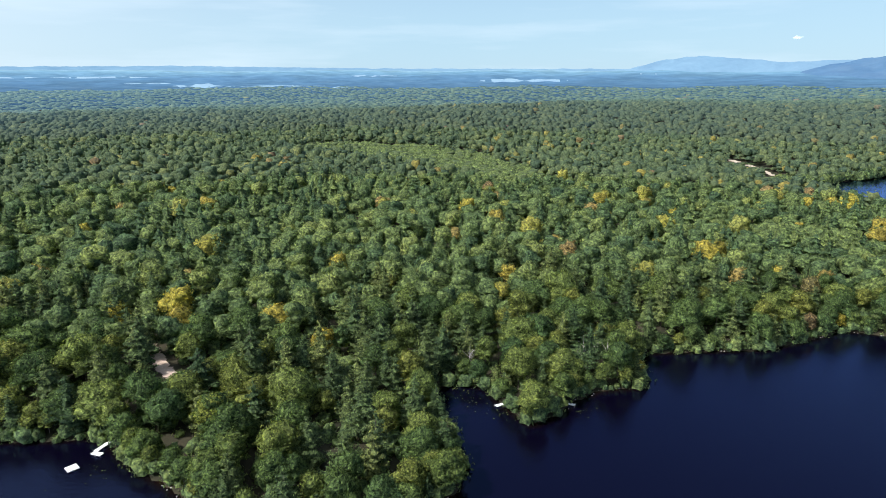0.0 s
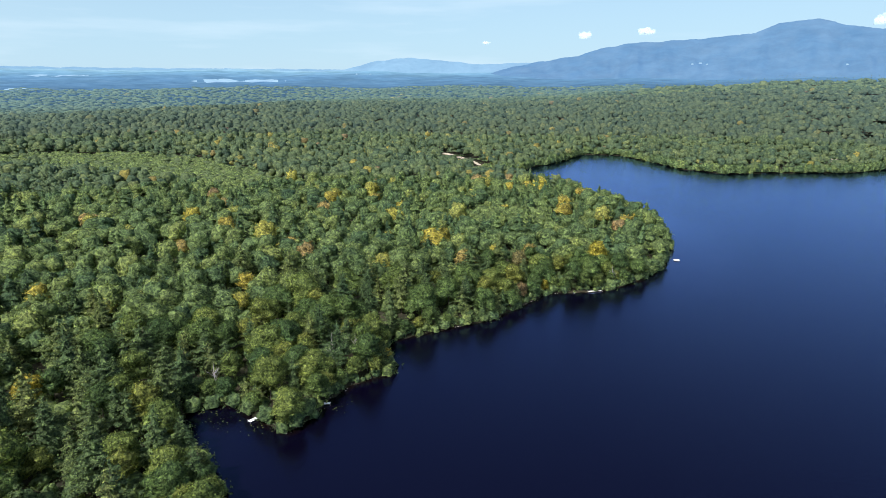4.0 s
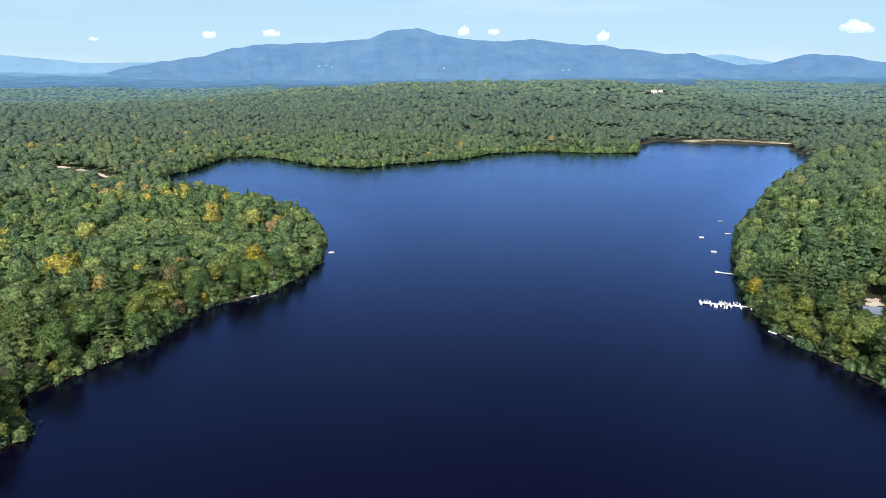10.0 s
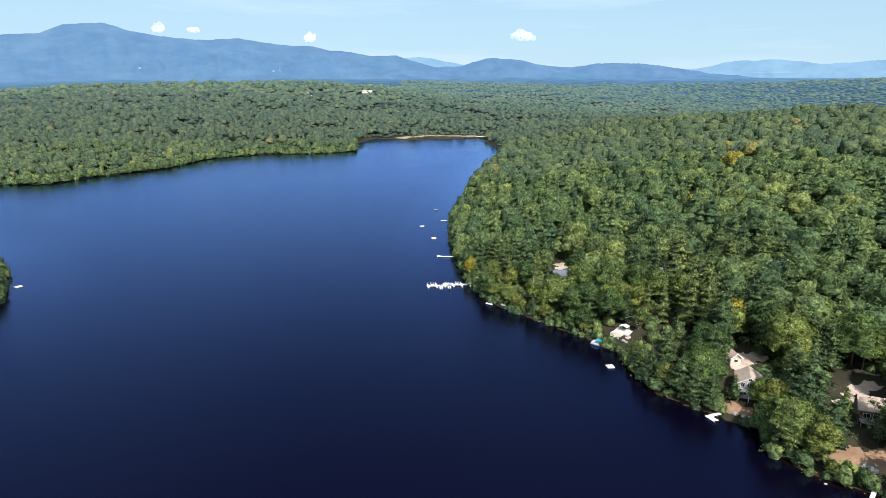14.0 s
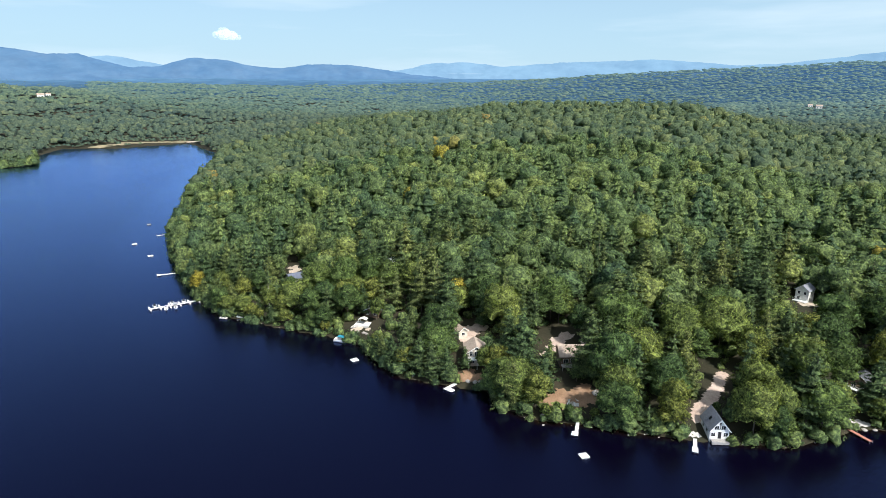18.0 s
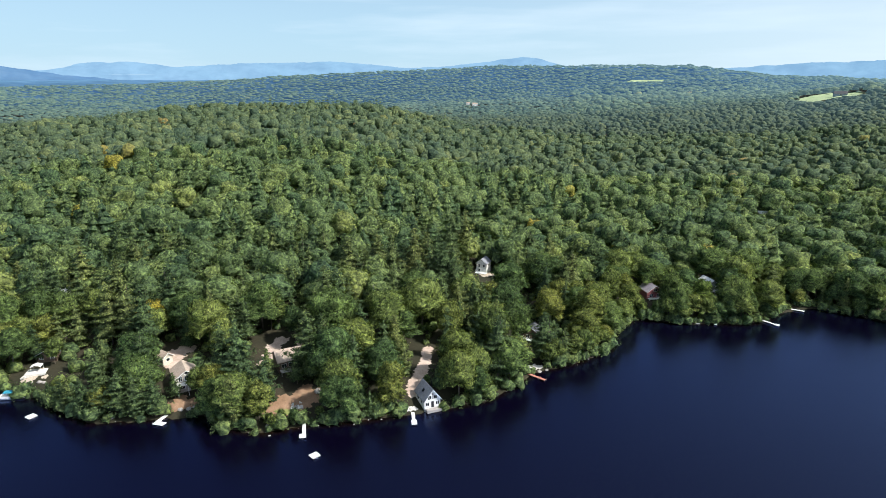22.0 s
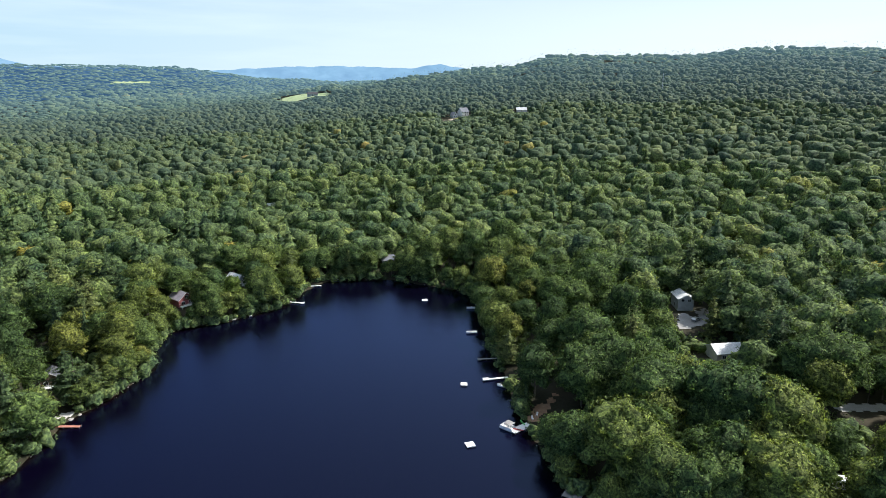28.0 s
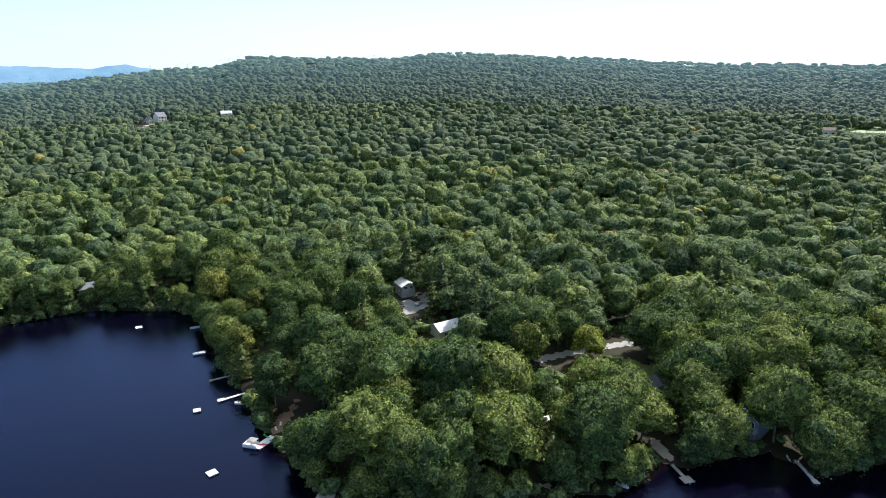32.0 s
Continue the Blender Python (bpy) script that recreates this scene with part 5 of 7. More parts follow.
dock("dark grey platform dock by the peninsula", 191.9, 145, 191.4, 140.5, 2.2, WOOD_GREY, (4.6, 3.6, 0.2))
dock("grey dock with a square platform", 226.0, 161, 227.2, 156.5, 1.0, WOOD_GREY, (3.0, 2.8, 0.0))
dock("long aluminium and white dock", 236.0, 179, 237.6, 171.5, 1.0, WOOD_PALE, (1.6, 1.8, 0.0))
dock("small dock on the far eastern shore", 88.0, 885, 87.3, 884, 2.0, WOOD_PALE)


def marina(b0, r0, b1, r1):
    """The long shared dock with finger piers."""
    p, q = polar(b0, r0), polar(b1, r1)
    ob = new("marina_dock")
    way = q - p
    ob.matrix_world = pose(p.x, p.y, 0, 0, 0, math.degrees(math.atan2(-way.x, way.y)))
    length, n = way.length, 10
    step = length / n
    deck = part("deck_section", blocks((-0.75, 0.75, 0.03, step - 0.03, 0.4, 0.56), bevel=0.02), WOOD_WHITE, ob)
    for k in range(1, n):
        same_part("deck_section", deck, ob, Matrix.Translation((0, k * step, 0)))
    finger = part("finger_pier", blocks((-3.2, -0.78, -0.35, 0.35, 0.42, 0.555), (0.78, 3.2, -0.35, 0.35, 0.42, 0.555)), WOOD_WHITE, ob)
    finger.matrix_local = Matrix.Translation((0, length * 0.06, 0))
    for k in range(1, 6):
        same_part("finger_pier", finger, ob, Matrix.Translation((0, length * (0.06 + 0.182 * k), 0)))
    post = part("post", rod((0, 0, -1.5), (0, 0, 1.1), 0.09), WOOD_PALE, ob)
    post.matrix_local = Matrix.Translation((-3.2, length * 0.06, 0))
    for k in range(6):
        for x in (-3.2, 3.2):
            if (k, x) != (0, -3.2):
                same_part("post", post, ob, Matrix.Translation((x, length * (0.06 + 0.182 * k), 0)))
    return tagged(ob, "long white shared dock with six cross piers", "dock", "docks on the lake")


marina(84.4, 300.5, 80.0, 297)


def swim_raft(b, r, turn, size, material, label):
    ob = root("swim_raft", b, r, 0, turn, label, "swim raft", "swim rafts at anchor")
    h = size / 2
    n = 5
    for k in range(n):
        if k == 0:
            first = part("deck_board", blocks((-h, h, -h, -h + size / n - 0.02, 0.34, 0.44), bevel=0.01), material, ob)
        else:
            same_part("deck_board", first, ob, Matrix.Translation((0, k * size / n, 0)))
    part("frame", blocks((-h, h, -h, -h + 0.1, 0.16, 0.335), (-h, h, h - 0.1, h, 0.16, 0.335), (-h, -h + 0.1, -h + 0.1, h - 0.1, 0.16, 0.335), (h - 0.1, h, -h + 0.1, h - 0.1, 0.16, 0.335)), WOOD_GREY, ob)
    barrel = part("float_barrel", rod((-h * 0.8, 0, 0.05), (h * 0.8, 0, 0.05), 0.24, 8), M_BLACK, ob)
    barrel.matrix_local = Matrix.Translation((0, -h * 0.6, 0))
    same_part("float_barrel", barrel, ob, Matrix.Translation((0, h * 0.6, 0)))
    part("ladder", blocks((-0.25, -0.2, -h - 0.08, -h - 0.03, -0.6, 1.1), (0.2, 0.25, -h - 0.08, -h - 0.03, -0.6, 1.1), (-0.2, 0.2, -h - 0.08, -h - 0.04, 0.0, 0.06), (-0.2, 0.2, -h - 0.08, -h - 0.04, 0.7, 0.76)), M_METAL, ob)
    return ob


for b, r, turn, size, mat, label in ((-34.4, 175, 12, 2.9, WOOD_WHITE, "white square swim raft near the western shore"), (45.9, 364, 20, 3.0, WOOD_PALE, "pale swim raft off the headland"),
                                     (79.6, 431, 0, 3.0, WOOD_WHITE, "white swim raft on open water"), (80.7, 396, 10, 3.0, WOOD_WHITE, "white swim raft near the long dock"),
                                     (80.9, 489, 0, 2.8, WOOD_GREY, "dark swim raft on open water"), (97.9, 215, 25, 2.6, WOOD_WHITE, "white swim raft with low edge rails"),
                                     (121.1, 156, 30, 2.5, WOOD_PALE, "pale grey swim raft off the terrace"), (175.8, 281, 5, 2.6, WOOD_WHITE, "white swim raft in the cove"),
                                     (179.7, 195, 0, 2.3, WOOD_PALE, "small grey swim raft in the cove"), (180.4, 158, 20, 2.6, WOOD_WHITE, "white swim raft with dark cleats")):
    swim_raft(b, r, turn, size, mat, label)


def hull_mesh(length, wide, tall, point=0.45):
    """A boat's shell, bow towards +y: pointed in front, square behind."""
    bm = bmesh.new()
    rings = []
    for s in (0.0, 0.25, 0.5, 0.7, 0.85, 0.95, 1.0):
        half = wide / 2 * (1.0 if s < 0.4 else max(0.03, abs(math.cos((s - 0.4) / 0.6 * 1.57)) ** point))
        y, up = -length / 2 + s * length, tall * (1 + 0.22 * s * s)
        keel = 0.0 + 0.5 * tall * max(0, s - 0.6) ** 1.5
        rings.append([bm.verts.new(v) for v in ((-half, y, up), (-half * 0.9, y, up * 0.4 + keel), (0, y, keel - 0.15), (half * 0.9, y, up * 0.4 + keel), (half, y, up),
                                                (half * 0.82, y, up - 0.02), (half * 0.7, y, up * 0.55), (-half * 0.7, y, up * 0.55), (-half * 0.82, y, up - 0.02))])
    for a, b in zip(rings, rings[1:]):
        for k in range(9):
            bm.faces.new((a[k], a[(k + 1) % 9], b[(k + 1) % 9], b[k]))
    bm.faces.new(rings[0])
    bm.faces.new(rings[-1][::-1])
    return bm


def motorboat(b, r, turn, length, label, cover=None, z=0.0):
    ob = root("motorboat", b, r, z, turn, label, "boat")
    w = length * 0.38
    part("hull", hull_mesh(length, w, 0.75), M_HULL, ob)
    part("windshield", prism([(-w * 0.36, 0.8), (w * 0.36, 0.8), (w * 0.28, 1.25), (-w * 0.28, 1.25)], length * 0.06, length * 0.09), M_GLASS, ob)
    seat = part("seat", blocks((-w * 0.34, -w * 0.06, -0.25, 0.25, 0.42, 0.7), (-w * 0.34, -w * 0.06, -0.35, -0.25, 0.42, 1.1), bevel=0.03), M_TRIM, ob)
    same_part("seat", seat, ob, Matrix.Translation((w * 0.4, 0, 0)))
    part("outboard_motor", blocks((-0.2, 0.2, -length / 2 - 0.45, -length / 2 - 0.05, 0.45, 1.15), (-0.08, 0.08, -length / 2 - 0.35, -length / 2 - 0.15, -0.4, 0.44), bevel=0.04), M_BLACK, ob)
    if cover:
        part("canopy", prism([(-w * 0.5, 1.75), (-w * 0.3, 1.95), (w * 0.3, 1.95), (w * 0.5, 1.75), (w * 0.5, 1.7), (-w * 0.5, 1.7)], -length * 0.32, length * 0.28), cover, ob)
        for sx in (-1, 1):
            for y in (-0.3, 0.26):
                part("canopy_pole", rod((sx * w * 0.47, y * length, 0.7), (sx * w * 0.47, y * length, 1.72), 0.025, 5), M_METAL, ob)
    return ob


def pontoon_boat(b, r, turn, length, label, cover):
    ob = root("pontoon_boat", b, r, 0, turn, label, "boat")
    w = 2.3
    tube = part("pontoon", rod((0, -length / 2, 0.12), (0, length / 2, 0.12), 0.3, 10), M_METAL, ob)
    tube.matrix_local = Matrix.Translation((-w * 0.36, 0, 0))
    same_part("pontoon", tube, ob, Matrix.Translation((w * 0.36, 0, 0)))
    part("deck", blocks((-w / 2, w / 2, -length / 2, length / 2 - 0.2, 0.42, 0.52), bevel=0.02), WOOD_PALE, ob)
    for x0, x1, y0, y1 in ((-w / 2, -w / 2 + 0.06, -length / 2, length / 2 - 0.3), (w / 2 - 0.06, w / 2, -length / 2, length / 2 - 0.3), (-w / 2 + 0.07, w / 2 - 0.07, length / 2 - 0.4, length / 2 - 0.34)):
        part("rail_panel", blocks((x0, x1, y0, y1, 0.53, 1.15)), M_HULL, ob)
    part("bench", blocks((-w / 2 + 0.1, -0.2, -length / 2 + 0.2, -length / 2 + 1.6, 0.53, 0.95), bevel=0.05), M_TRIM, ob)
    part("console", blocks((0.3, 0.8, -0.3, 0.2, 0.53, 1.3), bevel=0.05), M_TRIM, ob)
    part("canopy", prism([(-w / 2, 2.3), (-w * 0.3, 2.45), (w * 0.3, 2.45), (w / 2, 2.3), (w / 2, 2.24), (-w / 2, 2.24)], -length * 0.42, length * 0.12), cover, ob)
    for sx in (-1, 1):
        for y in (-0.4, 0.1):
            part("canopy_pole", rod((sx * w * 0.46, y * length, 0.53), (sx * w * 0.46, y * length, 2.25), 0.025, 5), M_METAL, ob)
    return ob


pontoon_boat(96.6, 234, 60, 5.2, "pontoon boat with a teal canvas canopy at its dock", M_TEAL)
pontoon_boat(184.2, 167.8, 55, 4.6, "pontoon boat with a pale grey canopy beside a dock", WOOD_GREY)
motorboat(97.5, 232.0, 55, 4.4, "white motorboat tied to the boathouse dock")
motorboat(180.4, 241, 100, 4.6, "white motorboat at a mooring under trees")
motorboat(180.3, 270, 95, 4.0, "small white boat near the cove's wooded shore")
motorboat(167.3, 318.5, 85, 5.0, "white boat moored at the head of the cove")
motorboat(87.5, 271, 60, 3.4, "small white rowing skiff by the pines")
motorboat(183.5, 194.5, 70, 3.4, "upturned-looking pale skiff by the sandy spit")
motorboat(221.6, 147, 80, 3.4, "small grey boat near the peninsula shore")
motorboat(191.9, 141.5, 60, 3.8, "white boat tied on the grey platform dock")
for k, f in ((0, 0.12), (1, 0.32), (2, 0.44), (3, 0.5), (4, 0.66)):
    bb, rr = 80.0 + 4.4 * f, 297 + 3.5 * f + (2.4 if k in (0, 2, 4) else -2.4)
    motorboat(bb, rr, 0 if k % 2 else 180, 4.6, "white motorboat in a slip of the long dock", W_GREY if k == 3 else None)


def kayak(b, r, z, turn, colour, label, length=3.2):
    ob = root("kayak", b, r, z, turn, label, "kayak")
    bm = bmesh.new()
    rings = []
    for s in np.linspace(0, 1, 9):
        half, y = 0.36 * math.sin(math.pi * min(max(s, 0.04), 0.96)) ** 0.8, -length / 2 + s * length
        rings.append([bm.verts.new((half * math.cos(a), y, 0.16 + 0.16 * math.sin(a) * (0.5 + half))) for a in np.arange(8) * math.pi / 4])
    for a, c in zip(rings, rings[1:]):
        for k in range(8):
            bm.faces.new((a[k], a[(k + 1) % 8], c[(k + 1) % 8], c[k]))
    bm.faces.new(rings[0])
    bm.faces.new(rings[-1][::-1])
    part("shell", bm, colour, ob)
    part("cockpit_rim", blocks((-0.22, 0.22, -0.45, 0.35, 0.28, 0.33), bevel=0.02), M_BLACK, ob)
    return ob


kayak(185.7, 170.6, 0.7, 30, M_GREENP, "bright green kayak leaning by the family dock")
kayak(185.3, 166.6, 0.58, 75, M_REDP, "red kayak lying on the family dock")
kayak(235.5, 178.5, 0.6, 20, M_HULL, "pale kayak drawn up beside the long dock")

# ---- houses and yards ----
def window(parent, face, u, z, w, h, at):
    """A framed window on a wall; face: 'f' towards the lake, 'r' right, 'l' left; at: the wall's offset."""
    turn = {"f": 0, "r": 90, "l": -90}[face]
    m = pose(0, 0, 0, 0, 0, turn) @ Matrix.Translation((u, -at, z))
    fr = part("window", blocks((-w / 2 - 0.1, w / 2 + 0.1, -0.06, 0.02, -0.1, 0.0), (-w / 2 - 0.1, w / 2 + 0.1, -0.06, 0.02, h, h + 0.12), (-w / 2 - 0.1, -w / 2, -0.06, 0.02, 0.0, h),
                               (w / 2, w / 2 + 0.1, -0.06, 0.02, 0.0, h), (-0.03, 0.03, -0.05, 0.0, 0.0, h)), M_TRIM, parent)
    fr.matrix_local = m
    part("pane", blocks((-w / 2, w / 2, -0.03, -0.01, 0.0, h)), M_GLASS, fr)
    return fr


def house(name, label, b, r, turn, w, dp, h, rise, wall, roof, ridge="y", windows=(), z=None, over=0.5, chimney=None, door=None, deck=None):
    p = polar(b, r)
    z = ground_z(p.x, p.y) if z is None else z
    ob = root(name, b, r, z, turn, label, "house")
    m90 = pose(0, 0, 0, 0, 0, 90)
    span, run = (w, dp) if ridge == "y" else (dp, w)
    body = part("wall", prism([(-span / 2, -2.5), (span / 2, -2.5), (span / 2, h), (0, h + rise), (-span / 2, h)], -run / 2, run / 2), wall, ob)
    k = math.hypot(span / 2, rise)
    ux, uz = span / 2 / k, rise / k
    for side in (-1, 1):
        e = over
        outline = [(0, h + rise + 0.03), (side * (span / 2 + e * ux), h - e * uz + 0.03), (side * (span / 2 + e * ux), h - e * uz + 0.25), (0, h + rise + 0.27)]
        slope = part("roof_slope", prism(outline, -run / 2 - over, run / 2 + over), roof, ob)
        board = part("barge_board", prism([(q, v - 0.06) for q, v in outline], -run / 2 - over - 0.07, -run / 2 - over - 0.004), M_TRIM, ob)
        if ridge == "x":
            slope.matrix_local = board.matrix_local = m90
    if ridge == "x":
        body.matrix_local = m90
    for face, u, wz, ww, wh in windows:
        window(ob, face, u, wz, ww, wh, (dp if face == "f" else w) / 2 + 0.01)
    if door:
        part("door", blocks((door - 0.45, door + 0.45, -dp / 2 - 0.06, -dp / 2 - 0.01, 0.1, 2.15)), M_BLACK, ob)
    if chimney:
        cx, cy = chimney
        part("chimney", blocks((cx - 0.35, cx + 0.35, cy - 0.35, cy + 0.35, h, h + rise + 1.0), (cx - 0.42, cx + 0.42, cy - 0.42, cy + 0.42, h + rise + 1.0, h + rise + 1.15)), M_ROCK, ob)
    if deck:
        dw, dl, dz, mat = deck
        dk = part("deck", blocks((-dw / 2, dw / 2, -dp / 2 - dl, -dp / 2 - 0.02, dz - 0.2, dz), bevel=0.02), mat, ob)
        for sx in (-1, 0, 1):
            part("deck_post", blocks((sx * (dw / 2 - 0.1) - 0.08, sx * (dw / 2 - 0.1) + 0.08, -dp / 2 - dl + 0.02, -dp / 2 - dl + 0.18, -2.5, dz - 0.204)), mat, ob)
        part("railing", blocks((-dw / 2, dw / 2, -dp / 2 - dl, -dp / 2 - dl + 0.06, dz + 0.95, dz + 1.03), (-dw / 2, -dw / 2 + 0.06, -dp / 2 - dl + 0.07, -dp / 2 - 0.03, dz + 0.95, dz + 1.03),
                               (dw / 2 - 0.06, dw / 2, -dp / 2 - dl + 0.07, -dp / 2 - 0.03, dz + 0.95, dz + 1.03),
                               *[(-dw / 2 + 0.02 + q * (dw - 0.06) / 14, -dw / 2 + 0.06 + q * (dw - 0.06) / 14, -dp / 2 - dl + 0.01, -dp / 2 - dl + 0.05, dz, dz + 0.949) for q in range(15)]), mat, ob)
    return ob


# the gabled white cottage by the water
cottage = house("lake_cottage", "small white gabled cottage with a grey roof at the water's edge", 132.75, 180.5, 22, 5.4, 7.6, 2.7, 3.4, W_WHITE, R_GREY, "y",
                [("f", -1.75, 0.8, 1.1, 1.15), ("f", 1.75, 0.8, 1.1, 1.15), ("f", -0.9, 2.9, 1.2, 1.2), ("f", 0.9, 2.9, 1.2, 1.2), ("f", 0, 2.9, 0.5, 2.2), ("l", -1.5, 0.9, 1.2, 1.0), ("l", 1.5, 0.9, 1.2, 1.0)],
                z=1.0, over=0.55, door=0.05)
part("skylight", prism([(-1.9, 4.05), (-1.2, 4.93), (-1.25, 5.02), (-1.95, 4.14)], -0.6, 0.4), M_GLASS, cottage)
part("stove_pipe", rod((2.0, 1.5, 3.0), (2.0, 1.5, 6.4), 0.14, 8), M_BLACK, cottage)
part("porch", blocks((-2.4, 2.6, -5.6, -3.86, -0.9, -0.1), bevel=0.02), WOOD_GREY, cottage)
house("lake_house", "tan two-storey house with white gable trim and tan roof", 109.9, 207, 6, 7.4, 8.5, 4.4, 2.4, W_TAN, R_TAN, "y",
      [("f", -1.9, 3.4, 1.0, 1.5), ("f", 0, 3.4, 1.2, 1.5), ("f", 1.9, 3.4, 1.0, 1.5), ("f", -1.5, 0.7, 1.6, 1.7), ("f", 1.5, 0.7, 1.6, 1.7), ("f", 0, 5.6, 1.0, 0.9)], deck=(6.4, 2.4, 2.9, M_TRIM))
house("garage", "cream garage with a tan roof behind the lake house", 108.3, 225, 30, 3.8, 6.0, 2.6, 1.4, W_CREAM, R_TAN, "y", [("f", 0, 1.0, 1.2, 1.0)])
house("ranch_house", "long low house with a broad tan shingle roof", 119.5, 207, 14, 11.0, 8.0, 3.4, 2.6, W_BROWN, R_TAN, "x",
      [("f", -3.6, 1.0, 1.6, 1.4), ("f", -1.2, 1.0, 1.6, 1.4), ("f", 1.2, 1.0, 1.6, 1.4), ("f", 3.6, 1.0, 1.6, 1.4)], deck=(10.5, 2.6, 0.6, WOOD_GREY))
house("cross_wing", "small tan-roofed wing beside the ranch house", 120.9, 214, 14, 4.6, 6.0, 3.2, 2.0, W_BROWN, R_TAN, "y", [("f", 0, 1.0, 1.4, 1.2)])
house("boathouse", "dark brown boathouse with a dark blue-grey roof", 100.0, 251, -25, 6.2, 6.0, 2.5, 1.6, W_BROWN, R_SLATE, "y", [("f", -1.8, 0.8, 1.2, 1.2), ("f", 1.8, 0.8, 1.2, 1.2)], door=0.0)
house("grey_house", "grey house with a slate blue roof among pines", 92.9, 300, 20, 9.0, 6.5, 2.8, 1.8, W_GREY, R_SLATE, "x", [("f", -2.5, 1.0, 1.6, 1.2), ("f", 2.5, 1.0, 1.6, 1.2)])
house("pale_porch", "white-roofed sun porch on the grey house", 92.5, 293.5, 20, 3.6, 3.6, 2.4, 0.9, W_WHITE, R_PALE, "x", [("f", 0, 0.8, 2.0, 1.2)])
house("white_house", "tall white house in a clearing on the slope", 138.2, 306, -20, 5.4, 6.0, 5.2, 2.0, W_WHITE, R_GREY, "y",
      [("f", -1.2, 3.2, 0.9, 1.3), ("f", 1.2, 3.2, 0.9, 1.3), ("f", -1.2, 0.8, 0.9, 1.3), ("r", 0, 3.2, 1.0, 1.3)], deck=(5.6, 2.4, 0.5, M_TRIM))
house("red_cottage", "dusky red cottage with a mauve roof in the cove", 153.7, 293, 28, 7.6, 8.0, 3.2, 2.8, W_RED, R_MAUVE, "y", [("f", -1.7, 0.8, 1.4, 1.4), ("f", 1.7, 0.8, 1.4, 1.4), ("f", 0, 3.4, 1.4, 1.2)],
      deck=(7.2, 2.0, 0.4, M_TRIM))
house("grey_cottage", "pale grey two-storey cottage behind a round tree", 158.4, 306, 35, 6.0, 8.0, 5.0, 2.4, W_GREY, R_PALE, "y", [("f", -1.3, 3.0, 1.1, 1.3), ("f", 1.3, 3.0, 1.1, 1.3), ("f", 0, 0.8, 2.0, 1.5)],
      deck=(5.8, 2.2, 2.6, M_TRIM))
house("cove_house", "low grey house with a blue-grey roof behind cove trees", 172.5, 332, 0, 8.5, 7.0, 3.4, 2.2, W_GREY, R_GREY, "x", [("f", -2.4, 1.0, 1.4, 1.3), ("f", 0, 1.0, 1.4, 1.3), ("f", 2.4, 1.0, 1.4, 1.3)])
house("ridge_cabin", "small cabin roof among the trees", 162.0, 474, 20, 7.0, 5.5, 2.8, 1.4, W_CREAM, R_PALE, "x", [("f", 0, 1.0, 1.6, 1.1)])
house("barn_house", "tall grey barn-shaped house with a white metal roof", 199.7, 277, 20, 6.6, 9.0, 5.2, 1.6, W_PALE_GREY, R_PALE, "y",
      [("f", -1.4, 4.0, 1.3, 1.1), ("f", 1.4, 4.0, 1.3, 1.1), ("l", 0, 1.0, 1.2, 1.2)])
house("white_roof_house", "low house with a broad white metal roof", 203.6, 231, 35, 10.5, 8.0, 3.0, 2.0, W_CREAM, R_PALE, "x", [("f", -2.5, 1.0, 1.4, 1.2), ("f", 2.5, 1.0, 1.4, 1.2)])
house("shore_house", "slate blue house with stacked white-railed decks", 232.1, 187, -20, 8.0, 8.5, 6.0, 3.0, W_BLUE, R_DARK, "y",
      [("f", -2.2, 3.6, 1.5, 1.7), ("f", 0, 3.6, 1.5, 1.7), ("f", 2.2, 3.6, 1.5, 1.7), ("f", -1.5, 0.7, 1.5, 1.7), ("f", 1.5, 0.7, 1.5, 1.7), ("f", 0, 6.4, 1.6, 1.2)], deck=(8.4, 2.6, 3.2, W_GREY))
house("dark_garage", "small dark garage in deep tree shade", 224.1, 198, 20, 5.0, 6.0, 2.8, 1.8, W_BLUE, R_DARK, "y", [("f", 0, 0.8, 1.4, 1.2)])
house("pink_trim_cabin", "cabin with a porch rail hidden in the pines", 143.1, 231, -10, 6.0, 6.0, 3.0, 2.0, W_BROWN, R_DARK, "y", [("f", -1.4, 0.9, 1.2, 1.2), ("f", 1.4, 0.9, 1.2, 1.2)], deck=(6.0, 2.0, 0.6, M_TRIM))
house("pale_cabin", "pale cabin half hidden behind birches", 129.3, 229, 10, 4.5, 5.0, 4.0, 1.8, W_WHITE, R_GREY, "y", [("f", 0, 1.0, 1.2, 1.2)])
house("woodland_house", "white roof glimpsed among hillside trees", 101.8, 300, 10, 4.4, 5.0, 3.2, 1.4, W_WHITE, R_PALE, "x", [("f", 0, 1.0, 1.2, 1.2)])
house("shore_hut", "tiny white boathouse on the far shore", 51.9, 765, 0, 4.6, 4.2, 2.4, 1.5, W_WHITE, R_GREY, "y", [("f", 0, 0.8, 1.6, 1.2)])
house("shore_camp", "small brown camp on the far shore", 56.6, 835, 0, 9.0, 7.0, 3.4, 2.2, W_BROWN, R_TAN, "x", [("f", 0, 0.8, 2.2, 1.4)])
hr = HILL_HOUSE
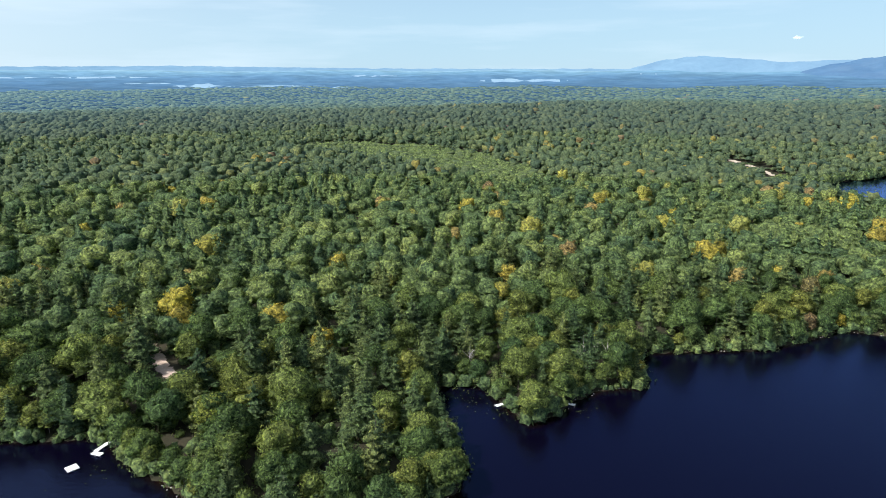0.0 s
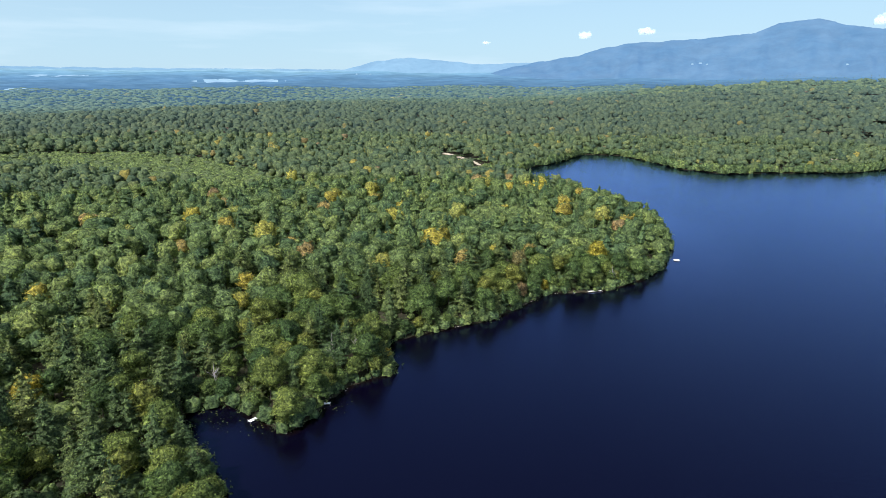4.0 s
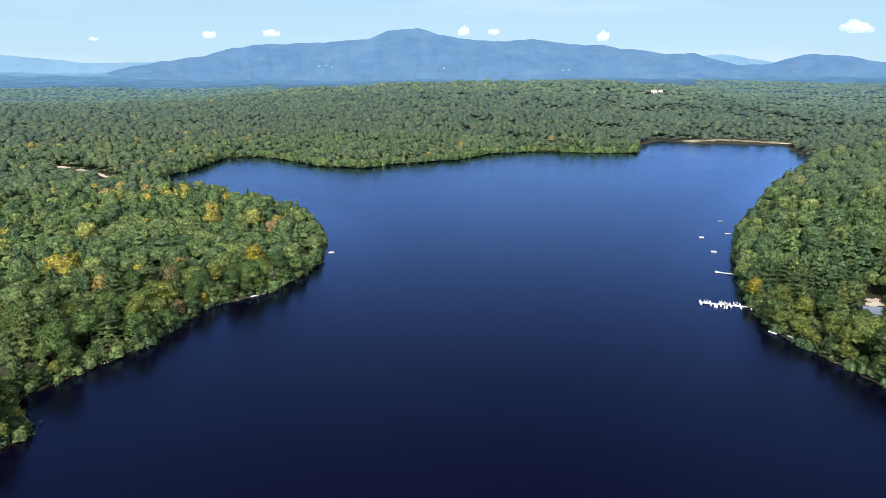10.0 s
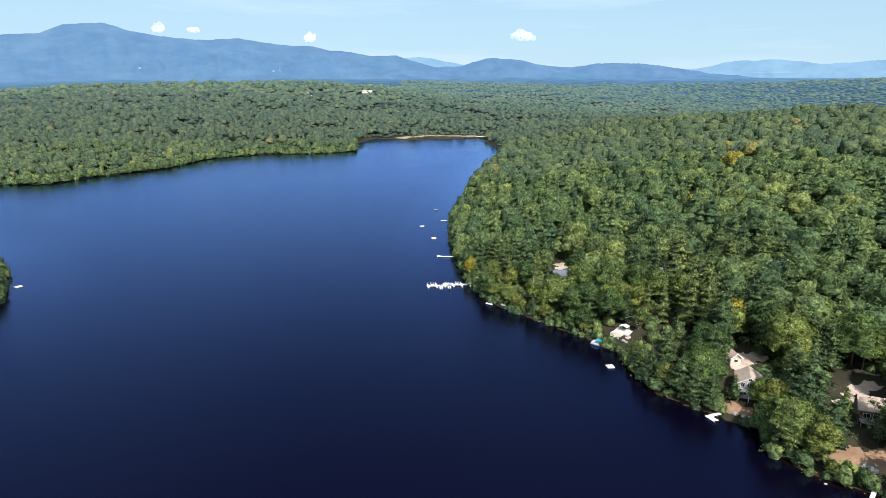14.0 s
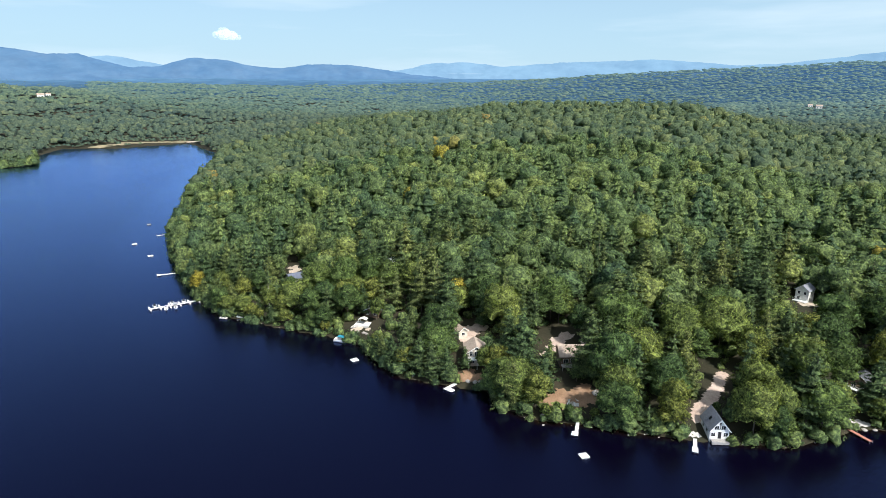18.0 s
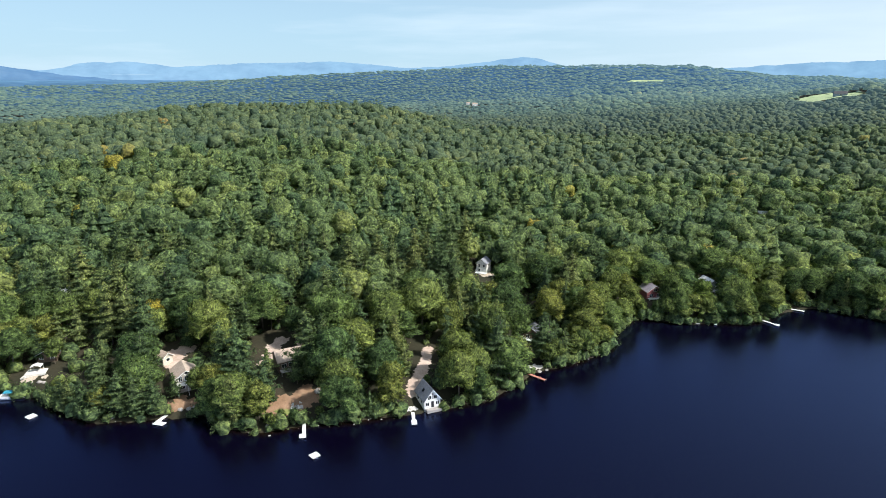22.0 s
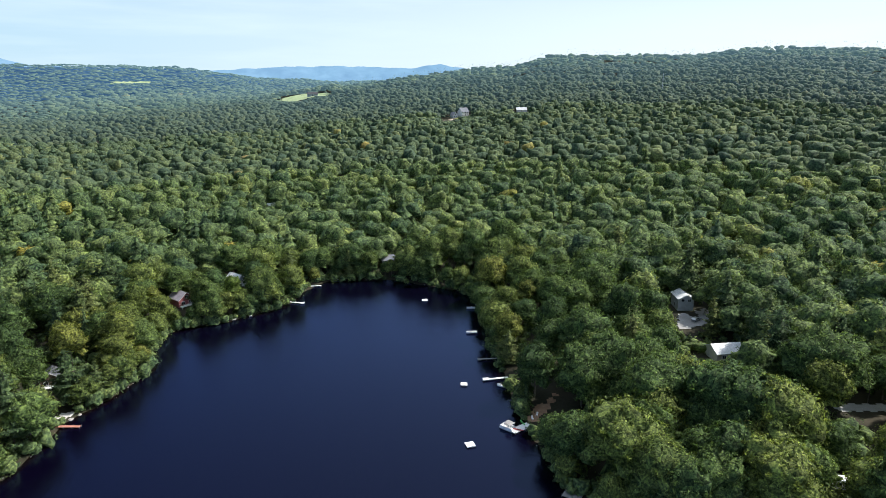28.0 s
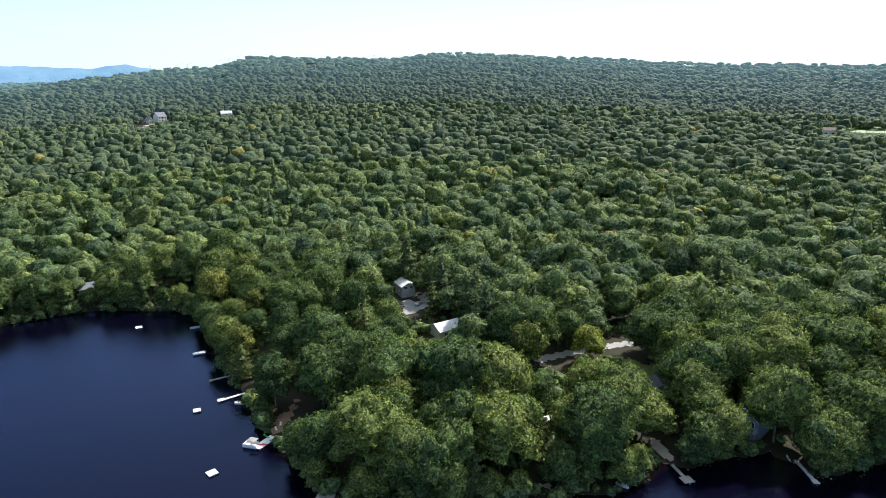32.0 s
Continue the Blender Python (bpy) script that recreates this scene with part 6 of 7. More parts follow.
house("hill_house", "large white house with a grey roof high on the slope", 179.4, hr, 36, 14.0, 11.0, 7.0, 6.0, W_WHITE, R_GREY, "x",
      [("f", -4.8, 4.5, 1.8, 1.8), ("f", 0, 4.5, 2.6, 2.4), ("f", 4.8, 4.5, 1.8, 1.8), ("f", -4.8, 1.0, 1.8, 1.8), ("f", 0, 1.0, 2.6, 2.0), ("f", 4.8, 1.0, 1.8, 1.8), ("r", 0, 4.5, 1.6, 1.8)], over=0.6, chimney=(4.5, 0))
house("hill_house_wing", "lower gabled wing of the slope house", 178.55, hr - 4, 36, 8.0, 9.0, 4.5, 4.0, W_WHITE, R_GREY, "y", [("f", -1.6, 1.0, 1.6, 1.8), ("f", 1.6, 1.0, 1.6, 1.8), ("f", 0, 4.6, 1.4, 1.6)])
house("hill_shed", "long white-roofed shed on the wooded slope", 184.6, HILL_SHED, 5, 15.0, 8.0, 3.2, 3.6, W_WHITE, R_PALE, "x", [("f", 0, 1.0, 2.0, 1.4)])
for bb, ee, ww, lab in ((74.6, -1.12, 15, "distant white farmhouse on the wooded rise"), (75.1, -1.05, 11, "distant white barn on the wooded rise"), (51.8, -0.55, 22, "far white farm building on the skyline"),
                        (69.8, -1.25, 12, "distant tan house in the woods"), (234.8, -3.7, 14, "white house beside a hillside field"), (137.2, -2.02, 16, "white farmhouse in the wooded valley"), (136.6, -1.95, 12, "pale barn in the wooded valley")):
    house("farmhouse", lab, bb, sight(bb, ee) - 12, 10, ww, ww * 0.5, 5 + ww * 0.1, ww * 0.22, W_WHITE, R_PALE if ww > 20 else R_TAN, "x", [("f", -ww * 0.25, 1.5, 2.2, 2.2), ("f", ww * 0.25, 1.5, 2.2, 2.2)])
bb = 166.1
house("field_barn", "dark barn in a hillside hay field", bb, sight(bb, -1.08), 10, 26, 12, 5, 6, W_BLUE, R_DARK, "x", [("f", 0, 1.0, 4, 3)])

# bare ground, drives, beaches
drape("cottage_drive", "pinkish gravel drive behind the white cottage", "driveway", [(131.3, 185, 3.0), (131.4, 189, 3.0), (131.8, 193.5, 2.8), (132.1, 198, 2.6), (132.4, 203, 2.5), (132.6, 208, 2.4), (132.8, 214, 2.6)], M_DIRT, trail=True)
drape("cottage_terrace", "pale stone terrace beside the cottage", "terrace", [(130.9, 177, 1.9), (131.4, 176.3, 1.6), (130.4, 177.5, 1.4)], M_CONC)
drape("house_drive", "pinkish gravel turning place behind the lake house", "driveway", [(109.5, 228, 4.6), (109.0, 222, 3.4), (108.2, 226, 4.0), (110.3, 230, 4.0)], M_DIRT)
drape("house_yard", "brown leaf-strewn yard above a stone wall", "yard", [(107.7, 196.5, 3.0), (109.0, 196.5, 3.2), (110.2, 196, 3.0), (109.3, 199.5, 2.6)], M_NEEDLES)
drape("ranch_yard", "needle-strewn terrace with patches of lawn", "yard", [(117.6, 182, 4.6), (118.8, 184, 4.8), (120.3, 184, 4.6), (121.8, 187, 4.0), (119.6, 179, 3.6), (120.6, 190, 3.4)], M_NEEDLES)
drape("ranch_lawn", "small dry lawn by the water", "lawn", [(117.9, 180, 1.8), (118.7, 179.5, 1.8)], M_LAWN, 0.16)
drape("ranch_drive", "tan gravel drive behind the ranch house", "driveway", [(117.6, 216, 3.2), (117.9, 221, 3.2), (118.6, 225, 3.4), (116.9, 211, 2.6)], M_DIRT)
drape("boathouse_yard", "sandy bank with stones by the boathouse", "bank", [(98.4, 240.5, 2.2), (98.9, 243, 2.4), (97.9, 240, 1.8), (99.3, 238.5, 1.6)], M_SAND)
drape("grey_house_drive", "tan gravel drive beside the grey house", "driveway", [(92.9, 311, 3.6), (92.75, 317, 3.8), (92.6, 323, 3.2), (93.2, 308, 3.0)], M_SAND)
drape("slope_house_yard", "tan cut bank around the white house", "yard", [(138.7, 303, 4.0), (139.2, 302, 2.8), (138.3, 300, 3.0)], M_SAND)
drape("red_dock_patio", "pale stone landing by the red dock", "terrace", [(143.3, 208.5, 2.2), (143.9, 209, 2.0)], M_CONC)
drape("western_track", "pinkish gravel track through the western woods", "track", [(-25.4, 211, 2.6), (-25.6, 215, 3.0), (-26.0, 219, 3.0), (-26.3, 224, 2.8), (-26.5, 230, 2.8), (-26.8, 237, 2.6), (-27, 244, 2.6)], M_DIRT, trail=True)
drape("sand_bank", "long tan sand bank above the inlet", "bank", [(24.8, 786, 6), (25.4, 772, 6.5), (26.1, 757, 5.5), (26.8, 742, 4.5), (27.5, 726, 4), (28.0, 712, 3.5)], M_SAND, 0.3, 1.5, trail=True)
drape("cove_spit", "grassy spit with a boat by the long dock", "bank", [(184.4, 201, 2.4), (184.9, 201.5, 2.2), (184.3, 197.5, 1.4)], M_LAWN)
drape("family_yard", "trodden sandy yard by the family dock", "yard", [(186.6, 173.5, 2.6), (187.2, 177, 3.0), (187.6, 180, 2.6), (188.4, 184, 2.0), (188.8, 187.5, 1.6)], M_NEEDLES)
drape("barn_drive", "shaded gravel drive by the tall barn house", "driveway", [(200.0, 266, 3.2), (200.1, 260, 3.0), (200.1, 254, 3.0), (201.2, 262, 4.2), (202.2, 266, 4.6), (201.9, 273, 5)], M_TAR, trail=True)
drape("road", "pale asphalt lane through the peninsula woods", "road", [(213 + 0.9 * k, 211 + 2.35 * k, 2.8) for k in range(15)], M_TAR, ragged=0.04)
drape("camp_yard", "bare earth yard beside the camper", "yard", [(215.6, 174, 3.2), (216.3, 177, 2.8), (214.9, 170.5, 2.4), (215.6, 181, 2.4)], M_TAR)
drape("peninsula_lawn", "shaded lawn between the trees", "lawn", [(222.3, 208, 6), (223.5, 212, 6), (221.5, 215, 5), (223.8, 203, 4)], M_LAWN)
drape("peninsula_beach", "tan path down to a square dock", "path", [(224.5, 167.5, 2.0), (225.1, 165.5, 1.8), (225.7, 163.5, 1.6), (224.3, 170, 1.8)], M_SAND, trail=True)
drape("peninsula_bank", "tan earth bank under the trees", "bank", [(213.2, 141, 1.6), (214.2, 141.5, 1.6), (215.6, 142.3, 1.4), (217, 143, 1.2)], M_SAND)
drape("marsh", "tawny marsh grass along the lake's end", "marsh", [(77.6 + 0.45 * k, 1118 + (12 if k > 4 else 0) + 1.5 * k, 10) for k in range(16)], M_MARSH, 0.5, 2.2)
drape("far_beach", "small pale beach at the lake's end", "beach", [(84.9, 1147, 9), (85.4, 1140, 8), (85.8, 1128, 6)], M_SAND, 0.7, 1.8)
drape("hill_clearing", "tan mown bank below the slope house", "clearing", [(178.6, hr - 26, 10), (178.0, hr - 48, 11), (177.7, hr - 70, 9)], M_SAND, 0.4, 2.5)
drape("hill_lawn", "mown lawn around the slope house", "lawn", [(179.2, hr - 22, 12), (179.8, hr - 15, 10), (178.8, hr - 50, 9)], M_LAWN, 0.5, 2.5)


drape("field", "pale green hay field on a far hillside", "field", [(hb, hd, 24) for hb, hd in HAY_FIELD], M_FIELD, 1.2, 5.0)
mown = [(b, sight(b, -3.55 + 0.05 * k)) for k, b in enumerate(np.arange(236.2, 241.2, 0.6))]
drape("field", "tan field high on a far wooded hill", "field", [(b, r, 26) for b, r in TAN_FIELD], M_FIELD, 1.2, 5.0)
drape("field", "mown field beside a hillside house", "field", [(b, r + q, 21) for b, r in mown for q in (-32, 0, 28)], M_FIELD, 1.2, 5.0)


# ---- yard things ----
def garden_chair(b, r, turn, label="white wooden garden chair on the terrace"):
    p = polar(b, r)
    ob = root("garden_chair", b, r, ground_z(p.x, p.y) + 0.17, turn, label, "chair", "chairs round the fire pit")
    part("seat", blocks((-0.3, 0.3, -0.3, 0.3, 0.32, 0.38)), WOOD_WHITE, ob)
    back = part("backrest", blocks((-0.3, 0.3, -0.03, 0.03, 0, 0.75), bevel=0.01), WOOD_WHITE, ob)
    back.matrix_local = pose(0, 0.32, 0.36, -18)
    leg = part("leg", blocks((-0.04, 0.04, -0.04, 0.04, -0.2, 0.319)), WOOD_WHITE, ob)
    leg.matrix_local = Matrix.Translation((-0.24, -0.24, 0))
    for x, y in ((0.24, -0.24), (-0.24, 0.24), (0.24, 0.24)):
        same_part("leg", leg, ob, Matrix.Translation((x, y, 0)))
    return ob


for b, r, turn in ((119.3, 182.2, 200), (120.1, 182.6, 140), (119.9, 180.2, 20), (119.2, 180.4, -30), (107.9, 195.5, 0), (186.7, 173, 30), (187.1, 175, -20)):
    garden_chair(b, r, turn)
p = polar(119.7, 181.3)
fire = root("fire_pit", 119.7, 181.3, ground_z(p.x, p.y) + 0.1, 0, "round stone fire pit on a pale slab", "fire pit")
part("slab", blocks((-1.9, 1.9, -1.3, 1.3, -0.3, 0.12), bevel=0.03), M_CONC, fire)
for k in range(9):
    a = k * 0.698
    part("stone", blocks((-0.22, 0.22, -0.14, 0.14, 0.124, 0.45), bevel=0.05), M_ROCK, fire).matrix_local = Matrix.Rotation(a, 4, "Z") @ Matrix.Translation((0, 0.62, 0))
for b, r, z0, lab in ((98.9, 243.3, None, "white picnic canopy on a wooden deck"),):
    p = polar(b, r)
    z0 = ground_z(p.x, p.y)
    ob = root("sun_canopy", b, r, z0, -20, lab, "canopy")
    part("platform", blocks((-3.4, 3.0, -2.4, 2.0, -1.2, 0.35), bevel=0.03), WOOD_PALE, ob)
    part("awning", prism([(-1.7, 2.4), (0, 2.95), (1.7, 2.4), (1.7, 2.32), (0, 2.86), (-1.7, 2.32)], -1.3, 1.3), M_TRIM, ob)
    for x in (-1.6, 1.6):
        for y in (-1.2, 1.2):
            part("pole", rod((x, y, 0.35), (x, y, 2.38), 0.05), M_TRIM, ob)
    part("steps", blocks(*[(-3.3 - 0.3 * k, -3.0 - 0.3 * k + 0.3, -2.9, -1.6, -1.2, 0.2 - 0.2 * k) for k in range(1, 5)]), WOOD_PALE, ob)


def boulder(g, size, squash=0.65):
    bm = bmesh.new()
    bmesh.ops.create_icosphere(bm, subdivisions=2, radius=size)
    off = Vector(g.uniform(-50, 50, 3))
    for v in bm.verts:
        v.co *= 1 + 0.42 * noise.noise(v.co / size * 1.1 + off)
        v.co.z *= squash
    return bm


g = np.random.default_rng(404)
for b, r, size in ((121.9, 188, 1.5), (122.4, 186.5, 1.0), (118.2, 176.5, 0.8), (117.3, 175.5, 0.9), (116.8, 174.4, 0.7), (110.6, 193.4, 1.2), (111.2, 193, 1.0), (109.9, 193.8, 0.9), (109.2, 194.2, 0.8), (116.9, 170.2, 0.6),
                   (169.6, 321, 1.6), (170.4, 320.5, 1.2), (168.9, 321.5, 1.1), (171.2, 320, 1.0), (98.9, 236.5, 0.9), (98.3, 238.2, 0.8), (99.2, 235.4, 0.7), (143.9, 206.6, 0.8), (144.6, 208.4, 0.7), (103.6, 199.4, 0.6), (130.4, 175.6, 0.6), (185.2, 196.5, 0.7)):
    p = polar(b, r)
    me = bpy.data.meshes.new("boulder")
    bm = boulder(g, size)
    bm.to_mesh(me)
    bm.free()
    me.materials.append(M_ROCK)
    ob = new("boulder", me)
    ob.matrix_world = pose(p.x, p.y, ground_z(p.x, p.y) + 0.15 * size, 0, 0, g.uniform(0, 360))
    tagged(ob, "rounded grey granite boulder by the shore", "boulder", "boulders along the shore")

# small stones along the nearer waterline: too many to count
tris = []
protos = []
for k in range(6):
    bm = bmesh.new()
    bmesh.ops.create_icosphere(bm, subdivisions=1, radius=1.0)
    for v in bm.verts:
        v.co *= g.uniform(0.7, 1.25)
    bmesh.ops.triangulate(bm, faces=bm.faces)
    protos.append(np.array([[tuple(v.co) for v in f.verts] for f in bm.faces]))
    bm.free()
for (ax, ay), (bx, by) in zip(SHORE, np.roll(SHORE, -1, axis=0)):
    if math.hypot(ax, ay) > 340:
        continue
    for k in range(int(math.hypot(bx - ax, by - ay) / 2.6)):
        f = g.uniform()
        X, Y = ax + f * (bx - ax) + g.normal(0, 0.7), ay + f * (by - ay) + g.normal(0, 0.7)
        s = g.uniform(0.10, 0.34)
        tris.append(protos[int(g.integers(6))] * s * [1, 1, 0.6] + [X, Y, g.uniform(-0.05, 0.12)])
tagged(new("shore_stones", tri_mesh("shore_stones", np.concatenate(tris), M_ROCK)), "scattered grey stones along the waterline", "stones", kind="stuff")

# leaves and pads afloat in the sheltered shallows
tris = []
for cb, cr, spread, n in ((2.5, 183, 4.0, 36), (5.5, 174, 3.0, 16), (13.5, 180, 3.0, 16), (-32.5, 170, 5.0, 14)):
    c = polar(cb, cr)
    for k in range(n):
        X, Y, s, a = c.x + g.normal(0, spread), c.y + g.normal(0, spread), g.uniform(0.10, 0.28), g.uniform(0, 6.28)
        if shore_distance(np.array([X]), np.array([Y]))[0] < -0.3:
            pts = [np.array([X + s * math.cos(a + q * 1.257), Y + s * math.sin(a + q * 1.257), 0.03]) for q in range(5)]
            tris += [(pts[0], pts[1], pts[2]), (pts[0], pts[2], pts[3]), (pts[0], pts[3], pts[4])]
tagged(new("floating_leaves", tri_mesh("floating_leaves", np.array(tris), LEAF_MAPLE)), "pale lily pads and leaves afloat in the shallows", "lily pads", kind="stuff")


def camper(b, r, turn):
    p = polar(b, r)
    ob = root("camper", b, r, ground_z(p.x, p.y) + 0.1, turn, "white travel camper with dark roof vents", "camper")
    part("body", prism([(-3.4, 0.6), (3.2, 0.6), (3.5, 1.6), (3.2, 2.9), (2.7, 3.15), (-3.1, 3.15), (-3.4, 2.9)], -1.2, 1.2), M_HULL, ob)
    for x in (-1.6, 0.9, 2.1):
        part("roof_vent", blocks((x - 0.3, x + 0.3, -0.3, 0.3, 3.16, 3.34), bevel=0.04), M_BLACK, ob)
    for x in (-2.3, -0.5, 1.6):
        part("window", blocks((x - 0.5, x + 0.5, -1.23, -1.205, 1.7, 2.4)), M_GLASS, ob)
    part("door", blocks((0.45, 1.0, -1.23, -1.206, 0.7, 2.6)), M_TRIM, ob)
    wheel = part("wheel", rod((-0.6, -1.15, 0.38), (-0.6, -0.9, 0.38), 0.38, 12), M_BLACK, ob)
    for dx, dy in ((0.9, 0), (0, 2.05), (0.9, 2.05)):
        same_part("wheel", wheel, ob, Matrix.Translation((dx, dy, 0)))
    return ob


camper(214.3, 168, 28)


def car(b, r, turn, paint, label):
    p = polar(b, r)
    ob = root("car", b, r, ground_z(p.x, p.y) + 0.12, turn, label, "car")
    part("body", prism([(-2.2, 0.35), (2.2, 0.35), (2.25, 0.75), (1.3, 0.95), (0.7, 1.45), (-1.5, 1.5), (-2.2, 1.0)], -0.88, 0.88), paint, ob)
    part("windows", prism([(-1.75, 1.0), (1.05, 1.0), (0.62, 1.4), (-1.45, 1.44)], -0.895, 0.895), M_GLASS, ob)
    wheel = part("wheel", rod((-1.35, -0.9, 0.33), (-1.35, -0.7, 0.33), 0.33, 12), M_BLACK, ob)
    for dx, dy in ((2.7, 0), (0, 1.6), (2.7, 1.6)):
        same_part("wheel", wheel, ob, Matrix.Translation((dx, dy, 0)))
    return ob


car(212.4, 158, 40, M_HULL, "small white car glimpsed under the trees")
car(93.0, 306, 30, M_BLACK, "black car parked on the gravel drive")
car(201.0, 262, 60, shade("silver_paint", (0.5, 0.52, 0.54), 0.3, 0.5, 0.6)[0], "silver car in the shaded drive")
car(216.6, 177.5, 15, shade("dark_blue_paint", (0.03, 0.04, 0.09), 0.3, 0.5)[0], "dark blue car on the bare yard")


# ---- wires and mast ----
def utility_pole(b, r):
    p = polar(b, r)
    ob = root("utility_pole", b, r, ground_z(p.x, p.y), -30, "weathered wooden utility pole by the lane", "utility pole", "poles along the lane")
    part("shaft", rod((0, 0, -0.5), (0, 0, 11), 0.15, 8), M_BARK, ob)
    part("crossarm", blocks((-1.2, 1.2, -0.06, 0.06, 10.2, 10.35)), M_BARK, ob)
    for x in (-1.1, 0.4, 1.1):
        part("insulator", rod((x, 0, 10.35), (x, 0, 10.6), 0.05), M_TRIM, ob)
    return ob.matrix_world.copy()


tops = [utility_pole(b, r) for b, r in ((210.5, 206), (214.6, 219), (221.6, 238), (226.5, 256))]
for x in (-1.1, 0.4, 1.1):
    bm = bmesh.new()
    for m0, m1 in zip(tops, tops[1:]):
        a, c = m0 @ Vector((x, 0, 10.55)), m1 @ Vector((x, 0, 10.55))
        last = None
        for k in range(9):
            f = k / 8
            q = a.lerp(c, f) - Vector((0, 0, 2.4 * f * (1 - f)))
            ring = [bm.verts.new(q + Vector((0, 0.025 * math.cos(s), 0.025 * math.sin(s)))) for s in (0, 2.1, 4.2)]
            if last:
                for s in range(3):
                    bm.faces.new((last[s], last[(s + 1) % 3], ring[(s + 1) % 3], ring[s]))
            last = ring
    me = bpy.data.meshes.new("power_line")
    bm.to_mesh(me)
    bm.free()
    me.materials.append(M_BLACK)
    tagged(new("power_line", me), "thin black power line between wooden poles", "power line", "wires along the lane")

mr = sight(196.4, -1.1)
mast = root("radio_mast", 196.4, mr, ground_z(*polar(196.4, mr).xy) - 1, 0, "tall slender grey lattice radio mast", "mast")
mast_top = EYE + mr * math.tan(radians(0.86)) - mast.matrix_world.translation.z
for k in range(3):
    a = k * 2.094
    part("leg", rod((0.9 * math.cos(a), 0.9 * math.sin(a), 0), (0.5 * math.cos(a), 0.5 * math.sin(a), mast_top), 0.14, 5), M_METAL, mast)
for k in range(12):
    z0 = mast_top * k / 12
    bm = bmesh.new()
    for s in range(3):
        a, c = s * 2.094, (s + 1) * 2.094
        p0, p1 = Vector((0.8 * math.cos(a), 0.8 * math.sin(a), z0)), Vector((0.75 * math.cos(c), 0.75 * math.sin(c), z0 + mast_top / 12))
        m = Matrix.Translation((p0 + p1) / 2) @ (p1 - p0).to_track_quat("Z", "Y").to_matrix().to_4x4()
        bmesh.ops.create_cone(bm, segments=4, radius1=0.06, radius2=0.06, depth=(p1 - p0).length, matrix=m)
    part("brace", bm, M_METAL, mast)


# ---- dead trees and picked-out trees ----
def dead_tree(b, r, tall, seed):
    g = np.random.default_rng(seed)
    p = polar(b, r)
    ob = new("dead_tree", trunk_mesh("dead_tree", tall, 0.24, g, 14, M_DEAD, 0.3))
    ob.matrix_world = pose(p.x, p.y, ground_z(p.x, p.y) - 0.2, 0, 0, g.uniform(0, 360))
    return tagged(ob, "bare dead tree with bleached grey limbs", "dead tree", "dead trees in the woods")


for k, (b, r, tall) in enumerate(((13.7, 204, 15), (15.9, 205, 14), (14.5, 210, 13), (2.6, 196, 14), (-4.5, 222, 15), (8.3, 214, 14), (26.5, 262, 14), (90.2, 268, 16), (133.9, 252, 15), (40.5, 304, 12), (196.5, 148, 10), (220.7, 160, 10), (127.5, 236, 17))):
    dead_tree(b, r, tall, 900 + k)
for b, r, kind, s, mat, lab in ((217.5, 212, "oak_tree", 0.85, LEAF_SHRUB, "broad tree turning yellow-green beside the lane"), (217.7, 205, "maple_tree", 0.42, LEAF_RED, "small russet red tree beside the lane"),
                                (158.0, 285, "maple_tree", 0.85, LEAF_SHRUB, "pale yellow-green round tree by the red cottage"), (213.1, 232, "maple_tree", 0.45, LEAF_YELLOW, "small bright yellow tree in the woods"),
                                (119.9, 194, "pine_tree", 0.62, None, "slim white pine in front of the ranch house"), (110.8, 199, "maple_tree", 0.62, None, "young maple beside the lake house"), (108.9, 200.5, "pine_tree", 0.45, None, "small white pine below the lake house"), (100.2, 245.5, "maple_tree", 0.62, None, "maple leaning over the boathouse yard"), (99.0, 250.5, "pine_tree", 0.7, None, "white pine beside the boathouse"),
                                (-22.5, 168, "maple_tree", 0.9, LEAF_SHRUB, "pale yellow-green tree near the western shore"), (-29.0, 262, "maple_tree", 0.85, LEAF_YELLOW, "golden yellow maple above the track")):
    p = polar(b, r)
    tree_thing(kind, p.x, p.y, ground_z(p.x, p.y) - 0.2, s, 40, 2, 1.0, mat, lab)

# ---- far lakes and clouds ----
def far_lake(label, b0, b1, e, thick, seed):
    """A long lake on the plain, its sky glint painted as emission."""
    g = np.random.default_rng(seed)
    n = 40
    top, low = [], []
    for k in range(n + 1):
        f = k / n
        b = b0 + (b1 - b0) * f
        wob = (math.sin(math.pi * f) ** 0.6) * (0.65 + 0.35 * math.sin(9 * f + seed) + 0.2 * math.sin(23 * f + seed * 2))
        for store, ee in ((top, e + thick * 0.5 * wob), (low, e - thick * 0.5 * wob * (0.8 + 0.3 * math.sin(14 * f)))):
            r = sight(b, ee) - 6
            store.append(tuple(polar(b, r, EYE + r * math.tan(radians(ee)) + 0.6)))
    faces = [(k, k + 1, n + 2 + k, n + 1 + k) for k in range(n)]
    ob = new("far_lake", mesh_from("far_lake", top + low, faces, M_FARGLOW))
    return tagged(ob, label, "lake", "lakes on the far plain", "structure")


far_lake("long pale lake on the hazy plain", -36, -23.9, 0.12, 0.20, 1)
far_lake("bright irregular lake on the plain", -22.8, -18.8, -0.58, 0.42, 2)
far_lake("thin pale lake on the plain", -18.7, -10.2, -0.62, 0.16, 3)
far_lake("small bright lake on the plain", -10.2, -7.0, -0.78, 0.26, 4)
far_lake("far thin lake near the skyline", -8.3, -4.0, 0.22, 0.22, 5)
far_lake("broad pale lake between low hills", 3.2, 11.0, -0.22, 0.46, 6)
far_lake("short pale pond on the plain", -26.4, -22.8, -0.36, 0.10, 7)
far_lake("thin pale lake below far mountains", 107.0, 110.4, 0.40, 0.10, 8)

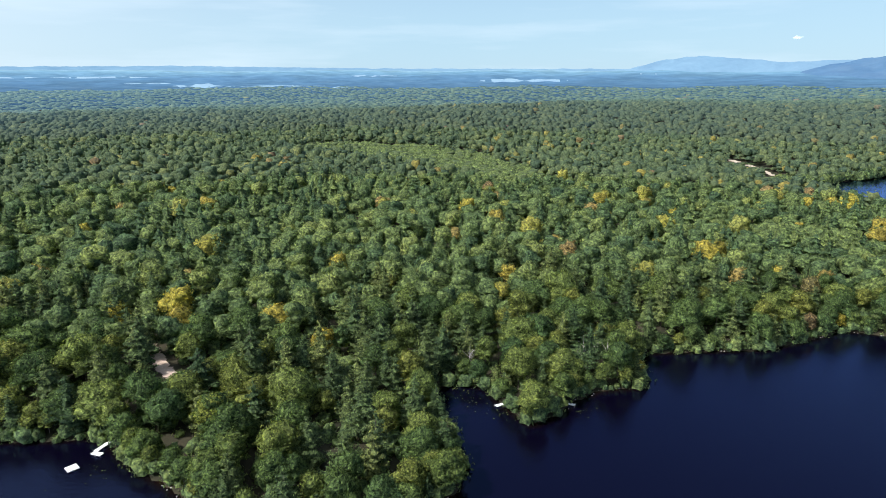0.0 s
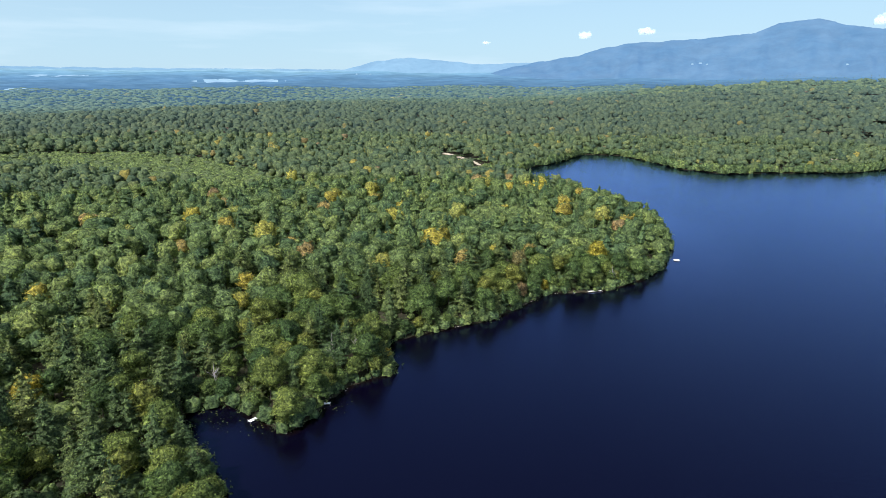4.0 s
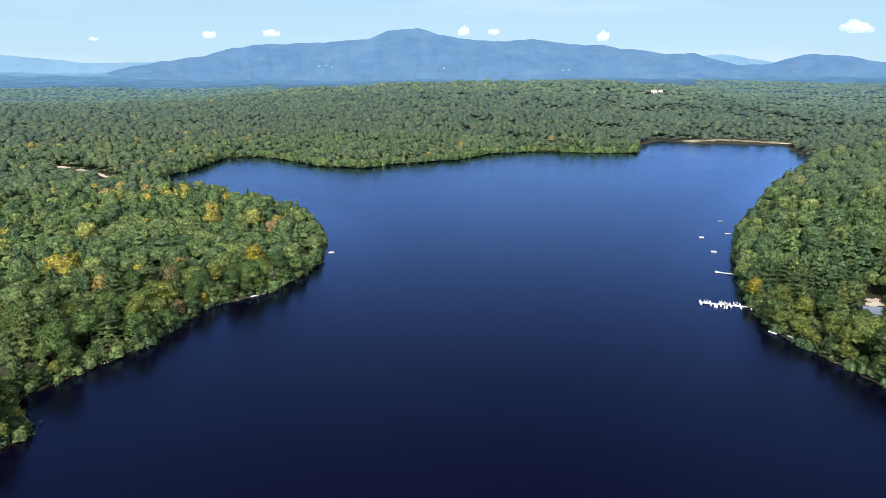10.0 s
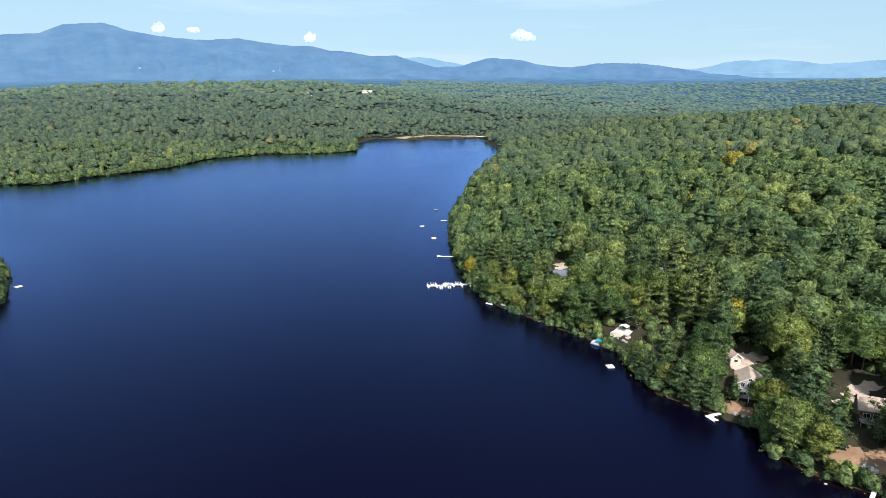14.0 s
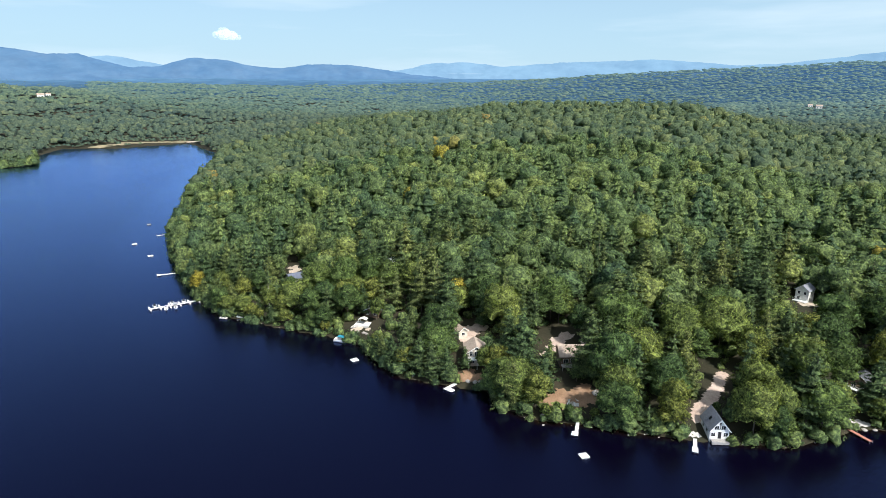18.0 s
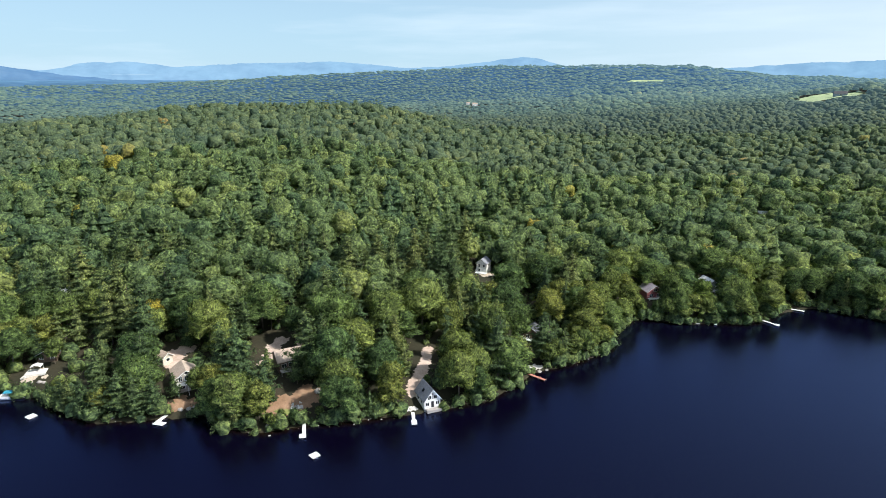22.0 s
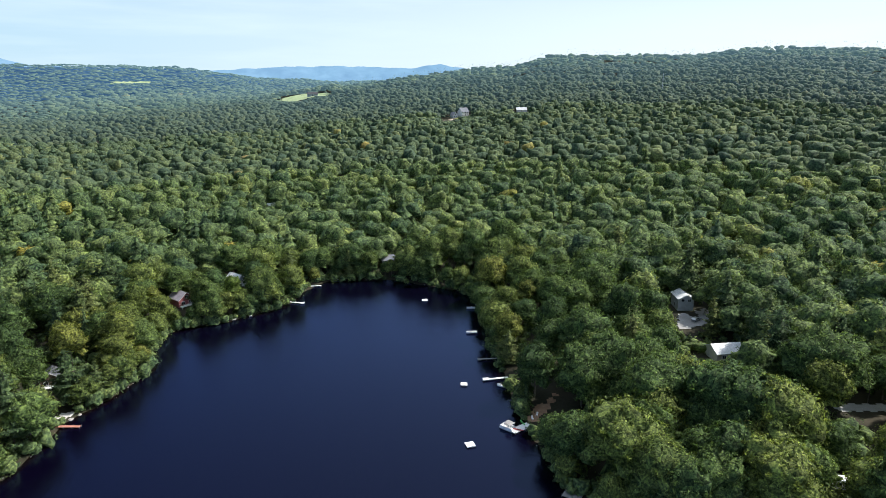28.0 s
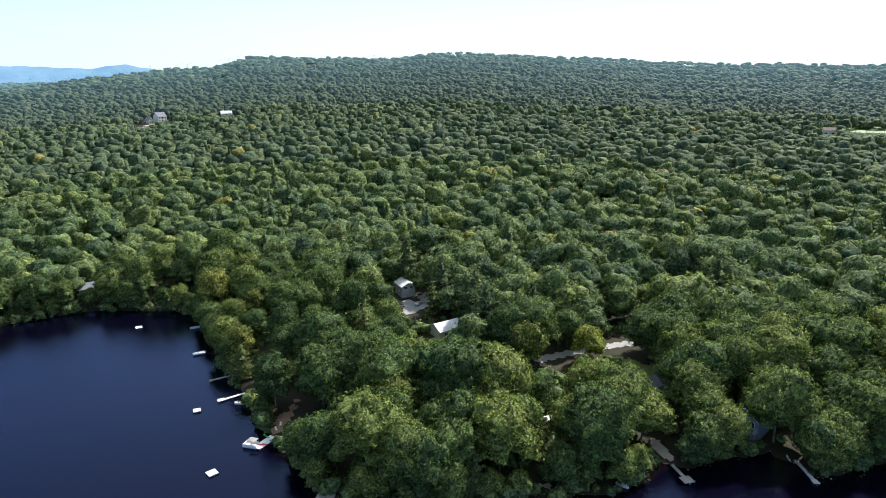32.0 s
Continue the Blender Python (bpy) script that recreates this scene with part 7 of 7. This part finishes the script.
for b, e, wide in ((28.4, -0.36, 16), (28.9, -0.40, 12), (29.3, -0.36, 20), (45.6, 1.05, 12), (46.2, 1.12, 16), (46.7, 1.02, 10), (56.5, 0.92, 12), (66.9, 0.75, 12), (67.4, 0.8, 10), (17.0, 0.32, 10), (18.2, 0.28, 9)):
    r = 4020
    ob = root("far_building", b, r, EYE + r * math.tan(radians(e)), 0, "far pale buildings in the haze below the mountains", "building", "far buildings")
    # walls and roof share the lakes' pale emission, painted in for haze
    part("wall", blocks((-wide / 2, wide / 2, -5, 5, -2, 3)), M_FARGLOW, ob)
    part("roof", prism([(-wide / 2 - 0.5, 3.02), (wide / 2 + 0.5, 3.02), (wide / 2 - 2, 5.5), (-wide / 2 + 2, 5.5)], -5.5, 5.5), M_FARGLOW, ob)

# ---- small fair-weather clouds over the mountains ----
def cloud_material():
    m, nt, bsdf = shade("cloud", (0.85, 0.86, 0.88), 1.0, 0.0)
    # pale emission painted in for daylight scattered inside the cloud
    bsdf.inputs["Emission Color"].default_value = (0.50, 0.58, 0.64, 1)
    bsdf.inputs["Emission Strength"].default_value = 0.55
    thin = nt.nodes.new("ShaderNodeBsdfTransparent")
    mx = nt.nodes.new("ShaderNodeMixShader")
    nt.links.new(ramp(nt, place_noise(nt, 0.05, 4.0), [(0.3, (0.95,) * 3), (0.62, (0.84,) * 3)]), mx.inputs[0])
    nt.links.new(bsdf.outputs[0], mx.inputs[1])
    nt.links.new(thin.outputs[0], mx.inputs[2])
    nt.links.new(mx.outputs[0], nt.nodes["Material Output"].inputs["Surface"])
    return m


M_CLOUD = cloud_material()
for k, (b, e, wide, tall) in enumerate(((36.8, 3.36, 95, 70), (41.8, 3.6, 115, 62), (58.2, 3.86, 90, 84), (60.8, 3.86, 85, 52), (70.1, 3.32, 85, 84), (88.5, 3.52, 190, 92), (28.4, 2.9, 60, 26))):
    g = np.random.default_rng(700 + k)
    bm = bmesh.new()
    for q in range(9):
        s = g.uniform(0.16, 0.30) * (1 - 0.5 * abs(q - 4) / 4)
        bmesh.ops.create_icosphere(bm, subdivisions=3, radius=1.0, matrix=Matrix.Translation(((q - 4) / 8 * wide * 0.8, g.uniform(-8, 8), g.uniform(0, 0.3) * tall)) @ Matrix.Diagonal((wide * s, wide * s, tall * s * 2.0, 1)))
    for v in bm.verts:
        v.co += v.co.normalized() * (5 * noise.noise(v.co / 16) + 1.2 * noise.noise(v.co / 6))
        v.co.z = max(v.co.z, -0.16 * tall + 2 * noise.noise(v.co / 9))
    for f in bm.faces:
        f.smooth = True
    me = bpy.data.meshes.new("cloud")
    bm.to_mesh(me)
    bm.free()
    me.materials.append(M_CLOUD)
    p = polar(b, 4900, EYE + 4900 * math.tan(radians(e)))
    ob = new("cloud_backdrop", me)
    ob.matrix_world = pose(p.x, p.y, p.z, 0, 0, -b)
    tagged(ob, "small white fair-weather cloud above the mountains", "cloud", "clouds over the mountains", "structure")
